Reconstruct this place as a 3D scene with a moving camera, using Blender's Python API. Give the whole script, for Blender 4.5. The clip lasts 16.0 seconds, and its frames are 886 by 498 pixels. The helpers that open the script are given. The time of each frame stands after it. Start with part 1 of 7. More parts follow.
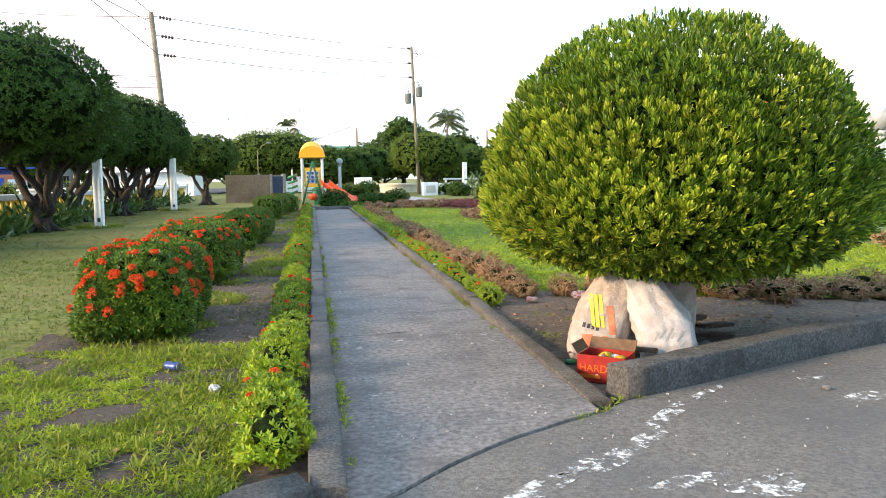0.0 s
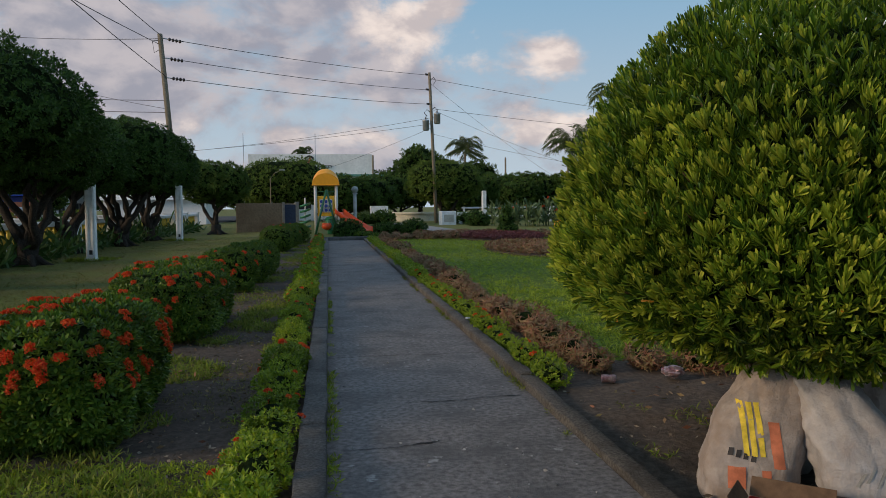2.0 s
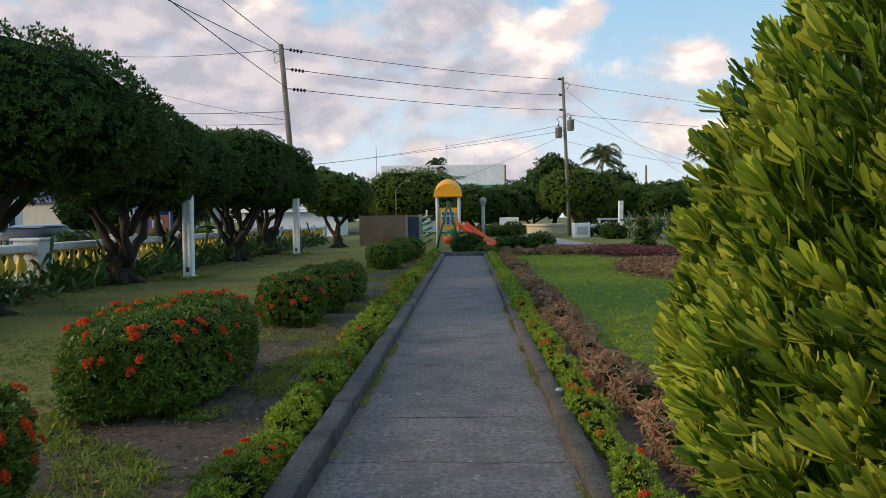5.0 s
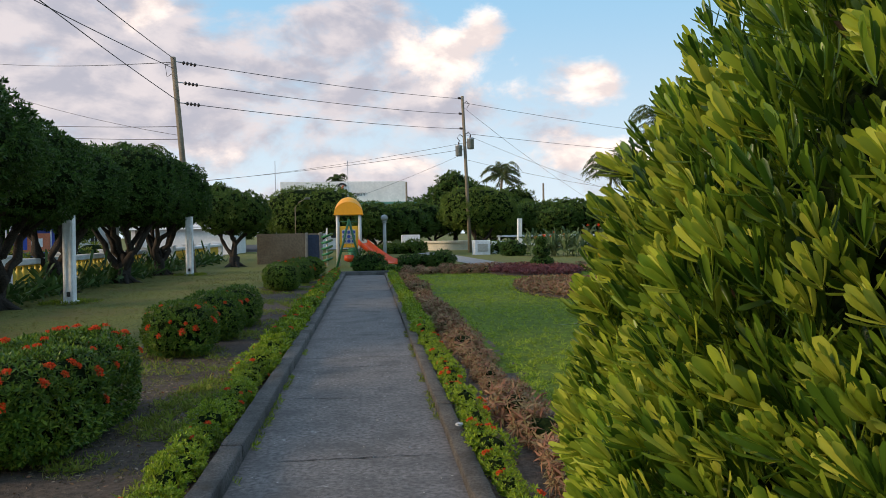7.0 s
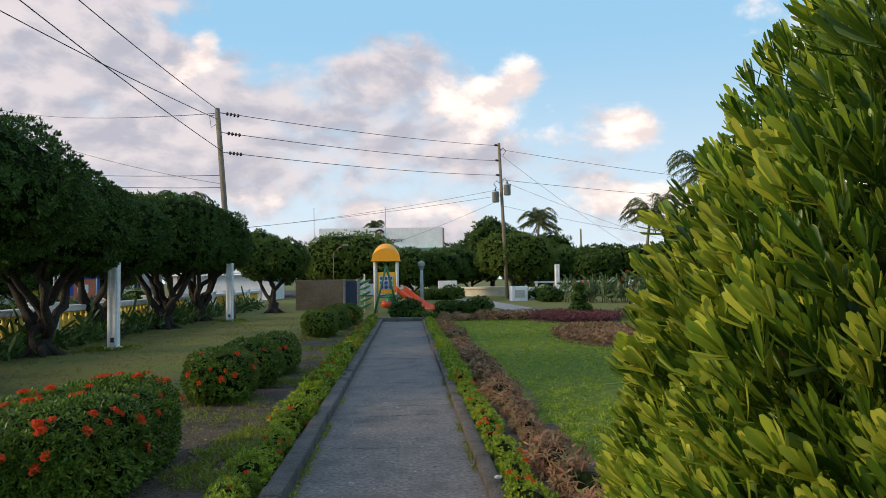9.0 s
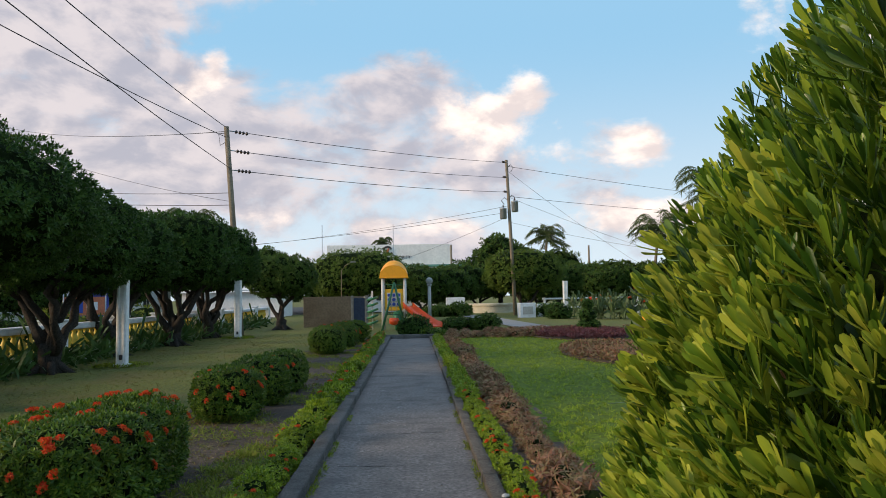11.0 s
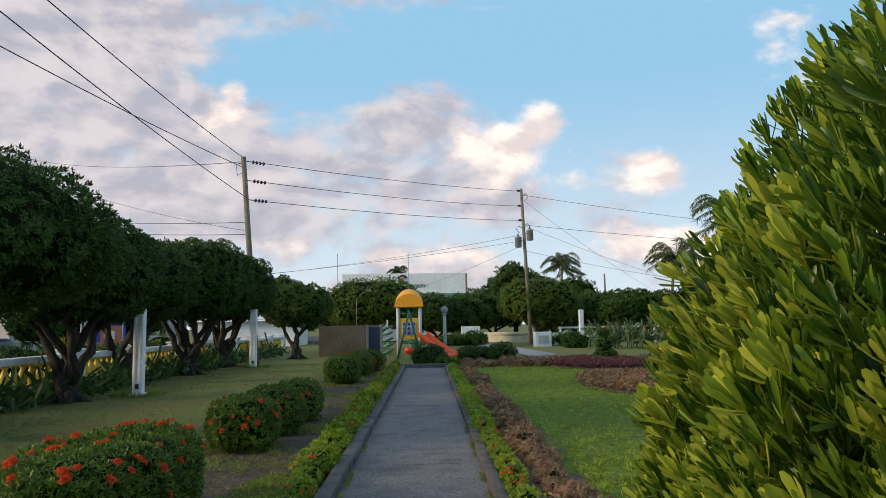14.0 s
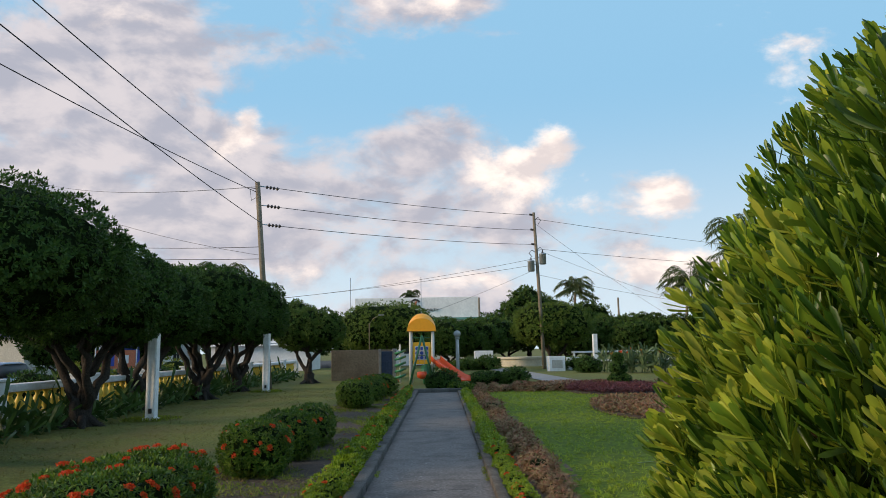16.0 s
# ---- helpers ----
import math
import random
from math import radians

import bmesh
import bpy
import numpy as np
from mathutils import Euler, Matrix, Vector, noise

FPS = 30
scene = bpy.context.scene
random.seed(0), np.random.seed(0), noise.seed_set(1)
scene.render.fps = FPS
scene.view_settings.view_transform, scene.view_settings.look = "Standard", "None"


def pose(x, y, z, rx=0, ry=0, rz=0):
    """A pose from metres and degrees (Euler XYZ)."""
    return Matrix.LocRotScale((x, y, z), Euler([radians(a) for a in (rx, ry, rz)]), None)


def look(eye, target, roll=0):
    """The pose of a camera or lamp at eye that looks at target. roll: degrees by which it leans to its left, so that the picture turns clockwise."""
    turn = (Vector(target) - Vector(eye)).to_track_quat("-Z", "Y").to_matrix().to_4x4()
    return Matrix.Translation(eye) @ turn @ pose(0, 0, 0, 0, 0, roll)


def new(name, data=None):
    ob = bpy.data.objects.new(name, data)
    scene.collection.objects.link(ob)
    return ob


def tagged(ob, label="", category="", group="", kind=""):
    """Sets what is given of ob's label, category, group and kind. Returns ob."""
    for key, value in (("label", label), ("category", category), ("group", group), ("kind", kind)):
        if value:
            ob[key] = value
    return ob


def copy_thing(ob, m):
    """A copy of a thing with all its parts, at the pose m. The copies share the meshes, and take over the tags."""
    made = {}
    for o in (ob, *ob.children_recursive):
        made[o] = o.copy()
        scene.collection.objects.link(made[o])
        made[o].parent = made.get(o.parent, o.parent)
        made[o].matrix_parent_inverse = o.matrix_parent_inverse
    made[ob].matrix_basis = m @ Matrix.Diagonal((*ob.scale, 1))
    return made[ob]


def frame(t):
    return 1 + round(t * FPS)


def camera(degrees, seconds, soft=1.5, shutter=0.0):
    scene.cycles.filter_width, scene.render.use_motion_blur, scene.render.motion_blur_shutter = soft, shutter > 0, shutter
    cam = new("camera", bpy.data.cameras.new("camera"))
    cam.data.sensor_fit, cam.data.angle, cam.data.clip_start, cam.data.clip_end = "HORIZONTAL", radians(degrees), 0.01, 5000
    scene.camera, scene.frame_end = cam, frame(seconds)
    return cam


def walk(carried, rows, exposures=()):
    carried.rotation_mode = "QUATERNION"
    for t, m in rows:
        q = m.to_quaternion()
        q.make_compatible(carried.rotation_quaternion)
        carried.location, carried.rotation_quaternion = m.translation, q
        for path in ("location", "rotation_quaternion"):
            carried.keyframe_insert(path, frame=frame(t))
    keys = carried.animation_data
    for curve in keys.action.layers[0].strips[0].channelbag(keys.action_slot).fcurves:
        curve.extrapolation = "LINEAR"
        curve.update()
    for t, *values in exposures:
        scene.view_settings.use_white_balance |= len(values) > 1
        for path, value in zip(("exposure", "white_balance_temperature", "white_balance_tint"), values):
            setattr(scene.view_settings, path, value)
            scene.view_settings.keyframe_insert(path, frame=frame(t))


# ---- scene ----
cam = camera(61.0, 16.0, soft=0.4)
PATH = [
    (0, (-0.846, 0.866, 1.339), (-0.508, 2.828, 1.15), -0.8),
    (0.5, (-0.798, 1.466, 1.371), (-0.135, 3.348, 1.241), -1.1),
    (1, (-0.725, 1.988, 1.393), (-0.01, 3.851, 1.253), -1.1),
    (1.5, (-0.73, 2.504, 1.386), (-0.046, 4.378, 1.249), -0.8),
    (1.8, (-0.729, 2.76, 1.385), (-0.264, 4.702, 1.275), -0.8),
    (2, (-0.708, 2.981, 1.387), (-0.408, 4.955, 1.273), -0.6),
    (2.5, (-0.653, 3.48, 1.396), (-0.699, 5.477, 1.296), -0.5),
    (3, (-0.551, 3.943, 1.422), (-0.707, 5.934, 1.31), -0.6),
    (3.5, (-0.392, 4.429, 1.439), (-0.555, 6.419, 1.326), -0.6),
    (4, (-0.245, 4.86, 1.467), (-0.407, 6.849, 1.349), -0.7),
    (4.5, (-0.059, 5.235, 1.453), (-0.224, 7.226, 1.358), -0.7),
    (5, (0.128, 5.454, 1.467), (0.063, 7.451, 1.385), -0.8),
    (5.2, (0.179, 5.549, 1.472), (0.27, 7.545, 1.392), -0.8),
    (7.3, (0.167, 5.616, 1.593), (0.363, 7.606, 1.564), -0.9),
    (7.5, (0.166, 5.616, 1.594), (0.34, 7.609, 1.577), -0.9),
    (8, (0.156, 5.617, 1.6), (0.287, 7.613, 1.614), -0.9),
    (8.5, (0.158, 5.611, 1.61), (0.269, 7.607, 1.658), -0.9),
    (9, (0.156, 5.61, 1.613), (0.256, 7.605, 1.692), -0.9),
    (11.5, (0.167, 5.589, 1.621), (0.243, 7.583, 1.755), -1.0),
    (12, (0.161, 5.595, 1.62), (0.233, 7.588, 1.769), -1.0),
    (12.5, (0.16, 5.58, 1.624), (0.227, 7.573, 1.782), -1.0),
    (13, (0.153, 5.578, 1.624), (0.21, 7.57, 1.791), -1.0),
    (13.5, (0.178, 5.562, 1.628), (0.225, 7.553, 1.81), -1.1),
    (14, (0.161, 5.583, 1.627), (0.202, 7.573, 1.827), -1.0),
    (14.5, (0.166, 5.577, 1.626), (0.205, 7.564, 1.847), -1.1),
    (15, (0.157, 5.568, 1.632), (0.187, 7.554, 1.87), -1.0),
    (15.5, (0.174, 5.588, 1.629), (0.188, 7.572, 1.883), -1.0),
    (16, (0.169, 5.566, 1.629), (0.177, 7.549, 1.893), -1.0),
]
walk(cam, [(t, look(eye, target, roll)) for t, eye, target, roll in PATH],
     [(0.0, 1.62, 7600, 20), (0.4, 0.78, 8000, 20), (0.8, 0.12, 7800, 19), (1.2, -0.2, 7400, 19), (1.6, -0.40, 7100, 18), (2.2, -0.42, 6950, 18), (3.0, -0.30, 6950, 18),
      (3.8, -0.04, 7150, 18), (5.0, 0.14, 7200, 18), (7.5, 0.2, 7200, 18), (9.0, 0.2, 7200, 18), (12.0, 0.15, 7200, 18), (16.0, 0.1, 7100, 17)])

# ---- world, sun, exposure ----
world = bpy.data.worlds.new("sky")
scene.world = world
world.use_nodes = True
wn, wl = world.node_tree.nodes, world.node_tree.links
wn.clear()


def wnode(kind, **values):
    n = wn.new(kind)
    for key, value in values.items():
        if key == "op":
            n.operation = value
    return n


def wmath(op, a, b=None, c=None, clamp=False):
    n = wn.new("ShaderNodeMath")
    n.operation, n.use_clamp = op, clamp
    for i, v in enumerate((a, b, c)):
        if v is None:
            continue
        if isinstance(v, (int, float)):
            n.inputs[i].default_value = v
        else:
            wl.new(v, n.inputs[i])
    return n.outputs[0]


SUN_EL, SUN_AZ = 18.0, 257.0
sky = wn.new("ShaderNodeTexSky")
sky.sky_type, sky.sun_disc = "NISHITA", False
sky.sun_elevation, sky.sun_rotation = radians(SUN_EL), radians(SUN_AZ)
sky.air_density, sky.dust_density, sky.ozone_density = 1.0, 1.2, 1.5
coord = wn.new("ShaderNodeTexCoord")
split = wn.new("ShaderNodeSeparateXYZ")
wl.new(coord.outputs["Generated"], split.inputs[0])
azim = wmath("MULTIPLY", wmath("ARCTAN2", split.outputs[0], split.outputs[1]), 57.3)
elev = wmath("MULTIPLY", wmath("ARCSINE", split.outputs[2]), 57.3)


def cloud_noise(shift_a, shift_e, scale, detail, rough):
    both = wn.new("ShaderNodeCombineXYZ")
    wl.new(wmath("MULTIPLY_ADD", azim, 0.1, shift_a), both.inputs[0])
    wl.new(wmath("MULTIPLY_ADD", elev, 0.17, shift_e), both.inputs[1])
    n = wn.new("ShaderNodeTexNoise")
    n.inputs["Scale"].default_value, n.inputs["Detail"].default_value = scale, detail
    n.inputs["Roughness"].default_value, n.inputs["Distortion"].default_value = rough, 0.25
    wl.new(both.outputs[0], n.inputs["Vector"])
    return n.outputs["Fac"]


def mound(az, el, wa, we, gain):
    da = wmath("DIVIDE", wmath("SUBTRACT", azim, az), wa)
    de = wmath("DIVIDE", wmath("SUBTRACT", elev, el), we)
    d = wmath("ADD", wmath("MULTIPLY", da, da), wmath("MULTIPLY", de, de))
    return wmath("MULTIPLY", wmath("EXPONENT", wmath("MULTIPLY", d, -1.0)), gain)


def added(values):
    total = values[0]
    for v in values[1:]:
        total = wmath("ADD", total, v)
    return total


def ramp(value, lo, hi):
    n = wn.new("ShaderNodeMapRange")
    n.interpolation_type = "SMOOTHSTEP"
    n.inputs[1].default_value, n.inputs[2].default_value = lo, hi
    wl.new(value, n.inputs[0])
    return n.outputs[0]


body = cloud_noise(3.1, 1.7, 1.0, 10.0, 0.60)
high = wmath("MULTIPLY", ramp(elev, 32.0, 60.0), 0.10)
# soft grey banks to the left, bright cumulus ahead, open sky upper right
grey_bank = added([body, high, mound(-9, 11, 13, 4.2, 0.34), mound(-25, 20, 11, 6.5, 0.36), mound(-34, 8, 14, 7, 0.34), mound(0, 25.5, 8, 3.4, 0.24),
                   mound(-2, 16, 5, 2.4, 0.18), mound(9, 10.5, 10, 4.0, 0.16), mound(-8, 18.3, 5, 2.2, -0.30), mound(17, 20, 13, 7, -0.30), mound(5, 4, 30, 2.0, 0.16)])
cumulus = added([body, mound(5.5, 12.8, 5.0, 2.4, 0.28), mound(9.2, 15.6, 2.6, 2.0, 0.30), mound(17.7, 10.7, 2.2, 1.7, 0.31),
                 mound(-14.6, 17.2, 1.5, 1.9, 0.36), mound(-16.5, 15.0, 2.0, 1.2, 0.25), mound(-26, 11.5, 5, 2.0, 0.24), mound(3, 5.4, 30, 1.4, 0.24),
                 mound(11, 10.5, 4.5, 2.0, 0.26), mound(-27, 22, 6, 3, 0.2), mound(0, 25.5, 6, 3.0, 0.22), mound(36, 13, 13, 9, 0.34), mound(24, 4, 10, 4, 0.2), mound(-5, 13.5, 3, 1.6, 0.2)])


grey_mask, white_mask = ramp(grey_bank, 0.54, 0.74), ramp(cumulus, 0.67, 0.86)
relief = ramp(wmath("SUBTRACT", cloud_noise(3.1, 1.7, 1.7, 6.0, 0.55), cloud_noise(3.2, 1.55, 1.7, 6.0, 0.55)), -0.14, 0.14)


def wmix(fac, a, b):
    n = wn.new("ShaderNodeMix")
    n.data_type = "RGBA"
    for socket, v in ((n.inputs[0], fac), (n.inputs[6], a), (n.inputs[7], b)):
        if isinstance(v, (tuple, float)):
            socket.default_value = (*v, 1) if isinstance(v, tuple) else v
        else:
            wl.new(v, socket)
    return n.outputs[2]


gain = wn.new("ShaderNodeVectorMath")
gain.operation = "SCALE"
wl.new(sky.outputs[0], gain.inputs[0])
gain.inputs["Scale"].default_value = 0.15
clear = wmix(ramp(elev, 75.0, 28.0), gain.outputs[0], (0.25, 0.55, 0.82))
clear = wmix(ramp(elev, 20.0, 0.0), clear, (0.60, 0.78, 0.90))
grey = wmix(relief, (0.42, 0.45, 0.54), (0.68, 0.67, 0.71))
white = wmix(relief, (0.70, 0.68, 0.70), (1.10, 1.04, 0.98))
clouded = wmix(white_mask, wmix(wmath("MULTIPLY", grey_mask, 0.92), clear, grey), white)
back = wn.new("ShaderNodeBackground")
# an overcast sky grows brighter towards the zenith
wl.new(wmath("MULTIPLY_ADD", ramp(elev, 26.0, 75.0), 0.9, 1.0), back.inputs[1])
wl.new(clouded, back.inputs[0])
wl.new(back.outputs[0], wn.new("ShaderNodeOutputWorld").inputs[0])

sun_data = bpy.data.lights.new("sun", "SUN")
sun_data.energy, sun_data.angle, sun_data.color = 2.9, radians(14), (1.0, 0.82, 0.56)
sun = new("sun", sun_data)
sun_dir = Vector((math.sin(radians(SUN_AZ)) * math.cos(radians(SUN_EL)), math.cos(radians(SUN_AZ)) * math.cos(radians(SUN_EL)), math.sin(radians(SUN_EL))))
sun.matrix_world = look(sun_dir * 60, (0, 0, 0))


# ---- materials ----
def material(name, color, rough=0.75, metal=0.0, vary=0.25, coarse=1.2, fine=25.0, bump=0.25, tint=None, spots=None, random_vary=0.0):
    """A surface with variation at two scales, in metres, and fine relief. tint: the colour of stains; spots: (colour, size, cover)."""
    m = bpy.data.materials.new(name)
    m.use_nodes = True
    n, l = m.node_tree.nodes, m.node_tree.links
    p = n["Principled BSDF"]
    p.inputs["Roughness"].default_value, p.inputs["Metallic"].default_value = rough, metal
    p.inputs["Specular IOR Level"].default_value = 0.5 if rough < 0.8 else 0.22
    tc = n.new("ShaderNodeTexCoord")

    def tex(scale, detail=6.0, roughness=0.6):
        t = n.new("ShaderNodeTexNoise")
        t.inputs["Scale"].default_value, t.inputs["Detail"].default_value, t.inputs["Roughness"].default_value = scale, detail, roughness
        l.new(tc.outputs["Object"], t.inputs["Vector"])
        return t.outputs["Fac"]

    def mixed(fac, a, b, lo=0.35, hi=0.65):
        r = n.new("ShaderNodeMapRange")
        r.inputs[1].default_value, r.inputs[2].default_value = lo, hi
        l.new(fac, r.inputs[0])
        x = n.new("ShaderNodeMix")
        x.data_type = "RGBA"
        l.new(r.outputs[0], x.inputs[0])
        for s, v in ((x.inputs[6], a), (x.inputs[7], b)):
            if isinstance(v, tuple):
                s.default_value = (*v, 1)
            else:
                l.new(v, s)
        return x.outputs[2]

    lo = tuple(c * (1 - vary) for c in color)
    hi = tuple(min(1.0, c * (1 + vary)) for c in color)
    out = mixed(tex(fine, 4.0), lo, hi)
    out = mixed(tex(coarse), out, tint or tuple(c * (1 - vary) for c in color), 0.45, 0.75)
    if spots:
        out = mixed(tex(spots[1], 5.0, 0.7), out, spots[0], spots[2], spots[2] + 0.05)
    if random_vary:
        info = n.new("ShaderNodeObjectInfo")
        hsv = n.new("ShaderNodeHueSaturation")
        r = n.new("ShaderNodeMapRange")
        r.inputs[3].default_value, r.inputs[4].default_value = 1 - random_vary, 1 + random_vary
        l.new(info.outputs["Random"], r.inputs[0])
        l.new(r.outputs[0], hsv.inputs["Value"])
        l.new(out, hsv.inputs["Color"])
        out = hsv.outputs[0]
    l.new(out, p.inputs["Base Color"])
    if bump:
        b = n.new("ShaderNodeBump")
        b.inputs["Strength"].default_value, b.inputs["Distance"].default_value = bump, 0.02
        l.new(tex(fine * 1.7, 8.0, 0.7), b.inputs["Height"])
        l.new(b.outputs[0], p.inputs["Normal"])
    return m


def leaf_material(name, colors, rough=0.42, through_light=0.25, gloss=0.22):
    """Leaves: each takes its own shade between the colours; some light passes through."""
    m = bpy.data.materials.new(name)
    m.use_nodes = True
    n, l = m.node_tree.nodes, m.node_tree.links
    p = n["Principled BSDF"]
    p.inputs["Roughness"].default_value = rough
    p.inputs["Specular IOR Level"].default_value = gloss
    geo = n.new("ShaderNodeNewGeometry")
    r = n.new("ShaderNodeValToRGB")
    while len(r.color_ramp.elements) < len(colors):
        r.color_ramp.elements.new(0.5)
    for i, c in enumerate(colors):
        r.color_ramp.elements[i].position = i / max(1, len(colors) - 1)
        r.color_ramp.elements[i].color = (*c, 1)
    l.new(geo.outputs["Random Per Island"], r.inputs[0])
    tc = n.new("ShaderNodeTexCoord")
    t = n.new("ShaderNodeTexNoise")
    t.inputs["Scale"].default_value, t.inputs["Detail"].default_value = 2.5, 3.0
    l.new(tc.outputs["Object"], t.inputs["Vector"])
    hsv = n.new("ShaderNodeHueSaturation")
    mr = n.new("ShaderNodeMapRange")
    mr.inputs[1].default_value, mr.inputs[2].default_value, mr.inputs[3].default_value, mr.inputs[4].default_value = 0.3, 0.7, 0.75, 1.25
    l.new(t.outputs["Fac"], mr.inputs[0])
    l.new(mr.outputs[0], hsv.inputs["Value"])
    l.new(r.outputs[0], hsv.inputs["Color"])
    l.new(hsv.outputs[0], p.inputs["Base Color"])
    tr = n.new("ShaderNodeBsdfTranslucent")
    l.new(hsv.outputs[0], tr.inputs[0])
    mx = n.new("ShaderNodeMixShader")
    mx.inputs[0].default_value = through_light
    l.new(p.outputs[0], mx.inputs[1])
    l.new(tr.outputs[0], mx.inputs[2])
    l.new(mx.outputs[0], n["Material Output"].inputs[0])
    return m


def flaky_paint(name):
    """Worn road paint: white flakes with the ground showing between them."""
    m = material(name, (0.62, 0.62, 0.60), 0.8, vary=0.2, bump=0.1)
    n, l = m.node_tree.nodes, m.node_tree.links
    tc = n.new("ShaderNodeTexCoord")
    t = n.new("ShaderNodeTexNoise")
    t.inputs["Scale"].default_value, t.inputs["Detail"].default_value, t.inputs["Roughness"].default_value = 11.0, 8.0, 0.75
    l.new(tc.outputs["Object"], t.inputs["Vector"])
    r = n.new("ShaderNodeMapRange")
    r.inputs[1].default_value, r.inputs[2].default_value = 0.50, 0.60
    l.new(t.outputs["Fac"], r.inputs[0])
    clear_part = n.new("ShaderNodeBsdfTransparent")
    mx = n.new("ShaderNodeMixShader")
    l.new(r.outputs[0], mx.inputs[0])
    l.new(clear_part.outputs[0], mx.inputs[1])
    l.new(n["Principled BSDF"].outputs[0], mx.inputs[2])
    l.new(mx.outputs[0], n["Material Output"].inputs[0])
    return m


M_PATH = material("worn_concrete", (0.152, 0.139, 0.133), 0.85, vary=0.38, coarse=2.2, fine=26, bump=0.35, tint=(0.080, 0.075, 0.072), spots=((0.29, 0.28, 0.265), 4.5, 0.64), random_vary=0.08)
M_PLAZA = material("plaza_concrete", (0.130, 0.119, 0.107), 0.85, vary=0.3, coarse=0.7, fine=45, bump=0.4, tint=(0.088, 0.086, 0.086), spots=((0.34, 0.33, 0.31), 15.0, 0.73))
M_KERB = material("mossy_kerb_concrete", (0.13, 0.125, 0.12), 0.9, vary=0.4, coarse=3.0, fine=60, bump=1.0, tint=(0.05, 0.05, 0.045), spots=((0.24, 0.23, 0.215), 9.0, 0.68), random_vary=0.1)
M_KERB_R = material("earth_stained_kerb", (0.13, 0.115, 0.10), 0.9, vary=0.4, coarse=3.0, fine=60, bump=1.0, tint=(0.06, 0.047, 0.036), spots=((0.22, 0.20, 0.18), 9.0, 0.69), random_vary=0.1)
M_KERB_FRONT = material("weathered_kerb", (0.10, 0.096, 0.092), 0.9, vary=0.45, coarse=4.0, fine=50, bump=1.0, tint=(0.04, 0.04, 0.038), spots=((0.30, 0.29, 0.27), 5.0, 0.66))
M_PAINT_ROAD = flaky_paint("flaked_white_paint")
M_SOIL = material("dry_soil", (0.082, 0.063, 0.049), 0.95, vary=0.35, coarse=1.4, fine=22, bump=0.9, tint=(0.045, 0.038, 0.033), spots=((0.16, 0.135, 0.105), 30.0, 0.66))
M_SOIL_PALE = material("pale_brown_soil", (0.125, 0.092, 0.070), 0.95, vary=0.35, coarse=1.4, fine=22, bump=0.9, tint=(0.06, 0.048, 0.04), spots=((0.18, 0.15, 0.12), 30.0, 0.66))
M_GROUND = material("dry_grass_ground", (0.128, 0.142, 0.036), 0.95, vary=0.35, coarse=0.6, fine=18, bump=0.9, tint=(0.16, 0.13, 0.05))
M_LAWN = material("green_lawn", (0.105, 0.155, 0.014), 0.95, vary=0.45, coarse=4.0, fine=16, bump=1.0, tint=(0.055, 0.088, 0.010))
M_ROAD = material("asphalt", (0.055, 0.055, 0.057), 0.9, vary=0.2, fine=60, bump=0.4)
M_PAVE = material("pale_paving", (0.27, 0.26, 0.25), 0.85, vary=0.15, fine=20, bump=0.2)
M_WHITE = material("weathered_white_paint", (0.74, 0.75, 0.76), 0.6, vary=0.08, coarse=2.0, fine=12, bump=0.1, tint=(0.55, 0.55, 0.54))
M_YELLOW_BAL = material("yellow_painted_concrete", (0.62, 0.44, 0.05), 0.55, vary=0.1, coarse=4.0, fine=20, bump=0.1, tint=(0.55, 0.40, 0.10))
M_BARK = material("rough_bark", (0.046, 0.038, 0.032), 0.95, vary=0.5, coarse=4, fine=28, bump=1.0, tint=(0.028, 0.023, 0.020), spots=((0.15, 0.135, 0.12), 7.0, 0.66))
M_TWIG = material("brown_twig", (0.16, 0.10, 0.06), 0.9, vary=0.3, fine=40, bump=0.3)
M_POLE = material("weathered_timber_pole", (0.22, 0.18, 0.13), 0.9, vary=0.3, coarse=2, fine=18, bump=0.6, tint=(0.12, 0.10, 0.08))
M_CABLE = material("black_cable", (0.03, 0.03, 0.035), 0.6, vary=0.1, bump=0)
M_PORCELAIN = material("brown_porcelain", (0.06, 0.04, 0.035), 0.25, vary=0.1, bump=0)
M_STEEL = material("galvanised_steel", (0.38, 0.40, 0.42), 0.45, metal=0.7, vary=0.15, fine=12, bump=0.1)
M_CONC = material("stained_block_wall", (0.33, 0.27, 0.20), 0.9, vary=0.2, coarse=1.1, fine=9, bump=0.4, tint=(0.22, 0.17, 0.125))
M_CONC_LIGHT = material("grey_render", (0.42, 0.41, 0.38), 0.9, vary=0.15, coarse=1.1, fine=9, bump=0.3)
M_BLUE_DOOR = material("blue_grey_door_paint", (0.06, 0.095, 0.18), 0.6, vary=0.2, fine=10, bump=0.1)
M_CREAM = material("cream_render", (0.62, 0.55, 0.42), 0.85, vary=0.12, fine=8, bump=0.2, tint=(0.45, 0.40, 0.31))
M_ROOF_Y = material("yellow_orange_plastic", (0.90, 0.36, 0.008), 0.5, vary=0.05, coarse=2, fine=8, bump=0.03)
M_PANEL_Y = material("yellow_plastic", (0.80, 0.42, 0.02), 0.4, vary=0.06, bump=0.03)
M_RED = material("red_orange_plastic", (0.80, 0.085, 0.02), 0.35, vary=0.07, bump=0.03)
M_ORANGE = material("orange_plastic", (0.85, 0.30, 0.02), 0.35, vary=0.07, bump=0.03)
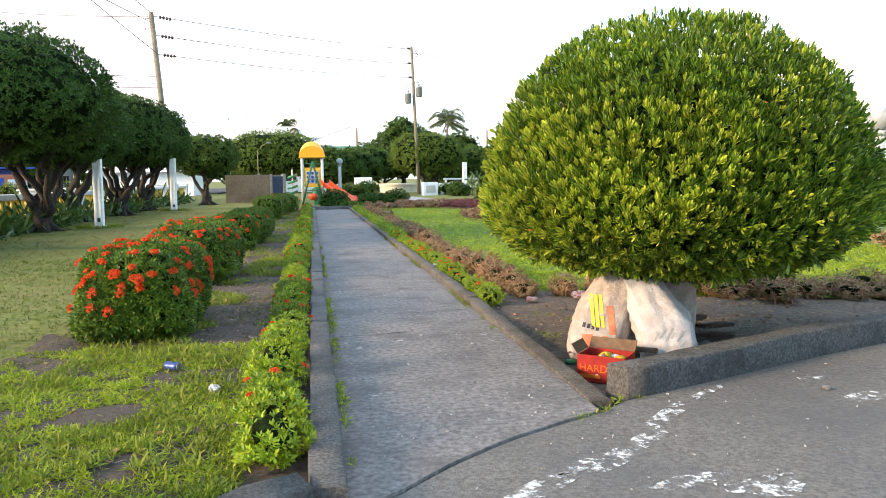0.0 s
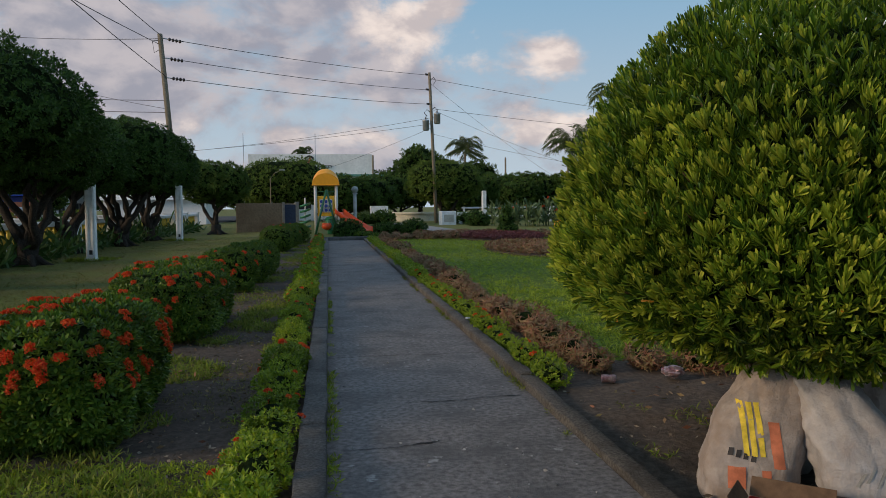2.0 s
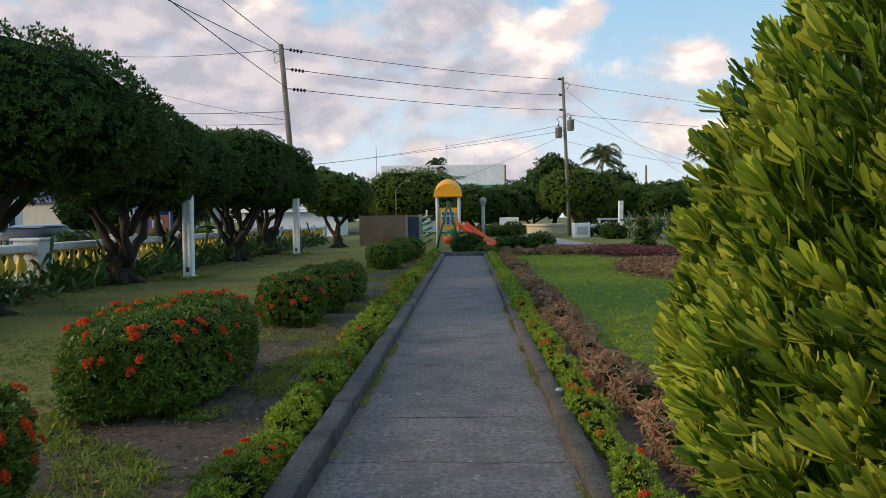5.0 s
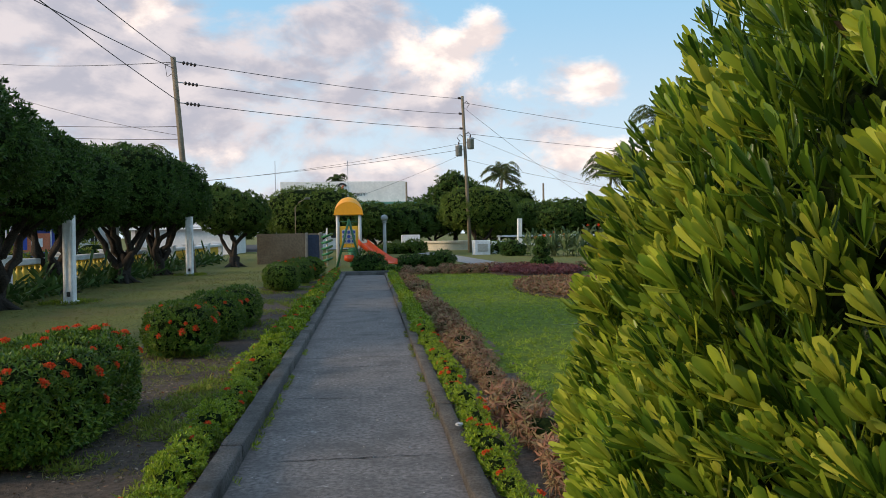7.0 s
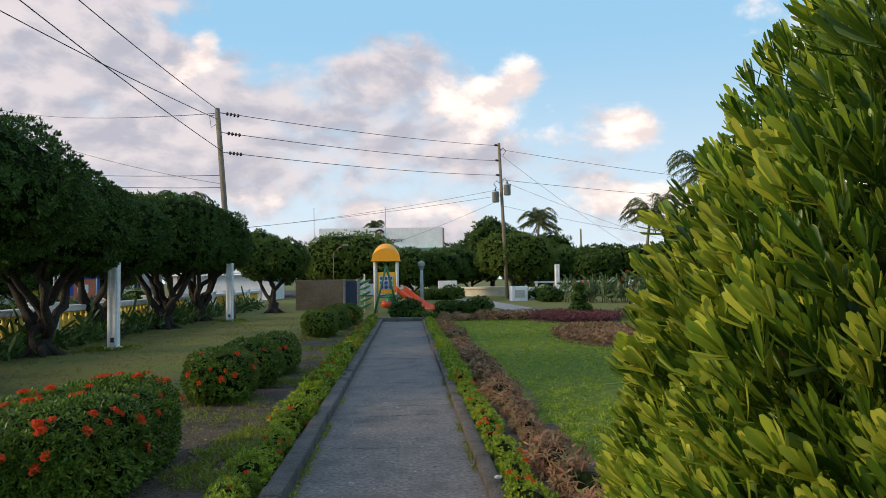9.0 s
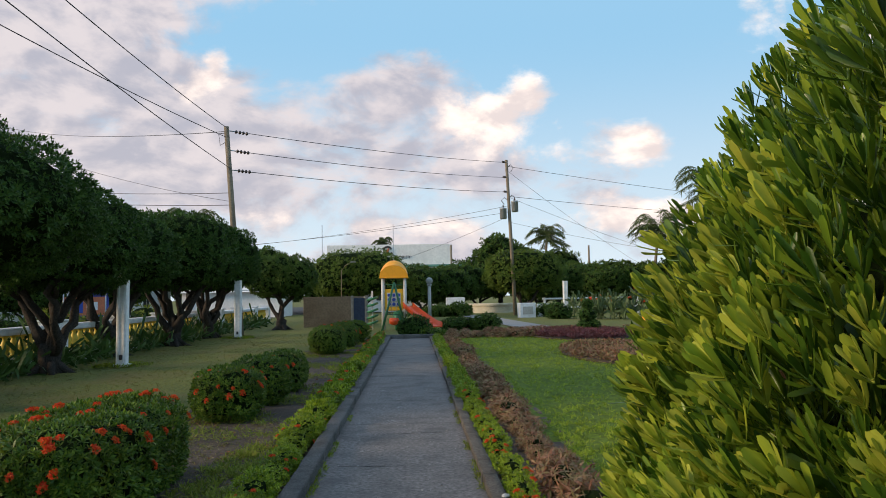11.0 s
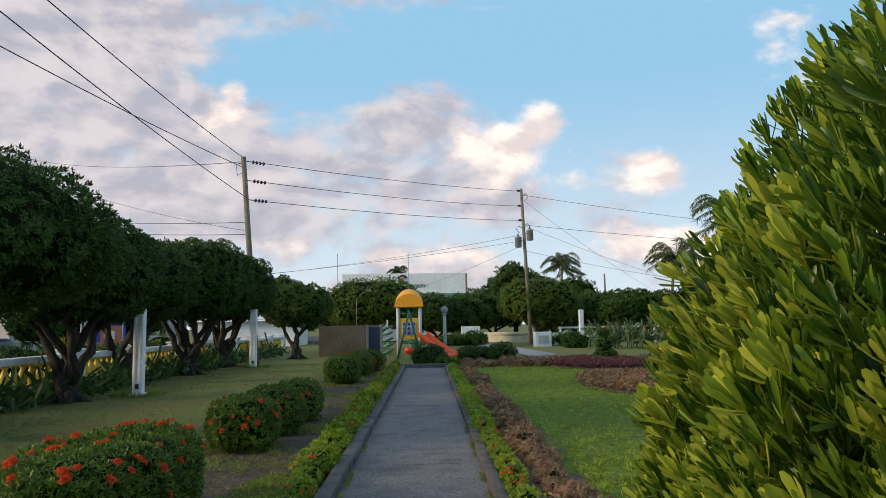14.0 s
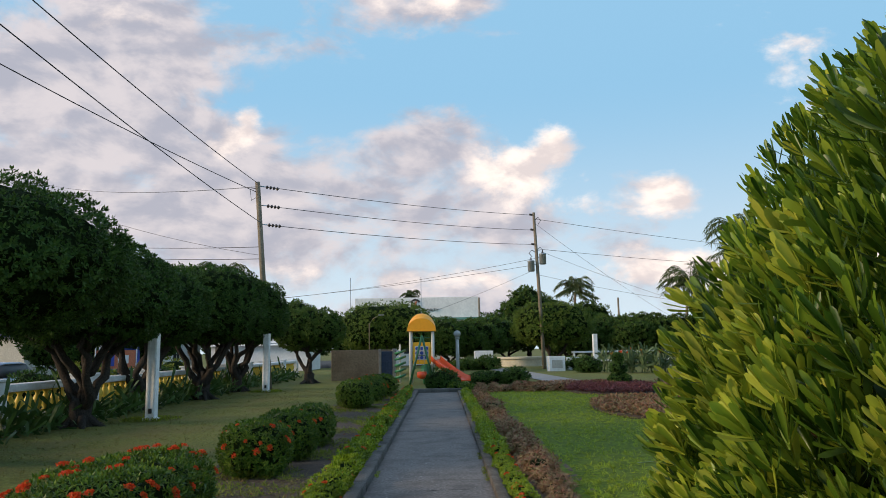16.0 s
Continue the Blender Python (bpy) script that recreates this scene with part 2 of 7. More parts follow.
M_GREEN = material("dark_green_metal_paint", (0.015, 0.12, 0.055), 0.4, vary=0.1, bump=0.05)
M_GREEN_P = material("green_plastic", (0.015, 0.16, 0.07), 0.4, vary=0.1, bump=0.05)
M_BLUE = material("blue_paint", (0.02, 0.06, 0.33), 0.5, vary=0.1, bump=0.05)
M_GREY_PIPE = material("grey_painted_tube", (0.58, 0.57, 0.55), 0.5, vary=0.1, bump=0.05)
M_GLOBE = material("milky_globe", (0.55, 0.57, 0.58), 0.25, vary=0.05, bump=0)
M_BUILD = material("faded_white_render", (0.84, 0.81, 0.78), 0.8, vary=0.07, coarse=0.6, fine=5, bump=0.1, tint=(0.70, 0.68, 0.66))
M_CAR = material("silver_blue_car_paint", (0.30, 0.35, 0.44), 0.25, metal=0.5, vary=0.05, bump=0)
M_DARK = material("dark_opening", (0.025, 0.027, 0.03), 0.5, vary=0.2, bump=0)
M_TEAL = material("teal_fascia_paint", (0.10, 0.28, 0.22), 0.6, vary=0.1, bump=0)
M_ROOF_GREY = material("corrugated_roof_metal", (0.42, 0.44, 0.46), 0.5, metal=0.3, vary=0.15, bump=0.1)
M_SACK = material("dirty_woven_sack", (0.37, 0.315, 0.285), 0.8, vary=0.18, coarse=5, fine=16, bump=0.8, tint=(0.30, 0.22, 0.17))
M_SACK_W = material("white_woven_sack", (0.42, 0.395, 0.395), 0.75, vary=0.14, coarse=5, fine=16, bump=0.8, tint=(0.33, 0.28, 0.26))
M_PRINT_Y = material("yellow_print", (0.72, 0.52, 0.06), 0.8, vary=0.2, bump=0.1)
M_PRINT_R = material("faded_red_print", (0.55, 0.17, 0.09), 0.8, vary=0.2, bump=0.1)
M_PRINT_K = material("black_print", (0.05, 0.045, 0.045), 0.8, vary=0.2, bump=0)
M_BOX_RED = material("red_printed_card", (0.52, 0.03, 0.022), 0.5, vary=0.18, coarse=6, fine=14, bump=0.15)
M_CARD = material("brown_cardboard", (0.26, 0.16, 0.10), 0.9, vary=0.2, fine=20, bump=0.1)
M_PRINT_O = material("orange_print", (0.80, 0.20, 0.02), 0.6, vary=0.1, bump=0)
M_PAPER = material("white_paper", (0.68, 0.68, 0.68), 0.8, vary=0.1, bump=0.1)
M_WOOD = material("old_board", (0.15, 0.10, 0.075), 0.9, vary=0.35, coarse=4, fine=20, bump=0.5)
M_STONE = material("grey_stone", (0.30, 0.29, 0.27), 0.9, vary=0.25, fine=20, bump=0.4)
M_CRACK = material("crack_shadow_dirt", (0.03, 0.03, 0.03), 1.0, vary=0.2, bump=0)
M_ALU = material("printed_tin", (0.55, 0.45, 0.48), 0.35, metal=0.4, vary=0.3, coarse=25, fine=60, bump=0.1, tint=(0.45, 0.10, 0.12))
M_TIN_BLUE = material("blue_tin", (0.10, 0.16, 0.42), 0.35, metal=0.4, vary=0.3, coarse=25, fine=60, bump=0.1)

L_BUSH = leaf_material("glossy_bush_leaf", [(0.028, 0.072, 0.008), (0.066, 0.140, 0.012), (0.142, 0.235, 0.020), (0.26, 0.335, 0.032)], 0.36, 0.30, 0.40)
L_BUSH_YOUNG = leaf_material("young_yellow_green_leaf", [(0.23, 0.32, 0.03), (0.36, 0.42, 0.045), (0.46, 0.48, 0.07)], 0.42, 0.3)
L_BUSH_OLD = leaf_material("withered_orange_leaf", [(0.42, 0.16, 0.02), (0.5, 0.26, 0.05)], 0.5)
# Near-black colour of the solid cores: the shade between leaves is painted in.
L_INNER_SHADE = material("near_black_inner_shade", (0.012, 0.022, 0.007), 0.9, vary=0.5, coarse=6, fine=22, bump=1.0)
L_INNER_SHADE.node_tree.nodes["Principled BSDF"].inputs["Specular IOR Level"].default_value = 0.02
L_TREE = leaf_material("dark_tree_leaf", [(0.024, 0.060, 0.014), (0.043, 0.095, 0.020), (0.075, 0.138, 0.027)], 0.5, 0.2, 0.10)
# The tree leaf again, paler and yellower: light on the crowns put into colour.
L_TREE_LIT = leaf_material("mid_lit_tree_leaf", [(0.04, 0.085, 0.018), (0.062, 0.115, 0.022), (0.09, 0.14, 0.028)], 0.5, 0.2, 0.10)
L_TREE_SUNNY = leaf_material("sunlit_yellow_green_leaf", [(0.055, 0.10, 0.018), (0.095, 0.15, 0.026), (0.15, 0.20, 0.036)], 0.5, 0.2, 0.10)
L_HEDGE = leaf_material("hedge_leaf", [(0.036, 0.085, 0.011), (0.072, 0.14, 0.016), (0.17, 0.24, 0.026)], 0.42, 0.3)
L_BORDER = leaf_material("bright_border_leaf", [(0.10, 0.18, 0.012), (0.20, 0.29, 0.017), (0.32, 0.39, 0.028)], 0.45)
L_BORDER_DEEP = leaf_material("deep_border_leaf", [(0.085, 0.15, 0.012), (0.15, 0.22, 0.016)], 0.45)
L_FLOWER = leaf_material("red_orange_petal", [(0.62, 0.035, 0.012), (0.78, 0.085, 0.02), (0.72, 0.16, 0.03)], 0.55, 0.3)
L_BROWN = leaf_material("dry_red_brown_leaf", [(0.19, 0.08, 0.05), (0.30, 0.14, 0.08), (0.27, 0.20, 0.10), (0.15, 0.12, 0.045)], 0.7, 0.2)
L_MAROON = leaf_material("maroon_leaf", [(0.10, 0.030, 0.038), (0.155, 0.045, 0.05), (0.12, 0.06, 0.05)], 0.6, 0.2)
L_GRASS = leaf_material("green_grass_blade", [(0.14, 0.22, 0.017), (0.24, 0.32, 0.030), (0.36, 0.41, 0.055)], 0.6, 0.3, 0.08)
L_GRASS_DRY = leaf_material("dry_grass_blade", [(0.12, 0.145, 0.034), (0.18, 0.175, 0.058), (0.24, 0.20, 0.08), (0.09, 0.135, 0.027)], 0.7, 0.3, 0.08)
# Greener near grass, its colour also darkened for the shade lying on it.
L_GRASS_SHADE = leaf_material("shaded_olive_grass_blade", [(0.075, 0.12, 0.02), (0.11, 0.15, 0.03), (0.15, 0.158, 0.045)], 0.7, 0.25, 0.08)
L_WEED = leaf_material("weed_leaf", [(0.11, 0.17, 0.02), (0.18, 0.225, 0.034), (0.23, 0.24, 0.055)], 0.6, 0.3, 0.08)
L_LITTER = leaf_material("dead_leaf_litter", [(0.20, 0.15, 0.10), (0.12, 0.085, 0.055), (0.30, 0.25, 0.19), (0.07, 0.05, 0.035)], 0.8, 0.1)
L_COVER = leaf_material("creeping_cover_leaf", [(0.13, 0.20, 0.015), (0.23, 0.31, 0.024), (0.33, 0.38, 0.04)], 0.6, 0.3, 0.08)
L_STRAP = leaf_material("strap_leaf", [(0.035, 0.085, 0.02), (0.06, 0.12, 0.03)], 0.4, 0.2)
L_CANNA = leaf_material("pale_canna_leaf", [(0.075, 0.12, 0.05), (0.11, 0.16, 0.07)], 0.5, 0.2)
L_PALM = leaf_material("palm_leaflet", [(0.05, 0.085, 0.025), (0.085, 0.125, 0.035), (0.14, 0.14, 0.05)], 0.5, 0.2)


# ---- building helpers ----
def part(name, bm, mat_, parent=None, label=""):
    """One mesh object from a bmesh or a finished mesh, under a thing or a part."""
    if isinstance(bm, bmesh.types.BMesh):
        me = bpy.data.meshes.new(name)
        bm.to_mesh(me)
        bm.free()
    else:
        me = bm
    if mat_ is not None and not me.materials:
        me.materials.append(mat_)
    ob = new(name, me)
    if parent is not None:
        ob.parent = parent
    if label:
        ob["label"] = label
    return ob


def thing(name, label, category, group="", kind="", at=None):
    ob = tagged(new(name), label, category, group, kind)
    if at is not None:
        ob.matrix_world = at
    return ob


def mesh_of(name, verts, faces):
    me = bpy.data.meshes.new(name)
    verts, faces = np.asarray(verts, np.float32), np.asarray(faces, np.int32)
    k = faces.shape[1]
    me.vertices.add(len(verts))
    me.vertices.foreach_set("co", verts.ravel())
    me.loops.add(faces.size)
    me.loops.foreach_set("vertex_index", faces.ravel())
    me.polygons.add(len(faces))
    me.polygons.foreach_set("loop_start", np.arange(0, faces.size, k, dtype=np.int32))
    me.polygons.foreach_set("use_smooth", np.ones(len(faces), bool))
    me.update(calc_edges=True)
    me.validate()
    return me


def box(bm, x0, x1, y0, y1, z0, z1, bevel=0.0):
    r = bmesh.ops.create_cube(bm, size=1, matrix=Matrix.Translation(((x0 + x1) / 2, (y0 + y1) / 2, (z0 + z1) / 2)) @ Matrix.Diagonal((x1 - x0, y1 - y0, z1 - z0, 1)))
    if bevel:
        edges = {e for v in r["verts"] for e in v.link_edges}
        bmesh.ops.bevel(bm, geom=list(edges), offset=bevel, segments=2, affect="EDGES", profile=0.5)
    return bm


def boxed(*a, **k):
    return box(bmesh.new(), *a, **k)


def tube(bm, points, radii, sides=8, cap=True, wobble=0.0):
    """A tapered tube along a line of points."""
    pts = [Vector(p) for p in points]
    rings = []
    for i, p in enumerate(pts):
        d = (pts[min(i + 1, len(pts) - 1)] - pts[max(i - 1, 0)]).normalized()
        side = d.cross(Vector((0, 0, 1)) if abs(d.z) < 0.95 else Vector((1, 0, 0))).normalized()
        up = side.cross(d)
        r = radii[i] if isinstance(radii, (list, tuple)) else radii
        ring = []
        for j in range(sides):
            a = 2 * math.pi * j / sides
            rr = r * (1 + wobble * noise.noise(p * 2.3 + Vector((math.cos(a), math.sin(a), i * 0.7))))
            ring.append(bm.verts.new(p + (side * math.cos(a) + up * math.sin(a)) * rr))
        rings.append(ring)
    for a, b in zip(rings, rings[1:]):
        for j in range(sides):
            f = bm.faces.new((a[j], a[(j + 1) % sides], b[(j + 1) % sides], b[j]))
            f.smooth = True
    if cap:
        bm.faces.new(rings[-1])
        bm.faces.new(list(reversed(rings[0])))
    return bm


def tubed(points, radii, sides=8, **k):
    return tube(bmesh.new(), points, radii, sides, **k)


def lathe(profile, sides=16, x=0, y=0):
    """A turned shape from (radius, height) pairs."""
    bm = bmesh.new()
    rings = [[bm.verts.new((x + r * math.cos(2 * math.pi * j / sides), y + r * math.sin(2 * math.pi * j / sides), z)) for j in range(sides)] for r, z in profile]
    for a, b in zip(rings, rings[1:]):
        for j in range(sides):
            bm.faces.new((a[j], a[(j + 1) % sides], b[(j + 1) % sides], b[j])).smooth = True
    bm.faces.new(rings[-1])
    bm.faces.new(list(reversed(rings[0])))
    return bm


def leaf_shape(length, width, bend=0.25, rich=False):
    """One leaf along +z that bends towards +x. Triangles."""
    if rich:
        s = np.array([0, 0.42, 0.88, 1.0])
        w = np.array([0.32, 0.80, 1.0, 0.45]) * width / 2
        v = []
        for a, b in zip(s, w):
            v += [(bend * length * a * a + 0.35 * b, -b, length * a), (bend * length * a * a - 0.1 * b, b, length * a)]
        f = []
        for i in range(3):
            o = 2 * i
            f += [(o, o + 1, o + 3), (o, o + 3, o + 2)]
        return np.array(v), np.array(f)
    v = np.array([(0, 0, 0), (bend * length * 0.3 + 0.2 * width, -width / 2, 0.55 * length), (bend * length * 0.3 + 0.2 * width, width / 2, 0.55 * length), (bend * length, 0, length)])
    return v, np.array([(0, 1, 2), (2, 1, 3)])


def creased_leaf(length, width, bend):
    """A blunt-tipped narrow leaf along +z, folded a little along its midrib."""
    v, f = [], []
    for s, w in ((0.0, 0.22), (0.45, 0.80), (0.87, 1.0), (1.0, 0.42)):
        h, x = w * width / 2, bend * length * s * s
        v += [(x + 0.30 * h, -h, length * s), (x - 0.12 * h, 0, length * s), (x + 0.30 * h, h, length * s)]
    for i in range(3):
        for j in range(2):
            o = 3 * i + j
            f += [(o, o + 1, o + 4), (o, o + 4, o + 3)]
    return np.array(v), np.array(f)


def tuft_shape(rng, count, length, width, open_lo, open_hi, bend=0.25, rich=False, lift=0.0):
    """A whorl of leaves round +z; open angles in degrees from the axis."""
    vs, fs, base = [], [], 0
    for i in range(count):
        sizes = (length * rng.uniform(0.75, 1.15), width * rng.uniform(0.8, 1.15), bend * rng.uniform(0.3, 1.5))
        v, f = creased_leaf(*sizes) if rich == "creased" else leaf_shape(*sizes, rich)
        tilt = radians(open_lo + (open_hi - open_lo) * (i + 0.5) / count + rng.uniform(-6, 6))
        turn = 2.39996 * i + rng.uniform(-0.25, 0.25)
        c, s = math.cos(tilt), math.sin(tilt)
        v = v @ np.array([[c, 0, -s], [0, 1, 0], [s, 0, c]])
        v[:, 2] += lift * (1 - i / count)
        c, s = math.cos(turn), math.sin(turn)
        v = v @ np.array([[c, s, 0], [-s, c, 0], [0, 0, 1]])
        vs.append(v)
        fs.append(f + base)
        base += len(v)
    return np.concatenate(vs), np.concatenate(fs)


def scatter(name, points, axes, shapes, rng, lo=0.8, hi=1.2):
    """One mesh of many tufts, at points, along axes."""
    points, axes = np.asarray(points, float), np.asarray(axes, float)
    axes = axes / np.linalg.norm(axes, axis=1, keepdims=True)
    pick = rng.integers(0, len(shapes), len(points))
    vs, fs, base = [], [], 0
    for k, (v, f) in enumerate(shapes):
        sel = pick == k
        p, a = points[sel], axes[sel]
        if not len(p):
            continue
        ref = rng.normal(size=a.shape)
        x = np.cross(a, ref)
        x /= np.linalg.norm(x, axis=1, keepdims=True)
        y = np.cross(a, x)
        size = rng.uniform(lo, hi, (len(p), 1, 1))
        out = p[:, None] + size * (v[None, :, 0:1] * x[:, None] + v[None, :, 1:2] * y[:, None] + v[None, :, 2:3] * a[:, None])
        vs.append(out.reshape(-1, 3))
        fs.append((f[None] + (np.arange(len(p)) * len(v))[:, None, None]).reshape(-1, 3) + base)
        base += len(p) * len(v)
    return mesh_of(name, np.concatenate(vs), np.concatenate(fs))


def lumps(d, rng, terms=7, freq=3.0):
    """Smooth unevenness over directions, about -1 to 1."""
    out = np.zeros(len(d))
    for _ in range(terms):
        k = rng.normal(size=3) * freq
        out += np.sin(d @ k + rng.uniform(0, 6.28))
    return out / math.sqrt(terms)


class Crown:
    """A clipped crown: a dome above its widest level and a shallower bowl below."""

    def __init__(self, rng, rx, ry, up, down, uneven=0.04, freq=3.0, square=2.0):
        self.seed, self.size, self.uneven, self.freq, self.square = int(rng.integers(1 << 30)), (rx, ry, up, down), uneven, freq, square

    def surface(self, d):
        rx, ry, up, down = self.size
        rz = np.where(d[:, 2] > 0, up, down)
        q = self.square
        k = (np.abs(d[:, 0] / rx) ** q + np.abs(d[:, 1] / ry) ** q + np.abs(d[:, 2] / rz) ** q) ** (-1 / q)
        k = k * (1 + self.uneven * lumps(d, np.random.default_rng(self.seed), 9, self.freq))
        p = d * k[:, None]
        n = np.stack([np.sign(p[:, 0]) * np.abs(p[:, 0]) ** (q - 1) / rx ** q, np.sign(p[:, 1]) * np.abs(p[:, 1]) ** (q - 1) / ry ** q, np.sign(p[:, 2]) * np.abs(p[:, 2]) ** (q - 1) / rz ** q], 1)
        return p, n / np.linalg.norm(n, axis=1, keepdims=True)

    def sample(self, count, rng, depth=0.06, z_min=-9.0):
        rx, ry, up, down = self.size
        d = rng.normal(size=(count * 2, 3)) * np.array([rx, ry, (up + down) / 2])
        d /= np.linalg.norm(d, axis=1, keepdims=True)
        p, n = self.surface(d)
        keep = p[:, 2] > z_min
        p, n = p[keep][:count], n[keep][:count]
        return p * (1 - depth * rng.random((len(p), 1)) ** 2), n

    def core(self, shrink=0.9, detail=3):
        bm = bmesh.new()
        bmesh.ops.create_icosphere(bm, subdivisions=detail, radius=1)
        d = np.array([v.co for v in bm.verts])
        p, _ = self.surface(d / np.linalg.norm(d, axis=1, keepdims=True))
        for v, c in zip(bm.verts, p * shrink):
            v.co = c
        return bm


def lift_mesh(me, x, y, z):
    me.transform(Matrix.Translation((x, y, z)))
    return me


def ragged_bar(name, line, width, height, mat_, parent, z0=-0.1, step=0.12, rough=0.008, seed=1, label=""):
    """A cast kerb along a line of (x, y): worn edges, uneven faces."""
    pts = [Vector((p[0], p[1], 0)) for p in line]
    dense = []
    for a, b in zip(pts, pts[1:]):
        n = max(1, int((b - a).length / step))
        dense += [a.lerp(b, i / n) for i in range(n)]
    dense.append(pts[-1])
    bm = bmesh.new()
    prof = [(-0.5, z0), (-0.5, 0.55), (-0.485, 0.95), (-0.44, 1.0), (0.0, 1.0), (0.44, 1.0), (0.485, 0.95), (0.5, 0.55), (0.5, z0)]
    rings = []
    for i, p in enumerate(dense):
        d = (dense[min(i + 1, len(dense) - 1)] - dense[max(i - 1, 0)]).normalized()
        side = Vector((d.y, -d.x, 0))
        ring = []
        for j, (u, h) in enumerate(prof):
            tall = height[0] + (height[1] - height[0]) * i / (len(dense) - 1) if isinstance(height, tuple) else height
            c = p + side * (u * width) + Vector((0, 0, h * tall if h > 0 else h))
            o = noise.noise_vector(c * 9 + Vector((seed, seed * 2, 0))) * rough + noise.noise_vector(c * 2.5 + Vector((seed, 0, 3))) * rough * 1.2
            ring.append(bm.verts.new(c + (o if h > 0 else Vector((0, 0, 0)))))
        rings.append(ring)
    for a, b in zip(rings, rings[1:]):
        for j in range(len(prof) - 1):
            bm.faces.new((a[j], a[j + 1], b[j + 1], b[j])).smooth = True
    bm.faces.new(list(reversed(rings[0])))
    bm.faces.new(rings[-1])
    bmesh.ops.recalc_face_normals(bm, faces=bm.faces)
    return part(name, bm, mat_, parent, label)


def uneven_sheet(name, inside, x0, x1, y0, y1, step, z, wave, mat_, label, freq=1.5, dip=None):
    """A ground sheet over the cells whose middle is inside, with gentle waves."""
    bm = bmesh.new()
    nx, ny = int((x1 - x0) / step), int((y1 - y0) / step)
    grid = {}

    def vert(i, j):
        if (i, j) not in grid:
            x, y = x0 + i * step, y0 + j * step
            w = noise.noise(Vector((x * freq, y * freq, 0))) + 0.5 * noise.noise(Vector((x * freq * 2.7, y * freq * 2.7, 5)))
            grid[i, j] = bm.verts.new((x, y, z + wave * (0.6 + w) - (dip(x, y) if dip else 0)))
        return grid[i, j]

    for i in range(nx):
        for j in range(ny):
            if inside(x0 + (i + 0.5) * step, y0 + (j + 0.5) * step):
                bm.faces.new((vert(i, j), vert(i + 1, j), vert(i + 1, j + 1), vert(i, j + 1))).smooth = True
    return tagged(part(name, bm, mat_), label, "ground", kind="structure")


rng = np.random.default_rng(7)
W = 0.74            # half the path's width between the kerbs
PATH_END = 34.6


EDGE_X = (-14.0, -6.0, -3.0, -1.8, -1.2, -0.74, -0.56, -0.23, 0.11, 0.48, 0.74, 0.95, 2.0, 2.56, 3.7, 4.95, 6.0, 30.0)
EDGE_Y = (-8.5, -1.5, 1.9, 3.12, 3.62, 3.82, 3.92, 4.24, 4.50, 4.71, 4.84, 5.02, 5.44, 5.68, 6.08, 6.36, 6.46, 7.4)


def plaza_edge(x):
    """The curved edge of the plaza: y for x."""
    return float(np.interp(x, EDGE_X, EDGE_Y))


def soil_dip(x, y):
    """How far the soil lies below the path near the kerb corner."""
    return 0.10 * max(0.0, min(1.0, (7.6 - y) / 1.0)) * max(0.0, min(1.0, (3.6 - x) / 1.0))


# ---- large structure ----
far = boxed(-900, 900, -900, 1200, -0.6, -0.17)
tagged(part("ground", far, M_GROUND), "flat ground with dry olive grass", "ground", kind="structure")

uneven_sheet("lawn_left", lambda x, y: (x < -2.9 or y > 36 or x > 8) and y > plaza_edge(x) + 0.1, -12.0, 20.0, -6.0, 80.0, 0.25, -0.03, 0.025, M_GROUND, "dry mown olive grass beside the hedges", 0.8)
uneven_sheet("lawn_right", lambda x, y: x > 1.6 and 8.40 + 0.6 * max(0, 2.8 - x) - 0.24 * (x - 2.8) < y < 36.5 and y > plaza_edge(x) + 0.5, 1.5, 22.0, 5.0, 37.0, 0.14, -0.03, 0.05, M_LAWN, "bumpy green lawn", 2.2)
uneven_sheet("soil_bed_left", lambda x, y: -3.2 < x < -0.8 and y > plaza_edge(x) + 0.05, -3.2, -0.8, 1.6, 36.0, 0.1, -0.03, 0.03, M_SOIL, "bare soil bed with weeds", 2.5)
uneven_sheet("soil_bed_right", lambda x, y: y > plaza_edge(x) + 0.12 and (x < 1.9 or y < 9.3 - 0.22 * (x - 2.8)), 0.8, 8.0, 4.9, 36.0, 0.1, -0.02, 0.03, M_SOIL_PALE, "bare brown soil under the clipped bush", 2.5, soil_dip)

plaza = bmesh.new()
ring_pts = [(x, plaza_edge(x)) for x in [*np.linspace(-14, -W - 0.001, 40), *np.linspace(-W, 6, 60), 9, 14, 20, 30]]
up_row = [plaza.verts.new((x, y, -0.012)) for x, y in ring_pts]
low_row = [plaza.verts.new((x, -60, -0.012)) for x, y in ring_pts]
for i in range(len(ring_pts) - 1):
    plaza.faces.new((low_row[i], low_row[i + 1], up_row[i + 1], up_row[i]))
tagged(part("plaza_pavement", plaza, M_PLAZA), "worn grey concrete plaza with flaked paint", "pavement", kind="structure")

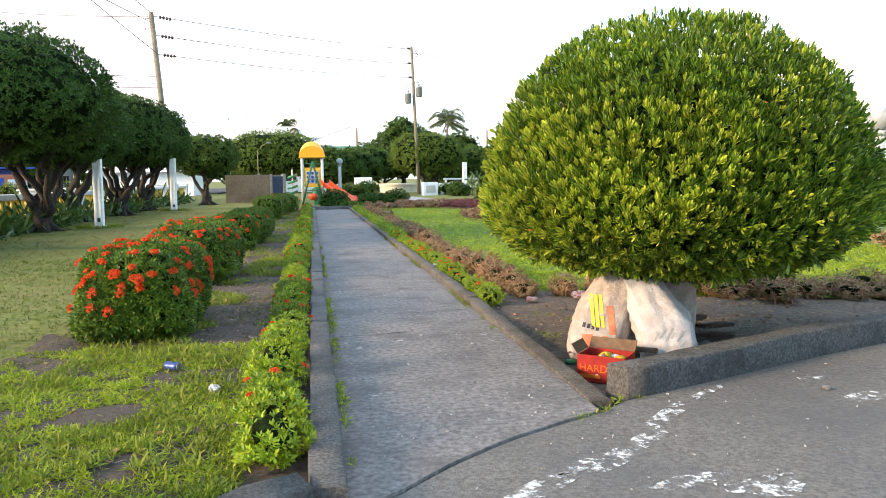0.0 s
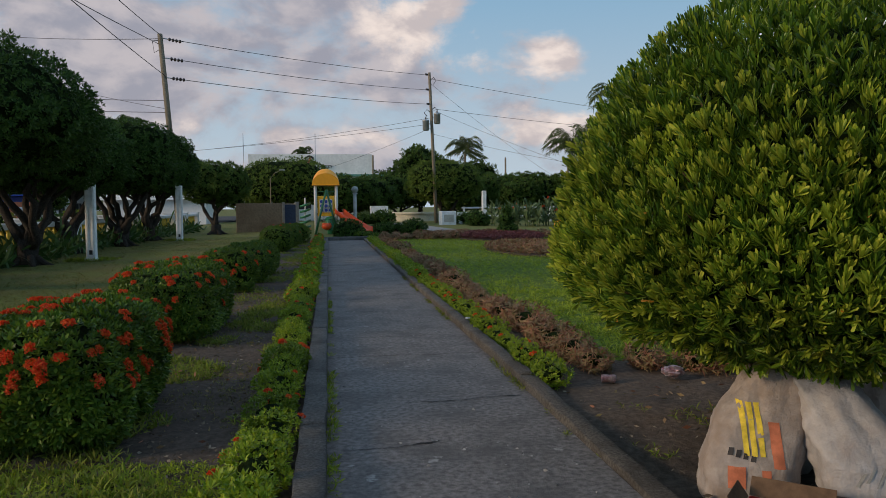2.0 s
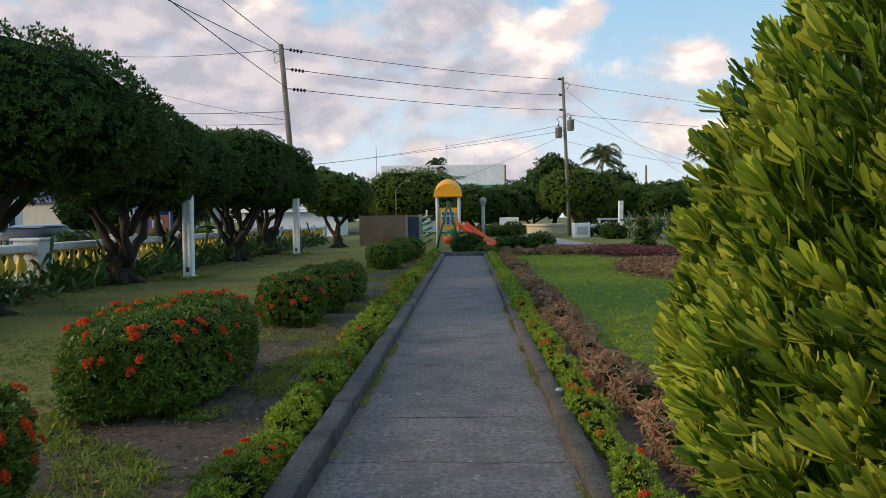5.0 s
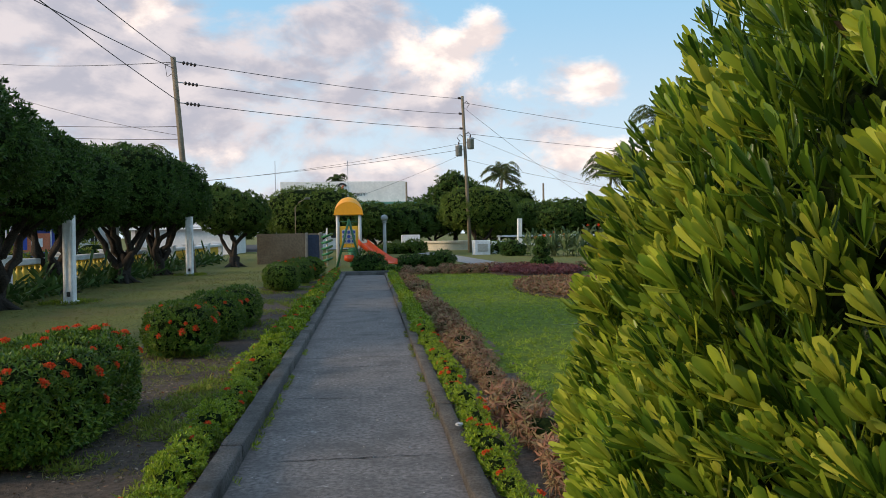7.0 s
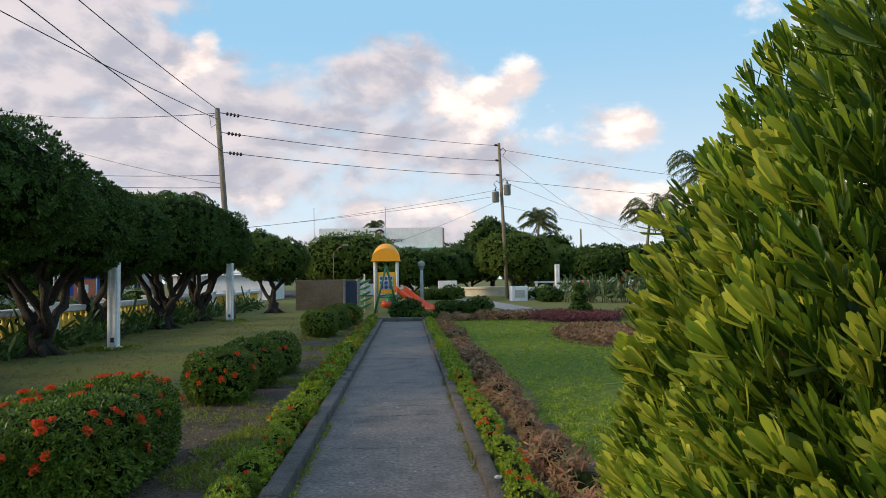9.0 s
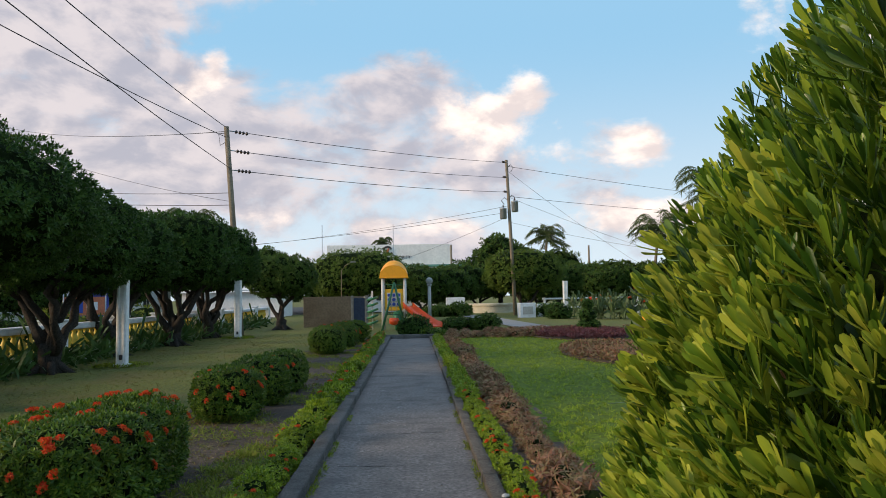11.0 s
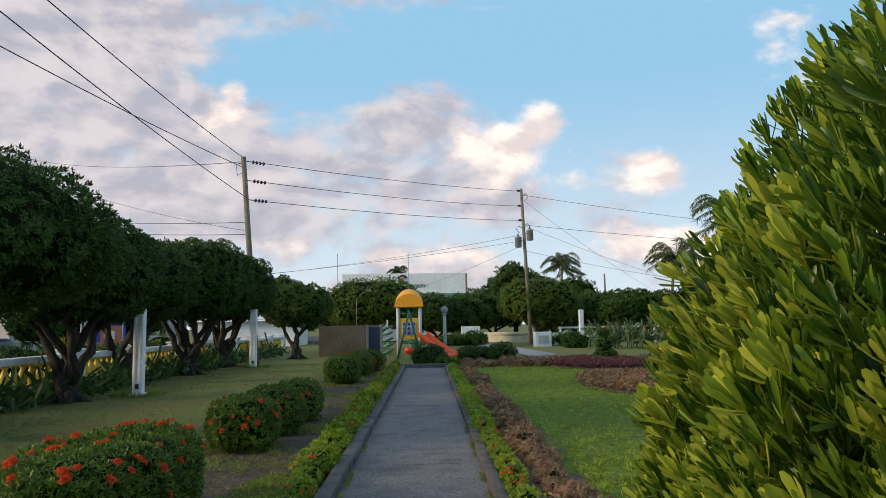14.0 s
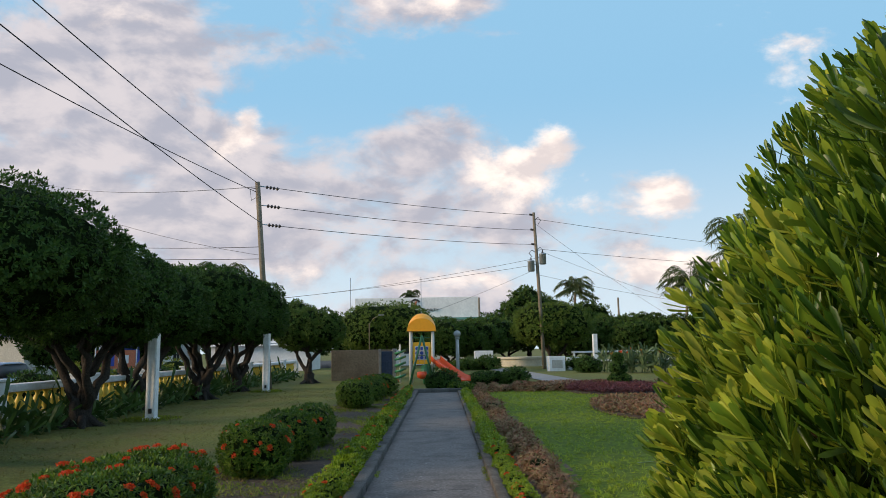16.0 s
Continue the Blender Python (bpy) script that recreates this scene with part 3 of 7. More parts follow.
# path slabs, cast end to end, with cracked joints
path = thing("path", "straight worn concrete garden path between low kerbs", "path", kind="structure")
joints = [9.92, 15.3, 21.0, 26.4, 31.0, PATH_END]
lower = None
for i, y1 in enumerate(joints):
    bm = bmesh.new()
    xs = np.linspace(-W, W, 13)
    if lower is None:
        lower = [plaza_edge(x) + 0.012 for x in xs]
    upper = [y1 + 0.11 * noise.noise(Vector((x * 2.5, y1, 0))) + 0.02 * noise.noise(Vector((x * 11, y1, 2))) for x in xs]
    cols = []
    for x, a, b in zip(xs, lower, upper):
        cols.append([bm.verts.new((x, a + 0.006, -0.06)), bm.verts.new((x, a + 0.006, 0.0))] + [bm.verts.new((x, a + (b - a) * s, 0.004 * noise.noise(Vector((x * 2, a + (b - a) * s, 1))))) for s in (0.25, 0.5, 0.75)] + [bm.verts.new((x, b - 0.006, 0.0)), bm.verts.new((x, b - 0.006, -0.06))])
    for c, d in zip(cols, cols[1:]):
        for k in range(6):
            bm.faces.new((c[k], d[k], d[k + 1], c[k + 1]))
    part("slab", bm, M_PATH, path)
    lower = upper
part("joint_bed", boxed(-W, W, 5.2, PATH_END, -0.08, -0.03), M_CRACK, path, "dark dirt in the joints")

def crack(points, width, parent):
    """A jagged dark crack lying on the slabs."""
    bm, left_, right_ = bmesh.new(), [], []
    for i, (x, y) in enumerate(points):
        w = width * (0.3 + abs(noise.noise(Vector((x * 9, y * 9, 1)))) * 2.2) * (0.2 if i in (0, len(points) - 1) else 1)
        left_.append(bm.verts.new((x, y - w, 0.0045)))
        right_.append(bm.verts.new((x, y + w, 0.0045)))
    for i in range(len(points) - 1):
        bm.faces.new((left_[i], left_[i + 1], right_[i + 1], right_[i]))
    part("crack", bm, M_CRACK, parent)


for x0, x1, y, slope in ((-0.5, 0.62, 10.93, 0.02), (-0.2, 0.7, 8.2, 0.1), (-0.6, 0.1, 12.9, -0.05), (-0.3, 0.55, 14.6, 0.05), (-0.66, -0.05, 7.3, 0.12), (-0.4, 0.6, 17.4, 0.0)):
    crack([(x, y + slope * x + 0.05 * noise.noise(Vector((x * 5, y, 0))) + 0.02 * noise.noise(Vector((x * 19, y, 4)))) for x in np.linspace(x0, x1, 26)], 0.006, path)
r_grit = np.random.default_rng(77)
gx, gy = r_grit.uniform(-W + 0.04, W - 0.04, 420), 4.4 + 17 * r_grit.random(420) ** 1.4
gx, gy = np.concatenate([gx, r_grit.uniform(-0.6, 4.6, 260)]), np.concatenate([gy, r_grit.uniform(2.6, 5.6, 260)])
keep_ = np.array([(abs(x) < W - 0.03 and y > plaza_edge(x) + 0.05) or y < plaza_edge(x) - 0.05 for x, y in zip(gx, gy)])
gz = np.array([0.005 if y > plaza_edge(x) else -0.008 for x, y in zip(gx, gy)])
gp = np.stack([gx, gy, gz], 1)[keep_]
flat_axes = r_grit.normal(size=gp.shape) * np.array([1, 1, 0.02])
tagged(part("path_grit", scatter("path_grit", gp, flat_axes, [leaf_shape(0.022, 0.012, 0.02), leaf_shape(0.012, 0.012, 0.02)], r_grit, 0.5, 1.5), M_STONE), "pale specks of grit and dry leaf on the concrete", "grit", kind="stuff")

for side, mat_, y0 in ((-1, M_KERB, 3.80), (1, M_KERB_R, 5.0)):
    kerb = thing("kerb", "low weathered concrete kerb along the path", "kerb", "path kerbs", kind="structure")
    y, wide = y0, 0.155 if side < 0 else 0.125
    while y < PATH_END:
        y2 = min(y + 3.6, PATH_END)
        ragged_bar("kerb_length", [(side * (W + wide / 2), y + 0.004), (side * (W + wide / 2), y2 - 0.004)], wide, 0.115 if side < 0 else ((0.015, 0.07) if y < 6 else 0.075), mat_, kerb, seed=int(y * 3) + 5)
        y = y2
kerb_end = thing("kerb", "low concrete kerb across the end of the path", "kerb", "path kerbs", kind="structure")
ragged_bar("kerb_length", [(-W - 0.2, PATH_END + 0.09), (W + 0.2, PATH_END + 0.09)], 0.18, 0.15, M_KERB, kerb_end, seed=91)
kerb_front = thing("kerb", "raised crumbling concrete kerb edging the plaza", "kerb", "plaza kerbs", kind="structure")
ragged_bar("kerb_length", [(x, plaza_edge(x) + 0.12) for x in np.linspace(0.97, 9.0, 44)], 0.20, 0.17, M_KERB_FRONT, kerb_front, rough=0.016, seed=33)
kerb_front_left = thing("kerb", "low dark concrete kerb edging the plaza", "kerb", "plaza kerbs", kind="structure")
ragged_bar("kerb_length", [(x, plaza_edge(x) + 0.12) for x in np.linspace(-9.0, -W - 0.17, 40)], 0.18, 0.125, M_KERB, kerb_front_left, rough=0.012, seed=35)
kerb_far = thing("kerb", "low concrete edging across the far lawn", "kerb", "plaza kerbs", kind="structure")
ragged_bar("kerb_length", [(10.6, 13.9), (14.0, 10.2)], 0.2, 0.2, M_KERB, kerb_far, seed=37, step=0.3)

paint = thing("faded_paint", "flaking white paint marks on the plaza", "road marking", kind="structure")
for cx, cy, ax, ay, rot in ((0.10, 3.92, 0.26, 0.07, 30), (0.45, 4.13, 0.30, 0.08, 30), (0.78, 4.36, 0.22, 0.06, 38), (1.10, 4.74, 0.28, 0.06, 44), (1.52, 5.08, 0.22, 0.035, 35), (0.76, 3.84, 0.20, 0.07, 15), (1.08, 3.74, 0.22, 0.10, 10), (2.36, 5.25, 0.10, 0.06, 15), (2.45, 4.80, 0.26, 0.08, 12), (2.95, 4.92, 0.42, 0.16, 18), (3.5, 5.3, 0.5, 0.16, 16), (4.3, 5.6, 0.5, 0.14, 12)):
    bm, rim = bmesh.new(), []
    c = bm.verts.new((cx, cy, -0.008))
    for k in range(28):
        a = 2 * math.pi * k / 28
        r = 1 + 0.45 * noise.noise(Vector((cx * 7 + math.cos(a) * 1.6, cy * 7 + math.sin(a) * 1.6, 0)))
        px, py = ax * r * math.cos(a), ay * r * math.sin(a)
        t = radians(rot)
        rim.append(bm.verts.new((cx + px * math.cos(t) - py * math.sin(t), cy + px * math.sin(t) + py * math.cos(t), -0.008)))
    for k in range(28):
        bm.faces.new((c, rim[k], rim[(k + 1) % 28]))
    part("paint_mark", bm, M_PAINT_ROAD, paint)

tagged(part("road", boxed(-26.0, -11.2, -60, 140, -0.2, -0.02), M_ROAD), "dark asphalt road beyond the balustrade", "road", kind="structure")
cross = bmesh.new()
for a, b in (((4.6, 66), (6.2, 38.5)),):
    d = (Vector(b) - Vector(a)).normalized()
    s = Vector((-d.y, d.x)) * 0.9
    cross.faces.new([cross.verts.new((*(Vector(p) + o), 0.03)) for p, o in ((a, s), (a, -s), (b, -s), (b, s))])
tagged(part("pavement_far", cross, M_PAVE), "pale concrete walk across the far lawn", "pavement", kind="structure")


# ---- the large clipped bush ----
def big_bush():
    r = np.random.default_rng(21)
    cx, cy, cz = 2.12, 6.80, 1.04
    bush = thing("clipped_bush", "large dome-clipped evergreen bush with glossy narrow leaves", "bush", at=pose(cx, cy, 0))
    crown = Crown(r, 1.525, 1.50, 1.54, 0.50, 0.026, 8.0, 2.05)
    # solid core, coloured as the shade that shows in gaps between leaves
    part("inner_foliage", lift_mesh_bm(crown.core(0.83, 4), cz), L_INNER_SHADE, bush, "dark inner core coloured for the shade among the leaves")
    plain = [tuft_shape(r, 8, 0.066, 0.0125, 8, 50, -0.14, True, 0.016) for _ in range(4)]
    fine = [tuft_shape(r, 9, 0.057, 0.0098, 5, 50, -0.16, "creased", 0.022) for _ in range(6)]
    young = [tuft_shape(r, 10, 0.056, 0.0115, 3, 50, -0.10, True, 0.014) for _ in range(3)]
    shoots = [tuft_shape(r, 11, 0.060, 0.0120, 3, 46, -0.12, "creased", 0.018) for _ in range(4)]

    def faces_path(n):
        return n @ np.array([-0.86, -0.50, 0.1]) > 0.22

    p, n = crown.sample(16500, r, 0.17)
    sprig = np.minimum(np.abs(r.normal(size=(len(p), 1))) * 0.022, 0.05)
    p = p + n * sprig
    axis = n * 0.70 + np.array([0, 0, 0.80]) + r.normal(size=n.shape) * 0.30
    near = faces_path(n)
    part("leaves", lift_mesh(scatter("leaves", p[~near], axis[~near], plain, r, 0.75, 1.2), 0, 0, cz), L_BUSH, bush)
    part("leaves", lift_mesh(scatter("leaves", p[near], axis[near], fine, r, 0.75, 1.25), 0, 0, cz), L_BUSH, bush)
    p, n = crown.sample(7000, r, 0.10)
    deep = faces_path(n)
    axis = n * 0.5 + np.array([0, 0, 0.7]) + r.normal(size=n.shape) * 0.5
    part("leaves", lift_mesh(scatter("leaves", p[deep] * 0.90, axis[deep], plain, r, 0.85, 1.3), 0, 0, cz), L_BUSH, bush)
    p, n = crown.sample(7000, r, 0.12)
    top = n[:, 2] > 0.55
    axis = n * 0.9 + np.array([0, 0, 0.3]) + r.normal(size=n.shape) * 0.45
    part("leaves", lift_mesh(scatter("leaves", p[top], axis[top], plain, r, 0.75, 1.2), 0, 0, cz), L_BUSH, bush)
    p, n = crown.sample(1500, r, 0.03)
    axis = n * 0.9 + np.array([0, 0, 0.6]) + r.normal(size=n.shape) * 0.2
    part("young_growth", lift_mesh(scatter("young_growth", p * 1.012, axis, young, r, 0.7, 1.2), 0, 0, cz), L_BUSH_YOUNG, bush, "pale yellow-green young shoots")
    # extra pale young shoots brighten the path side, standing in for light on it
    p, n = crown.sample(5200, r, 0.05)
    lightened = (n @ np.array([-0.86, -0.50, 0.1]) > 0.62) & (p[:, 2] < 0.75)
    axis = n * 0.8 + np.array([0, 0, 0.7]) + r.normal(size=n.shape) * 0.25
    part("young_growth", lift_mesh(scatter("young_growth", p[lightened] * 1.02, axis[lightened], shoots, r, 0.75, 1.25), 0, 0, cz), L_BUSH_YOUNG, bush, "pale yellow-green young shoots")
    q, n = crown.sample(70, r, 0.02)
    for c, d in zip(q, n):
        a, b = Vector(c * 0.84), Vector(c * 0.955) + Vector((0, 0, 0.05))
        part("twig", tubed([a + Vector((0, 0, cz)), (a + b) / 2 + Vector((0, 0, cz - 0.015)), b + Vector((0, 0, cz))], [0.006, 0.005, 0.003], 5), M_TWIG, bush)
    p, n = crown.sample(70, r, 0.05)
    part("withered_growth", lift_mesh(scatter("withered_growth", p * 1.01, n + r.normal(size=n.shape) * 0.5, [leaf_shape(0.05, 0.012, 0.3, True)], r), 0, 0, cz), L_BUSH_OLD, bush, "few withered orange leaves")["kind"] = "stuff"
    part("trunk", tubed([(0.1, 0.15, -0.05), (0.06, 0.1, 0.25), (0.0, 0.05, 0.55), (0, 0, 0.9)], [0.17, 0.12, 0.1, 0.09], 10, wobble=0.25), M_BARK, bush)
    for k in range(7):
        a = k * 0.9 + 0.3
        b = Vector((math.cos(a), math.sin(a), 0))
        part("limb", tubed([(0.02, 0.05, 0.45), b * 0.35 + Vector((0, 0, 0.72)), b * 0.7 + Vector((0, 0, 0.95)), b * 0.95 + Vector((0, 0, 1.25))], [0.06, 0.045, 0.03, 0.015], 7, wobble=0.2), M_BARK, bush)
    return bush


def lift_mesh_bm(bm, z):
    for v in bm.verts:
        v.co.z += z
    return bm


big_bush()


# ---- clipped trees with bent trunks ----
def clipped_tree(name, seed, radius, top, base, leaf, tufts, label, stems=3, group="clipped trees", squash=2.25, leaf_len=0.11, uneven=0.035, spread=1.0):
    r = np.random.default_rng(seed)
    tree = thing(name, label, "tree", group)
    mid = base + (top - base) * 0.42
    crown = Crown(r, radius, radius * 0.95, top - mid, mid - base, uneven, 4.5, squash)
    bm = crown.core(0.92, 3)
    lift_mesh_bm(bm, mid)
    part("inner_foliage", bm, L_INNER_SHADE, tree)
    shapes = [tuft_shape(r, 6, leaf_len, leaf_len * 0.42, 10, 80, 0.2) for _ in range(3)]
    p, n = crown.sample(int(tufts * 0.82), r, 0.06)
    clump = 0.05 * radius * lumps(p, np.random.default_rng(seed + 5), 10, 4.5 / max(0.8, radius * 0.35))
    p = p + n * clump[:, None]
    axis = n + np.array([0, 0, 0.3]) + r.normal(size=n.shape) * 0.35
    part("crown", lift_mesh(scatter("crown", p, axis, shapes, r, 0.85, 1.75), 0, 0, mid), leaf, tree)
    fork = base * 0.26
    part("trunk", tubed([(0, 0, -0.1), (0.03, 0.02, fork * 0.4), (0.0, 0.05, fork), (0.02, 0, fork * 1.35)], [0.46, 0.27, 0.22, 0.16], 16, wobble=0.8), M_BARK, tree)
    for k in range(5):
        a = 1.257 * k + r.uniform(-0.4, 0.4)
        out = Vector((math.cos(a), math.sin(a), 0))
        part("root", tubed([out * 0.12 + Vector((0, 0, fork * 0.45)), out * 0.27 + Vector((0, 0, 0.12)), out * 0.46 + Vector((0, 0, 0.0)), out * 0.75 + Vector((0, 0, -0.07))], [0.10, 0.10, 0.075, 0.03], 7, wobble=0.4), M_BARK, tree)
    for k in range(stems):
        a = 6.283 * k / stems + r.uniform(-0.4, 0.4)
        out = Vector((math.cos(a), math.sin(a), 0))
        bend = Vector((r.uniform(-0.35, 0.35), r.uniform(-0.35, 0.35), r.uniform(-0.1, 0.1)))
        reach = radius * r.uniform(0.32, 0.5) * spread
        pts = [Vector((0, 0, fork * 0.7)), out * reach * 0.3 + Vector((0, 0, fork + (base - fork) * 0.35)) + bend, out * reach * 0.75 + bend * 0.5 + Vector((0, 0, fork + (base - fork) * 0.75)), out * reach * 1.1 + Vector((0, 0, base + 0.2)), out * reach * 1.5 + Vector((0, 0, mid))]
        crooked = [pts[0]]
        for u, v in zip(pts, pts[1:]):
            kink = Vector(r.normal(size=3) * 0.075)
            crooked += [u.lerp(v, 0.5) + kink, v]
        limb = part("limb", tubed(crooked, [0.14, 0.12, 0.105, 0.10, 0.09, 0.08, 0.065, 0.05, 0.03], 8, wobble=0.6), M_BARK, tree)
        for q in range(3):
            b = Vector((math.cos(a + r.uniform(-1, 1)), math.sin(a + r.uniform(-1, 1)), 0))
            s = pts[2].lerp(pts[3], r.uniform(0, 0.8))
            part("branch", tubed([s, s + b * 0.35 + Vector((0, 0, 0.3)), s + b * 0.8 + Vector((0, 0, 0.75))], [0.06, 0.045, 0.02], 6, wobble=0.2), M_BARK, limb)
    return tree


DARK_LABEL = "round-clipped dark green tree with a gnarled forked trunk"
tree = clipped_tree("clipped_tree", 11, 2.9, 4.42, 2.02, L_TREE, 13000, DARK_LABEL, 6, leaf_len=0.06, squash=2.5)
tree.matrix_world = pose(-7.8, 17.2, 0)
tree = clipped_tree("clipped_tree", 12, 1.98, 4.35, 1.95, L_TREE, 6500, DARK_LABEL, 6, leaf_len=0.068, squash=2.5)
tree.matrix_world = pose(-8.3, 23.5, 0)
copy_thing(tree, pose(-8.95, 28.7, 0, 0, 0, 120))
tree_c = clipped_tree("clipped_tree", 13, 2.05, 4.72, 2.05, L_TREE, 5200, DARK_LABEL, 7, leaf_len=0.085, squash=3.0)
tree_c.matrix_world = pose(-8.5, 33.2, 0)
copy_thing(tree_c, pose(-8.6, 38.2, 0, 0, 0, 75))
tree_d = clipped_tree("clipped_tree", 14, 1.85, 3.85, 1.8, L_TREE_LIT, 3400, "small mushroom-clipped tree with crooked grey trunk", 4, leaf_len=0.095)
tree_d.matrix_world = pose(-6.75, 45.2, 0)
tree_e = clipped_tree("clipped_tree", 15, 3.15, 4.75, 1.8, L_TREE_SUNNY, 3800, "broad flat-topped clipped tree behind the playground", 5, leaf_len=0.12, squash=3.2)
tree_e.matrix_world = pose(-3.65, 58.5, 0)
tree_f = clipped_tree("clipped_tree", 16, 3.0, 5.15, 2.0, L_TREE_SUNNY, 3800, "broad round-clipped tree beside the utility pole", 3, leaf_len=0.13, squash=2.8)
tree_f.matrix_world = pose(9.15, 67.0, 0)
copy_thing(tree_c, pose(22.6, 25.2, 0, 0, 0, 200))
copy_thing(tree_c, pose(26.5, 22.5, 0, 0, 0, 20))

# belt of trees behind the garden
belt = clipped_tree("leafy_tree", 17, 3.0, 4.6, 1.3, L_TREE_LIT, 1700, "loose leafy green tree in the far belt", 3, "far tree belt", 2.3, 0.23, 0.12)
spots = [(0.8, 78, 0.95), (4.6, 84, 1.0), (14.2, 86, 0.98), (18.8, 80, 0.9), (23.5, 84, 0.95), (28.5, 80, 0.9), (34, 86, 1.0), (39.5, 82, 1.0), (-14, 86, 1.0), (46, 84, 1.0), (-20, 84, 1.1), (12.4, 80, 0.95), (16.6, 82, 1.0), (21.2, 82, 1.02), (26, 80, 1.0), (2.8, 80, 0.9), (7.8, 92, 1.25)]
belt.matrix_world = pose(-9.0, 92, 0)
for i, (x, y, s) in enumerate(spots):
    copy_thing(belt, pose(x, y, 0, 0, 0, i * 77) @ Matrix.Diagonal((s, s, s, 1)))


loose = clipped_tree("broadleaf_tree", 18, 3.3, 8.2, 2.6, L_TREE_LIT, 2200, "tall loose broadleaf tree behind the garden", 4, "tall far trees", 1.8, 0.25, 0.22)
loose.matrix_world = pose(10.2, 92, 0)
for x, y, turn, k in ((13.6, 96, 90, 0.85), (29.5, 74, 40, 1.05), (34.5, 72, 140, 1.15), (18.5, 100, 300, 0.85), (-17, 96, 10, 0.9)):
    copy_thing(loose, pose(x, y, 0, 0, 0, turn) @ Matrix.Diagonal((k, k, k, 1)))


def palm(x, y, height, lean, seed, size=1.0):
    r = np.random.default_rng(seed)
    tree = thing("coconut_palm", "tall coconut palm with drooping fronds", "palm", "palms", at=pose(x, y, 0))
    tip = Vector((lean, 0, height))
    part("trunk", tubed([(0, 0, -0.1), (lean * 0.25, 0, height * 0.4), (lean * 0.6, 0, height * 0.75), tip], [0.22, 0.16, 0.14, 0.12], 8, wobble=0.1), M_POLE, tree)
    for k in range(30):
        a, rise = k * 2.4, r.uniform(-0.9, 2.3)
        d = Vector((math.cos(a), math.sin(a), 0))
        length = size * r.uniform(2.0, 2.7)
        spine = [tip + d * length * s + Vector((0, 0, length * (rise * s - (0.30 + 0.72 * rise) * s * s))) for s in np.linspace(0, 1, 9)]
        frond = part("frond", tubed(spine, [0.035, 0.03, 0.026, 0.022, 0.02, 0.017, 0.014, 0.01, 0.006], 4), L_PALM, tree)
        pts, axes = [], []
        for s in np.linspace(0.10, 0.99, 60):
            i = min(7, int(s * 8))
            p = spine[i].lerp(spine[i + 1], s * 8 - i)
            t = (spine[i + 1] - spine[i]).normalized()
            w = t.cross(Vector((0, 0, 1))).normalized()
            for sg in (-1, 1):
                pts.append(p)
                axes.append(t * 0.9 + w * sg * r.uniform(0.5, 1.0) - Vector((0, 0, r.uniform(0.3, 1.3))))
        part("frond_blade", scatter("frond_blade", np.array(pts), np.array(axes), [leaf_shape(0.62 * size, 0.06, 0.3)], r, 0.55, 1.15), L_PALM, frond)
    return tree


palm(15.3, 92, 8.3, 0.4, 3)
palm(23.7, 79, 7.7, 0.9, 4, 1.25)
palm(27.6, 75, 11.6, 0.6, 5, 1.3)
palm(-19.5, 72, 8.2, 0.3, 6)
palm(-4.5, 112, 9.2, 0.3, 8, 0.6)


# ---- flowering hedge bushes and low borders ----
def flower_meshes():
    out = []
    for k in range(3):
        r = np.random.default_rng(300 + k)
        a, q = r.uniform(0, 6.283, 34), np.sqrt(r.random(34)) * 0.032
        p = np.stack([q * np.cos(a), q * np.sin(a), 0.024 - 14 * q * q], 1)
        me = scatter("flower_head", p, np.array([0, 0, 0.6]) + r.normal(size=p.shape) * 0.6, [tuft_shape(r, 4, 0.012, 0.009, 40, 88, 0.2)], r)
        me.materials.append(L_FLOWER)
        out.append(me)
    return out


FLOWERS = flower_meshes()


def add_flowers(parent, points, axes, mid, r, size=1.0):
    for p, a in zip(points, axes):
        turn = Vector(a).to_track_quat("Z", "Y").to_matrix().to_4x4()
        ob = part("flower_head", FLOWERS[int(r.integers(3))], None, parent)
        k = size * r.uniform(0.7, 1.3)
        ob.matrix_basis = Matrix.Translation((p[0], p[1], p[2] + mid)) @ turn @ Matrix.Diagonal((k, k, k, 1))


def hedge_bush(seed, rx, ry, height, tufts, flowers, label, square=4.5):
    r = np.random.default_rng(seed)
    bush = thing("flowering_hedge_bush", label, "hedge", "flowering hedge bushes")
    crown = Crown(r, rx, ry, height * 0.58, height * 0.42, 0.06, 5.0, square)
    mid = height * 0.42
    part("inner_foliage", lift_mesh_bm(crown.core(0.80, 3), mid), L_INNER_SHADE, bush)
    shapes = [tuft_shape(r, 7, 0.047, 0.018, 8, 70, 0.25) for _ in range(3)]
    p, n = crown.sample(int(tufts * 1.8), r, 0.12)
    part("leaves", lift_mesh(scatter("leaves", p, n + np.array([0, 0, 0.6]) + r.normal(size=n.shape) * 0.35, shapes, r, 0.7, 1.25), 0, 0, mid), L_HEDGE, bush)
    p, n = crown.sample(flowers * 3, r, 0.02)
    w = np.argsort(-(p[:, 2] + r.normal(size=len(p)) * height * 0.13))[:flowers]
    add_flowers(bush, p[w] * 1.04, n[w] + np.array([0, 0, 0.5]), mid, r, 1.1)
    for k in range(6):
        a = k * 1.05
        part("stem", tubed([(0.3 * rx * math.cos(a), 0.5 * ry * math.sin(a), -0.04), (0.45 * rx * math.cos(a), 0.6 * ry * math.sin(a), height * 0.4)], [0.014, 0.01], 5), M_TWIG, bush)
    return bush


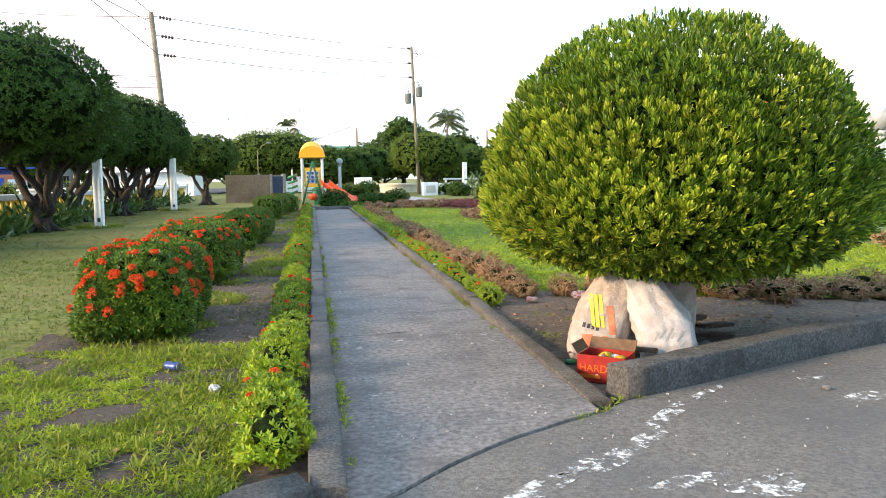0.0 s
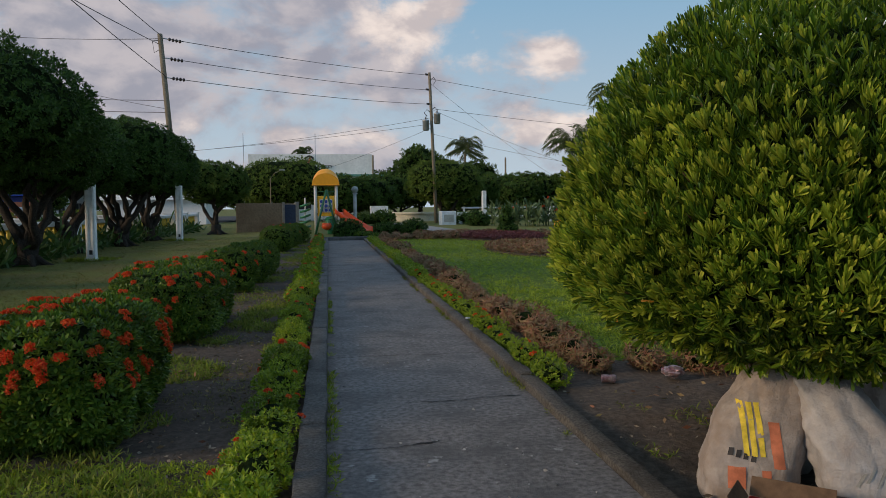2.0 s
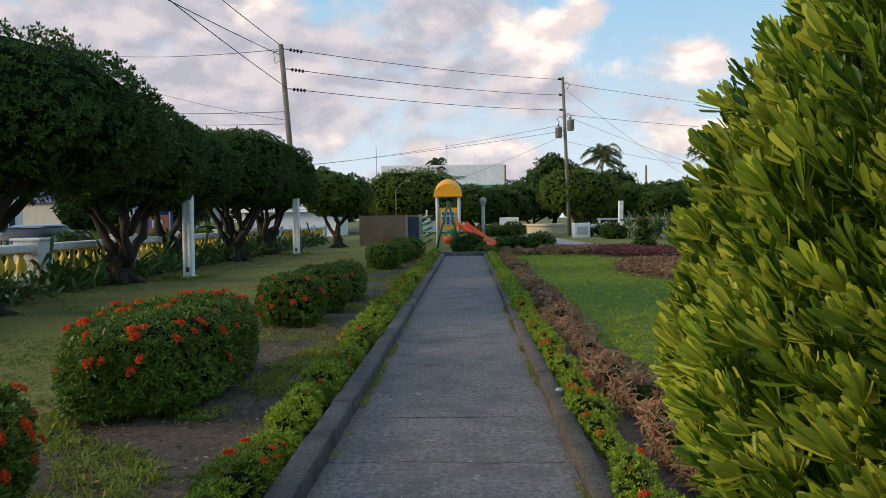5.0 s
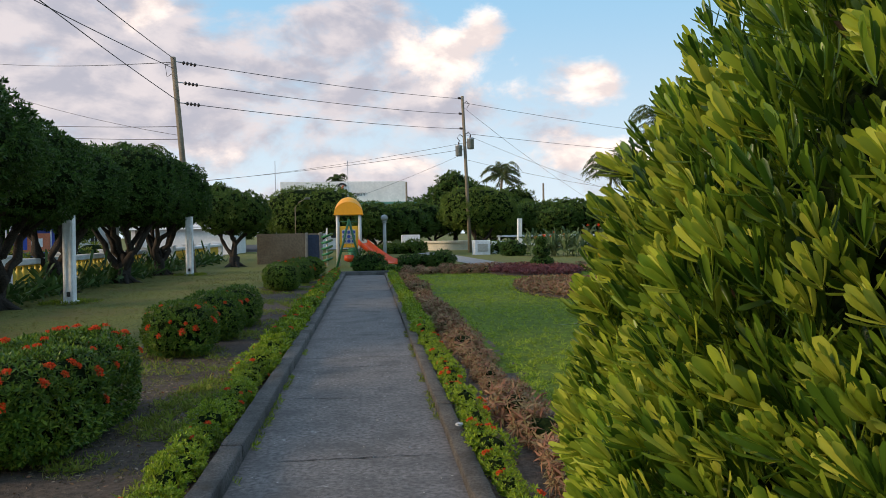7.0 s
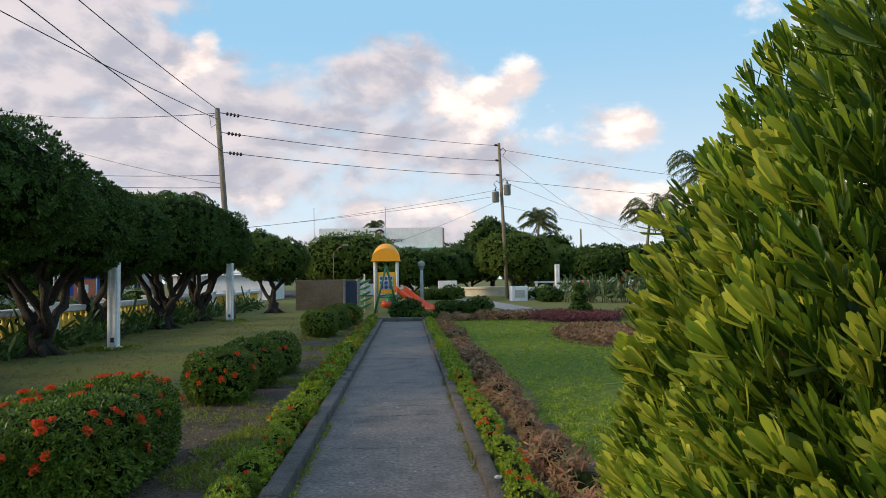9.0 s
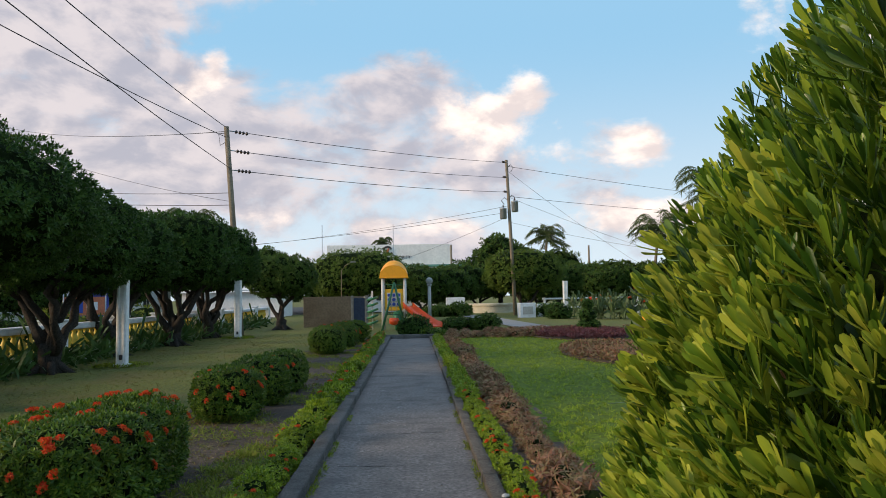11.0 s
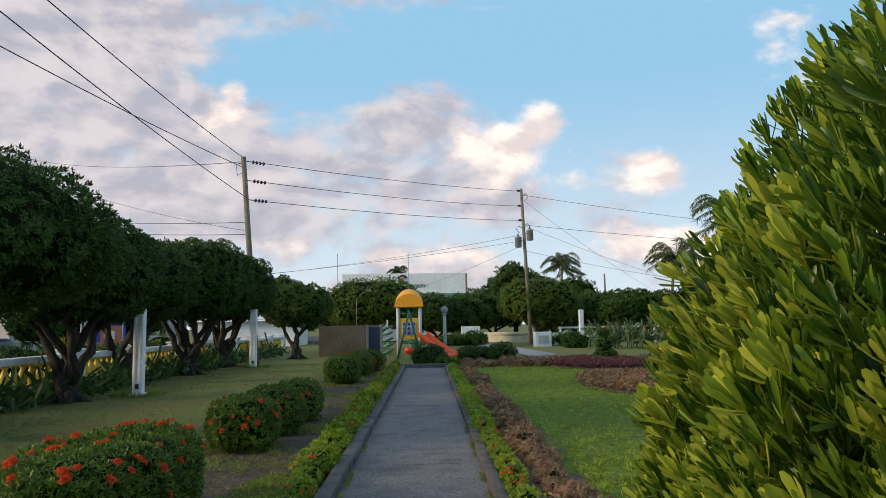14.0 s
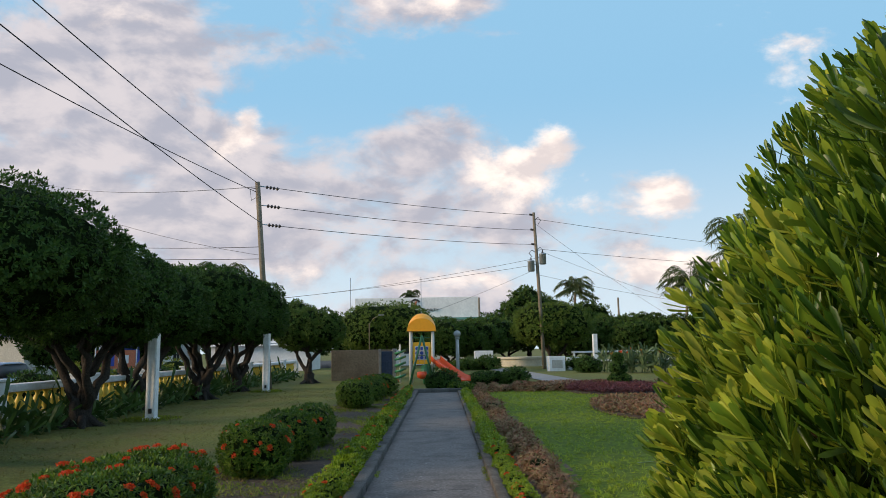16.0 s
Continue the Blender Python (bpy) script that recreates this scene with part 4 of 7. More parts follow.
FLOWERY = "box-clipped green hedge bush topped with many red-orange flowers"
hb = hedge_bush(31, 0.47, 0.86, 0.76, 3000, 110, FLOWERY)
hb.matrix_world = pose(-2.37, 8.15, 0)
hb = hedge_bush(36, 0.40, 0.48, 0.42, 1100, 36, FLOWERY)
hb.matrix_world = pose(-2.42, 3.45, 0)
hb = hedge_bush(32, 0.50, 1.12, 0.76, 2700, 70, FLOWERY)
hb.matrix_world = pose(-2.42, 11.85, 0)
hb = hedge_bush(33, 0.45, 0.55, 0.70, 1000, 18, "rounded green hedge bush with a few red-orange flowers", 3.0)
hb.matrix_world = pose(-2.38, 16.1, 0)
copy_thing(hb, pose(-2.28, 17.55, 0, 0, 0, 180) @ Matrix.Diagonal((1, 1, 1.02, 1)))
hb2 = hedge_bush(34, 0.42, 0.60, 0.68, 900, 4, "rounded dark green hedge bush with hardly any flowers", 3.0)
hb2.matrix_world = pose(-2.2, 19.2, 0)
hb3 = hedge_bush(35, 0.50, 0.85, 0.78, 1200, 7, "rounded hedge bush tinged with rusty flowers", 3.0)
hb3.matrix_world = pose(-2.35, 27.8, 0)
copy_thing(hb3, pose(-2.2, 30.6, 0, 0, 0, 180))
copy_thing(hb2, pose(-2.05, 33.2, 0, 0, 0, 40) @ Matrix.Diagonal((1.1, 1.1, 1.1, 1)))


def border_plant(name, seed, rx, ry, height, tufts, leaf, flowers, label, group, leaf_len, leaf_w, wide=0.5, per=8):
    r = np.random.default_rng(seed)
    plant = thing(name, label, "plant", group)
    crown = Crown(r, rx, ry, height * 0.62, height * 0.36, 0.10, 5.0, 2.4)
    mid = height * 0.38
    shapes = [tuft_shape(r, per, leaf_len, leaf_w, 6, 62, wide) for _ in range(3)]
    p, n = crown.sample(tufts, r, 0.25)
    part("leaves", lift_mesh(scatter("leaves", p, n * 0.7 + np.array([0, 0, 0.9]) + r.normal(size=n.shape) * 0.35, shapes, r, 0.7, 1.25), 0, 0, mid), leaf, plant)
    part("inner_foliage", lift_mesh_bm(crown.core(0.52, 2), mid), L_INNER_SHADE, plant)
    if flowers:
        p, n = crown.sample(flowers * 4, r, 0.02)
        w = np.argsort(-(p[:, 2] + r.normal(size=len(p)) * height * 0.2))[:flowers]
        add_flowers(plant, p[w] * 1.10, n[w] + np.array([0, 0, 0.8]), mid, r, 0.95)
    return plant


def row(variants, places, r):
    used = set()
    for x, y, s in places:
        k = int(r.integers(len(variants)))
        m = pose(x, y, 0, 0, 0, 180 * int(r.integers(2)) + r.uniform(-20, 20)) @ Matrix.Diagonal((s * r.uniform(0.9, 1.15), s * r.uniform(0.95, 1.15), s * r.uniform(0.85, 1.15), 1))
        if k in used:
            copy_thing(variants[k], m)
        else:
            variants[k].matrix_basis = m
            used.add(k)


BRIGHT = "low yellow-green border shrub beside the kerb"
FLOWERED = " with red flowers"
left_kinds = [border_plant("border_shrub", 40 + i, 0.175, 0.27, 0.28, 400, (L_BORDER, L_BORDER, L_BORDER_DEEP, L_BORDER)[i], (1, 1, 4, 0)[i], BRIGHT + FLOWERED, "path borders", 0.034, 0.0135, 0.3, 6) for i in range(4)]
left_far = [border_plant("border_shrub", 45 + i, 0.175, 0.27, 0.28, 160, (L_BORDER, L_BORDER, L_BORDER_DEEP)[i], (1, 0, 1)[i], BRIGHT + (FLOWERED if i != 1 else ""), "path borders", 0.055, 0.024, 0.3, 6) for i in range(3)]
r_row = np.random.default_rng(5)
places, far_places = [], []
y = 4.5
while y < 34.3:
    near_gap = 6.1 < y < 6.4
    if not near_gap:
        (places if y < 15 else far_places).append((-1.09 + r_row.uniform(-0.03, 0.03), y, r_row.uniform(0.84, 1.12) * 0.95))
    y += 0.36
row(left_kinds, places, r_row)
row(left_far, far_places, r_row)
right_kinds = [border_plant("border_shrub", 50 + i, 0.155, 0.26, 0.24, 260, L_BORDER, (3, 0, 2)[i], BRIGHT + (FLOWERED if i != 1 else ""), "path borders", 0.034, 0.0135, 0.3, 6) for i in range(3)]
right_far = [border_plant("border_shrub", 55 + i, 0.155, 0.26, 0.24, 100, L_BORDER, (1, 0)[i], BRIGHT + (FLOWERED if i == 0 else ""), "path borders", 0.055, 0.024, 0.3, 6) for i in range(2)]
places, far_places, y = [], [], 8.55
while y < 34.3:
    (places if y < 17 else far_places).append((1.00 + r_row.uniform(-0.03, 0.03), y, r_row.uniform(0.78, 1.02)))
    y += 0.38
row(right_kinds, places, r_row)
row(right_far, far_places, r_row)
DRY = "dried red-brown border plant with curled leaves"
brown_kinds = [border_plant("dry_border_plant", 60 + i, 0.165, 0.25, 0.23, 200, L_BROWN, 0, DRY, "dry borders", 0.042, 0.013, 1.3, 6) for i in range(4)]
brown_far = [border_plant("dry_border_plant", 65 + i, 0.165, 0.25, 0.23, 80, L_BROWN, 0, DRY, "dry borders", 0.07, 0.026, 1.0, 6) for i in range(3)]
places, far_places, y = [], [], 9.0
while y < 33.5:
    (places if y < 16 else far_places).append((1.43 + r_row.uniform(-0.06, 0.06), y, r_row.uniform(0.75, 1.2)))
    y += 0.40
for x in np.arange(1.95, 8.6, 0.40):
    places.append((x, 8.95 - 0.24 * (x - 1.9) + r_row.uniform(-0.12, 0.12), r_row.uniform(0.8, 1.2)))
    if x > 3.2:
        places.append((x, 8.65 - 0.24 * (x - 1.9) + r_row.uniform(-0.12, 0.12), r_row.uniform(0.8, 1.2)))
for x in np.arange(1.6, 9.5, 0.5):
    for y in (34.2, 34.8, 35.4):
        far_places.append((x + r_row.uniform(-0.15, 0.15), y + r_row.uniform(-0.2, 0.2), r_row.uniform(1.0, 1.6)))
for s_ in np.arange(0, 1.01, 0.1):
    far_places.append((9.2 + 1.1 * s_, 12.4 - 2.2 * s_, 1.3))
row(brown_kinds, places, r_row)
row(brown_far, far_places, r_row)

# planted beds in the lawn
for name, cx, cy, rx, ry, leaf, h, label in (("planted_bed", 6.4, 34.0, 1.75, 3.0, L_MAROON, 0.30, "oval bed of low maroon foliage in the lawn"), ("planted_bed", 5.75, 25.2, 1.65, 3.4, L_BROWN, 0.22, "oval bed of dry brown foliage in the lawn"), ("planted_bed", 10.4, 31.5, 1.6, 3.2, L_BROWN, 0.24, "oval bed of dry brown foliage in the lawn")):
    r = np.random.default_rng(int(cx * 10))
    bed = thing(name, label, "flower bed", "planted beds", at=pose(cx, cy, 0))
    part("soil", lathe([(1.0, -0.02), (0.98, 0.05), (0.9, 0.07), (0.2, 0.09)], 40), M_SOIL, bed).scale = (rx, ry, 1)
    a, q = r.uniform(0, 6.283, 4200), np.sqrt(r.random(4200))
    pts = np.stack([rx * q * np.cos(a), ry * q * np.sin(a), 0.06 + h * r.uniform(0.2, 0.75, 4200) * (1.05 - 0.5 * q ** 6)], 1)
    part("foliage", scatter("foliage", pts, np.array([0, 0, 1.0]) + r.normal(size=pts.shape) * 0.5, [tuft_shape(r, 5, 0.085, 0.034, 15, 85, 0.6) for _ in range(3)], r, 0.7, 1.3), leaf, bed)

tree_t = thing("spiral_topiary", "small dark green topiary clipped in tiers", "topiary", at=pose(6.9, 34.6, 0.08))
for k, (rr, z, h) in enumerate(((0.42, 0.30, 0.24), (0.30, 0.72, 0.22), (0.20, 1.10, 0.2))):
    r = np.random.default_rng(70 + k)
    crown = Crown(r, rr, rr, h, h * 0.8, 0.05, 4.0)
    p, n = crown.sample(int(500 * rr), r, 0.1)
    tier = part("tier", lift_mesh(scatter("tier", p, n + r.normal(size=n.shape) * 0.3, [tuft_shape(r, 6, 0.09, 0.04, 10, 80)], r), 0, 0, z), L_TREE, tree_t)
    part("inner_foliage", lift_mesh_bm(crown.core(0.9, 2), z), L_INNER_SHADE, tier)
part("stem", tubed([(0, 0, -0.05), (0.02, 0, 0.5), (0, 0, 1.1)], [0.03, 0.025, 0.015], 6), M_BARK, tree_t)


# ---- grass and weeds ----
def blades(name, count, x0, x1, y0, y1, keep, leaf, length, label, seed, per=5, z=0.0, lean=0.5):
    r = np.random.default_rng(seed)
    x, y = r.uniform(x0, x1, count), r.uniform(y0, y1, count)
    ok = np.array([keep(a, b) for a, b in zip(x, y)])
    pts = np.stack([x[ok], y[ok], np.full(ok.sum(), z)], 1)
    shapes = [tuft_shape(r, per, length, length * 0.13 + 0.002, 8, 65, 0.6) for _ in range(3)]
    me = scatter(name, pts, np.array([0, 0, 1.0]) + r.normal(size=pts.shape) * lean * 0.5, shapes, r, 0.55, 1.35)
    return tagged(part(name, me, leaf), label, "grass", kind="stuff")


def patchy(scale, level, shift=0.0):
    return lambda x, y: noise.noise(Vector((x * scale + shift, y * scale, 3.0))) > level


def on_lawn(x, y):
    return x > 1.75 and y > 8.45 + 0.6 * max(0, 2.8 - x) - 0.24 * (x - 2.8) and y > plaza_edge(x) + 0.6


def tufted(x, y):
    return on_lawn(x, y) and noise.noise(Vector((x * 2.6, y * 4.5, 1.0))) + 0.5 * noise.noise(Vector((x * 9, y * 11, 2.0))) > -0.12


blades("lawn_grass", 34000, 1.75, 9.0, 7.0, 15.0, tufted, L_GRASS, 0.055, "short green lawn grass blades", 81, 4, 0.01, 1.0)
blades("lawn_grass", 26000, 1.75, 12.0, 15.0, 34.0, tufted, L_GRASS, 0.065, "short green lawn grass blades", 82, 4, 0.01, 1.0)
blades("dry_grass", 20000, -9.0, -2.9, 1.5, 15.0, lambda x, y: y > plaza_edge(x) + 0.4, L_GRASS_SHADE, 0.038, "short olive green lawn grass blades, darkened in colour for shade", 83, 5, -0.02, 1.0)
blades("dry_grass", 8000, -9.6, -2.4, 15.0, 40.0, lambda x, y: True, L_GRASS_DRY, 0.05, "short dry lawn grass blades", 84, 5, -0.02, 1.0)
weedy = patchy(1.1, 0.02)
blades("weeds", 11000, -3.1, -1.2, 2.4, 14.0, lambda x, y: y > plaza_edge(x) + 0.25 and (weedy(x, y) ), L_WEED, 0.06, "patches of bright weeds on bare soil", 85, 6, -0.01, 1.0)
def ground_cover(x, y):
    return y > plaza_edge(x) + 0.28 and noise.noise(Vector((x * 1.4, y * 1.4, 11.0))) > -0.22 - 0.25 * (y < 5.2) and noise.noise(Vector((x * 7, y * 7, 4.0))) > -0.35


blades("ground_cover", 17000, -3.15, -1.2, 2.6, 7.2, ground_cover, L_COVER, 0.03, "low bright yellow-green creeping ground cover", 98, 5, -0.005, 1.2)
blades("weeds", 5000, -3.1, -1.3, 14.0, 34.0, weedy, L_WEED, 0.075, "patches of bright weeds on bare soil", 86, 6, -0.01, 1.0)
blades("kerb_weeds", 900, -W - 0.005, -W + 0.06, 4.3, 16.0, patchy(2.0, -0.15, 9), L_GRASS, 0.04, "thin weeds along the kerb", 87, 4, 0.0, 1.0)
blades("kerb_weeds", 900, W - 0.05, W + 0.01, 6.5, 18.0, patchy(2.0, 0.05, 2), L_WEED, 0.035, "thin weeds along the kerb", 88, 4, 0.0, 1.0)
blades("joint_weeds", 260, 0.35, 1.15, 4.72, 5.18, lambda x, y: abs(y - plaza_edge(x)) < 0.035, L_WEED, 0.04, "small weeds in the joint of the paving", 89, 5, -0.01, 1.0)
def litter(count, x0, x1, y0, y1, keep, label, seed):
    """Small dead leaves and twigs lying flat on the soil."""
    r = np.random.default_rng(seed)
    x, y = r.uniform(x0, x1, count), r.uniform(y0, y1, count)
    ok = np.array([keep(a, b) for a, b in zip(x, y)])
    pts = np.stack([x[ok], y[ok], -0.015 + 0.012 * r.random(ok.sum())], 1)
    axes = r.normal(size=pts.shape) * np.array([1, 1, 0.12])
    shapes = [leaf_shape(0.045, 0.016, 0.2), leaf_shape(0.07, 0.005, 0.1), leaf_shape(0.03, 0.02, 0.3)]
    tagged(part("leaf_litter", scatter("leaf_litter", pts, axes, shapes, r, 0.5, 1.2), L_LITTER), label, "litter", kind="stuff")


litter(5200, -3.1, -1.2, 3.4, 16.0, lambda x, y: y > plaza_edge(x) + 0.2, "dead leaves and twigs on the soil bed", 95)
litter(1500, 1.0, 5.0, 5.4, 8.6, lambda x, y: y > plaza_edge(x) + 0.35 and soil_dip(x, y) > -0.01, "dead leaves and twigs on the soil", 96)
blades("soil_weeds", 6500, -3.1, -1.25, 3.4, 16.0, lambda x, y: y > plaza_edge(x) + 0.25 and noise.noise(Vector((x * 1.1, y * 1.1, 7.0))) > -0.2, L_GRASS_DRY, 0.032, "thin grass over the soil bed", 97, 4, -0.015, 1.0)
blades("soil_weeds", 260, 1.0, 2.2, 6.7, 8.3, patchy(1.8, 0.22, 4), L_WEED, 0.05, "few weeds on bare soil", 90, 5, 0.0, 1.0)
blades("soil_weeds", 500, 5.2, 7.5, 6.6, 7.6, lambda x, y: y > plaza_edge(x) + 0.3, L_WEED, 0.13, "straggling weeds behind the kerb", 91, 6, 0.0, 0.8)
r = np.random.default_rng(92)
lit = np.stack([r.uniform(-3.0, -1.35, 260), r.uniform(4.2, 22, 260), np.full(260, 0.005)], 1)
tagged(part("leaf_litter", scatter("leaf_litter", lit, r.normal(size=lit.shape) * np.array([1, 1, 0.15]), [leaf_shape(0.05, 0.022, 0.3)], r), L_BROWN), "scattered dry fallen leaves on the soil", "leaf litter", kind="stuff")
lit = np.stack([r.uniform(0.95, 4.2, 220), r.uniform(5.4, 8.5, 220), np.full(220, 0.02)], 1)
lit = lit[[y > plaza_edge(x) + 0.3 for x, y, _ in lit]]
lit[:, 2] -= [soil_dip(x, y) for x, y, _ in lit]
tagged(part("leaf_litter", scatter("leaf_litter", lit, r.normal(size=lit.shape) * np.array([1, 1, 0.15]), [leaf_shape(0.05, 0.022, 0.3)], r), L_BROWN), "scattered dry fallen leaves on the soil", "leaf litter", kind="stuff")


# ---- refuse under the bush ----
def sack_at(x, y):
    return -soil_dip(x, y) - 0.01


def sack(name, label, x, y, rx, ry, height, lean, turn, mat_, neck, seed):
    """A filled, slumped woven sack with folds and a gathered or open mouth."""
    bm = bmesh.new()
    rings, sides = 40, 64
    rows_ = []
    for i in range(rings):
        s = i / (rings - 1)
        belly = (0.87 + 0.16 * math.sin(math.pi * min(1, s * 1.25)) ** 0.8) * (1 - (1 - neck) * max(0, (s - 0.6) / 0.4) ** 1.2)
        if s < 0.08:
            belly *= 0.72 + 0.28 * (s / 0.08) ** 0.5
        ring = []
        for j in range(sides):
            a = 2 * math.pi * j / sides
            c, q = math.cos(a), math.sin(a)
            flat = (abs(c) ** 2.6 + abs(q) ** 2.6) ** (-1 / 2.6)
            p = Vector((c * rx * flat * belly, q * ry * flat * belly, height * s))
            fold = noise.noise(Vector((c * 2.2, q * 2.2, s * 3 + seed))) * 0.026 + noise.noise(Vector((c * 5 + s * 6, q * 5, s * 11 + seed))) * 0.010 + noise.noise(Vector((c * 2 - s * 9, q * 2, s * 16 + seed))) * 0.006 + noise.noise(Vector((c * 3 + s * 14, q * 3 - s * 9, s * 26 + seed))) * 0.006 + abs(noise.noise(Vector((a * 1.6 + s * 4, s * 2.5, seed + 4)))) * 0.03 * s
            p += Vector((c, q, 0)) * fold
            p.x += lean[0] * s * s
            p.y += lean[1] * s * s
            if i == rings - 1:
                p.z += 0.05 * noise.noise(Vector((c * 2, q * 2, seed)))
            ring.append(bm.verts.new(p))
        rows_.append(ring)
    for a, b in zip(rows_, rows_[1:]):
        for j in range(sides):
            bm.faces.new((a[j], a[(j + 1) % sides], b[(j + 1) % sides], b[j])).smooth = True
    top = rows_[-1]
    inner = [bm.verts.new(v.co * 0.86 + Vector((lean[0] * 0.14, lean[1] * 0.14, height * 0.14 - 0.10))) for v in top]
    for j in range(sides):
        bm.faces.new((top[j], top[(j + 1) % sides], inner[(j + 1) % sides], inner[j])).smooth = True
    bm.faces.new(inner)
    bm.faces.new(list(reversed(rows_[0])))
    ob = thing(name, label, "sack", "rubbish sacks", at=pose(x, y, sack_at(x, y), 0, 0, turn))
    return ob, part("bag", bm, mat_, ob)


def wrapped(name, bag, x0, x1, z0, z1, mat_, parent, slant=0.0, n=6):
    """A printed patch that lies on the front of a sack."""
    bm, rows_ = bmesh.new(), []
    for i in range(n + 1):
        z = z0 + (z1 - z0) * i / n
        row_ = []
        for j in range(n + 1):
            x = x0 + (x1 - x0) * j / n + slant * (z - z0)
            hit, place, normal, _ = bag.ray_cast(Vector((x, -2, z)), Vector((0, 1, 0)))
            if not hit:
                bm.free()
                return None
            row_.append(bm.verts.new(place + normal * 0.004))
        rows_.append(row_)
    for a, b in zip(rows_, rows_[1:]):
        for j in range(n):
            bm.faces.new((a[j], a[j + 1], b[j + 1], b[j])).smooth = True
    return part(name, bm, mat_, parent)


def refresh():
    bpy.context.view_layer.update()


s1, bag1 = sack("rubbish_sack", "full open cream woven sack with yellow and red print", 1.30, 6.36, 0.225, 0.18, 0.70, (0.20, 0.12), -22, M_SACK, 0.80, 2.0)
s2, bag2 = sack("rubbish_sack", "slumped dirty white woven sack tied at the top", 1.75, 6.03, 0.215, 0.18, 0.67, (-0.22, 0.16), -24, M_SACK_W, 0.62, 8.0)
s3, bag3 = sack("rubbish_sack", "tall grubby brown sack propped against the trunk", 2.08, 6.66, 0.18, 0.16, 0.80, (0.02, 0.04), -20, M_SACK, 0.75, 13.0)
s4, bag4 = sack("rubbish_sack", "grubby brown sack standing behind the others", 1.70, 6.72, 0.19, 0.15, 0.74, (-0.04, 0.04), 10, M_SACK, 0.8, 17.0)
refresh()
for k in range(3):
    wrapped("yellow_stripe", bag1, -0.025 + 0.035 * k, 0.0 + 0.035 * k, 0.30, 0.54, M_PRINT_Y, s1, -0.10)
wrapped("red_band", bag1, -0.06, 0.16, 0.555, 0.595, M_PRINT_R, s1)
wrapped("red_stripe", bag1, 0.105, 0.155, 0.25, 0.46, M_PRINT_R, s1, -0.12)
wrapped("red_stripe", bag1, 0.06, 0.10, 0.05, 0.24, M_PRINT_R, s1, -0.05)
wrapped("red_mark", bag1, -0.10, -0.02, 0.15, 0.25, M_PRINT_R, s1)
for k in range(4):
    wrapped("black_mark", bag1, -0.10 + 0.034 * k, -0.078 + 0.034 * k, 0.30 - 0.008 * k, 0.335 - 0.008 * k, M_PRINT_K, s1, 0.2, 3)
for k in range(5):
    wrapped("scribble", bag2, -0.12 + 0.04 * k, -0.105 + 0.04 * k, 0.24 + 0.02 * (k % 2), 0.30 + 0.02 * (k % 3), M_STONE, s2, 0.5, 3)


def carton():
    ob = thing("carton", "open red printed carton holding food scraps", "box", at=pose(1.16, 5.80, -0.095, 0, 0, -41))
    w, d, h, t = 0.17, 0.12, 0.19, 0.006
    part("front_panel", boxed(-w, w, -d, -d + t, 0, h, bevel=0.002), M_BOX_RED, ob)
    part("back_panel", boxed(-w, w, d - t, d, 0, h, bevel=0.002), M_BOX_RED, ob)
    for sx in (-1, 1):
        part("side_panel", boxed(sx * w - (t if sx > 0 else 0), sx * w + (t if sx < 0 else 0), -d + t, d - t, 0, h - 0.002, bevel=0.002), M_BOX_RED, ob)
    part("base_panel", boxed(-w + t, w - t, -d + t, d - t, 0.0, t), M_CARD, ob)
    flap = boxed(-w, w, 0, 0.09, 0, 0.005, bevel=0.002)
    f = part("flap", flap, M_CARD, ob, "brown inner flap")
    f.matrix_basis = pose(0, d, h, 50, 0, 0)
    flap = boxed(-0.005, 0, -d + 0.01, d - 0.01, 0, 0.08, bevel=0.002)
    f = part("flap", flap, M_CARD, ob, "brown inner flap")
    f.matrix_basis = pose(-w, 0, h, 0, -35, 0)
    part("paper_label", boxed(0.07, 0.155, -d - 0.003, -d - 0.0005, 0.09, 0.15), M_PAPER, ob, "white paper label")
    for k in range(3):
        part("print_bar", boxed(0.08, 0.14, -d - 0.0045, -d - 0.0032, 0.10 + 0.015 * k, 0.106 + 0.015 * k), M_PRINT_K, ob)
    cu = bpy.data.curves.new("print_word", "FONT")
    cu.body, cu.size, cu.extrude = "HARD", 0.075, 0.0008
    cu.materials.append(M_PRINT_O)
    word = new("print_word", cu)
    word.parent = ob
    word.matrix_basis = pose(-w + 0.015, -d - 0.002, 0.075, 90, 0, 0)
    part("print_bar", boxed(-w + 0.02, 0.0, -d - 0.003, -d - 0.0005, 0.03, 0.055), M_PRINT_O, ob)
    r = np.random.default_rng(4)
    for k in range(7):
        bm = bmesh.new()
        bmesh.ops.create_icosphere(bm, subdivisions=2, radius=0.035)
        for v in bm.verts:
            v.co = Vector((v.co.x * 1.3, v.co.y, v.co.z * 0.7)) * (1 + 0.35 * noise.noise(v.co * 30 + Vector((k, 0, 0))))
        p = part("scrap", bm, (M_PRINT_Y, M_PAPER, M_CARD)[k % 3], ob)
        p.matrix_basis = pose(r.uniform(-0.11, 0.11), r.uniform(-0.07, 0.07), 0.13 + 0.03 * r.random(), r.uniform(0, 90), 0, r.uniform(0, 360))


carton()


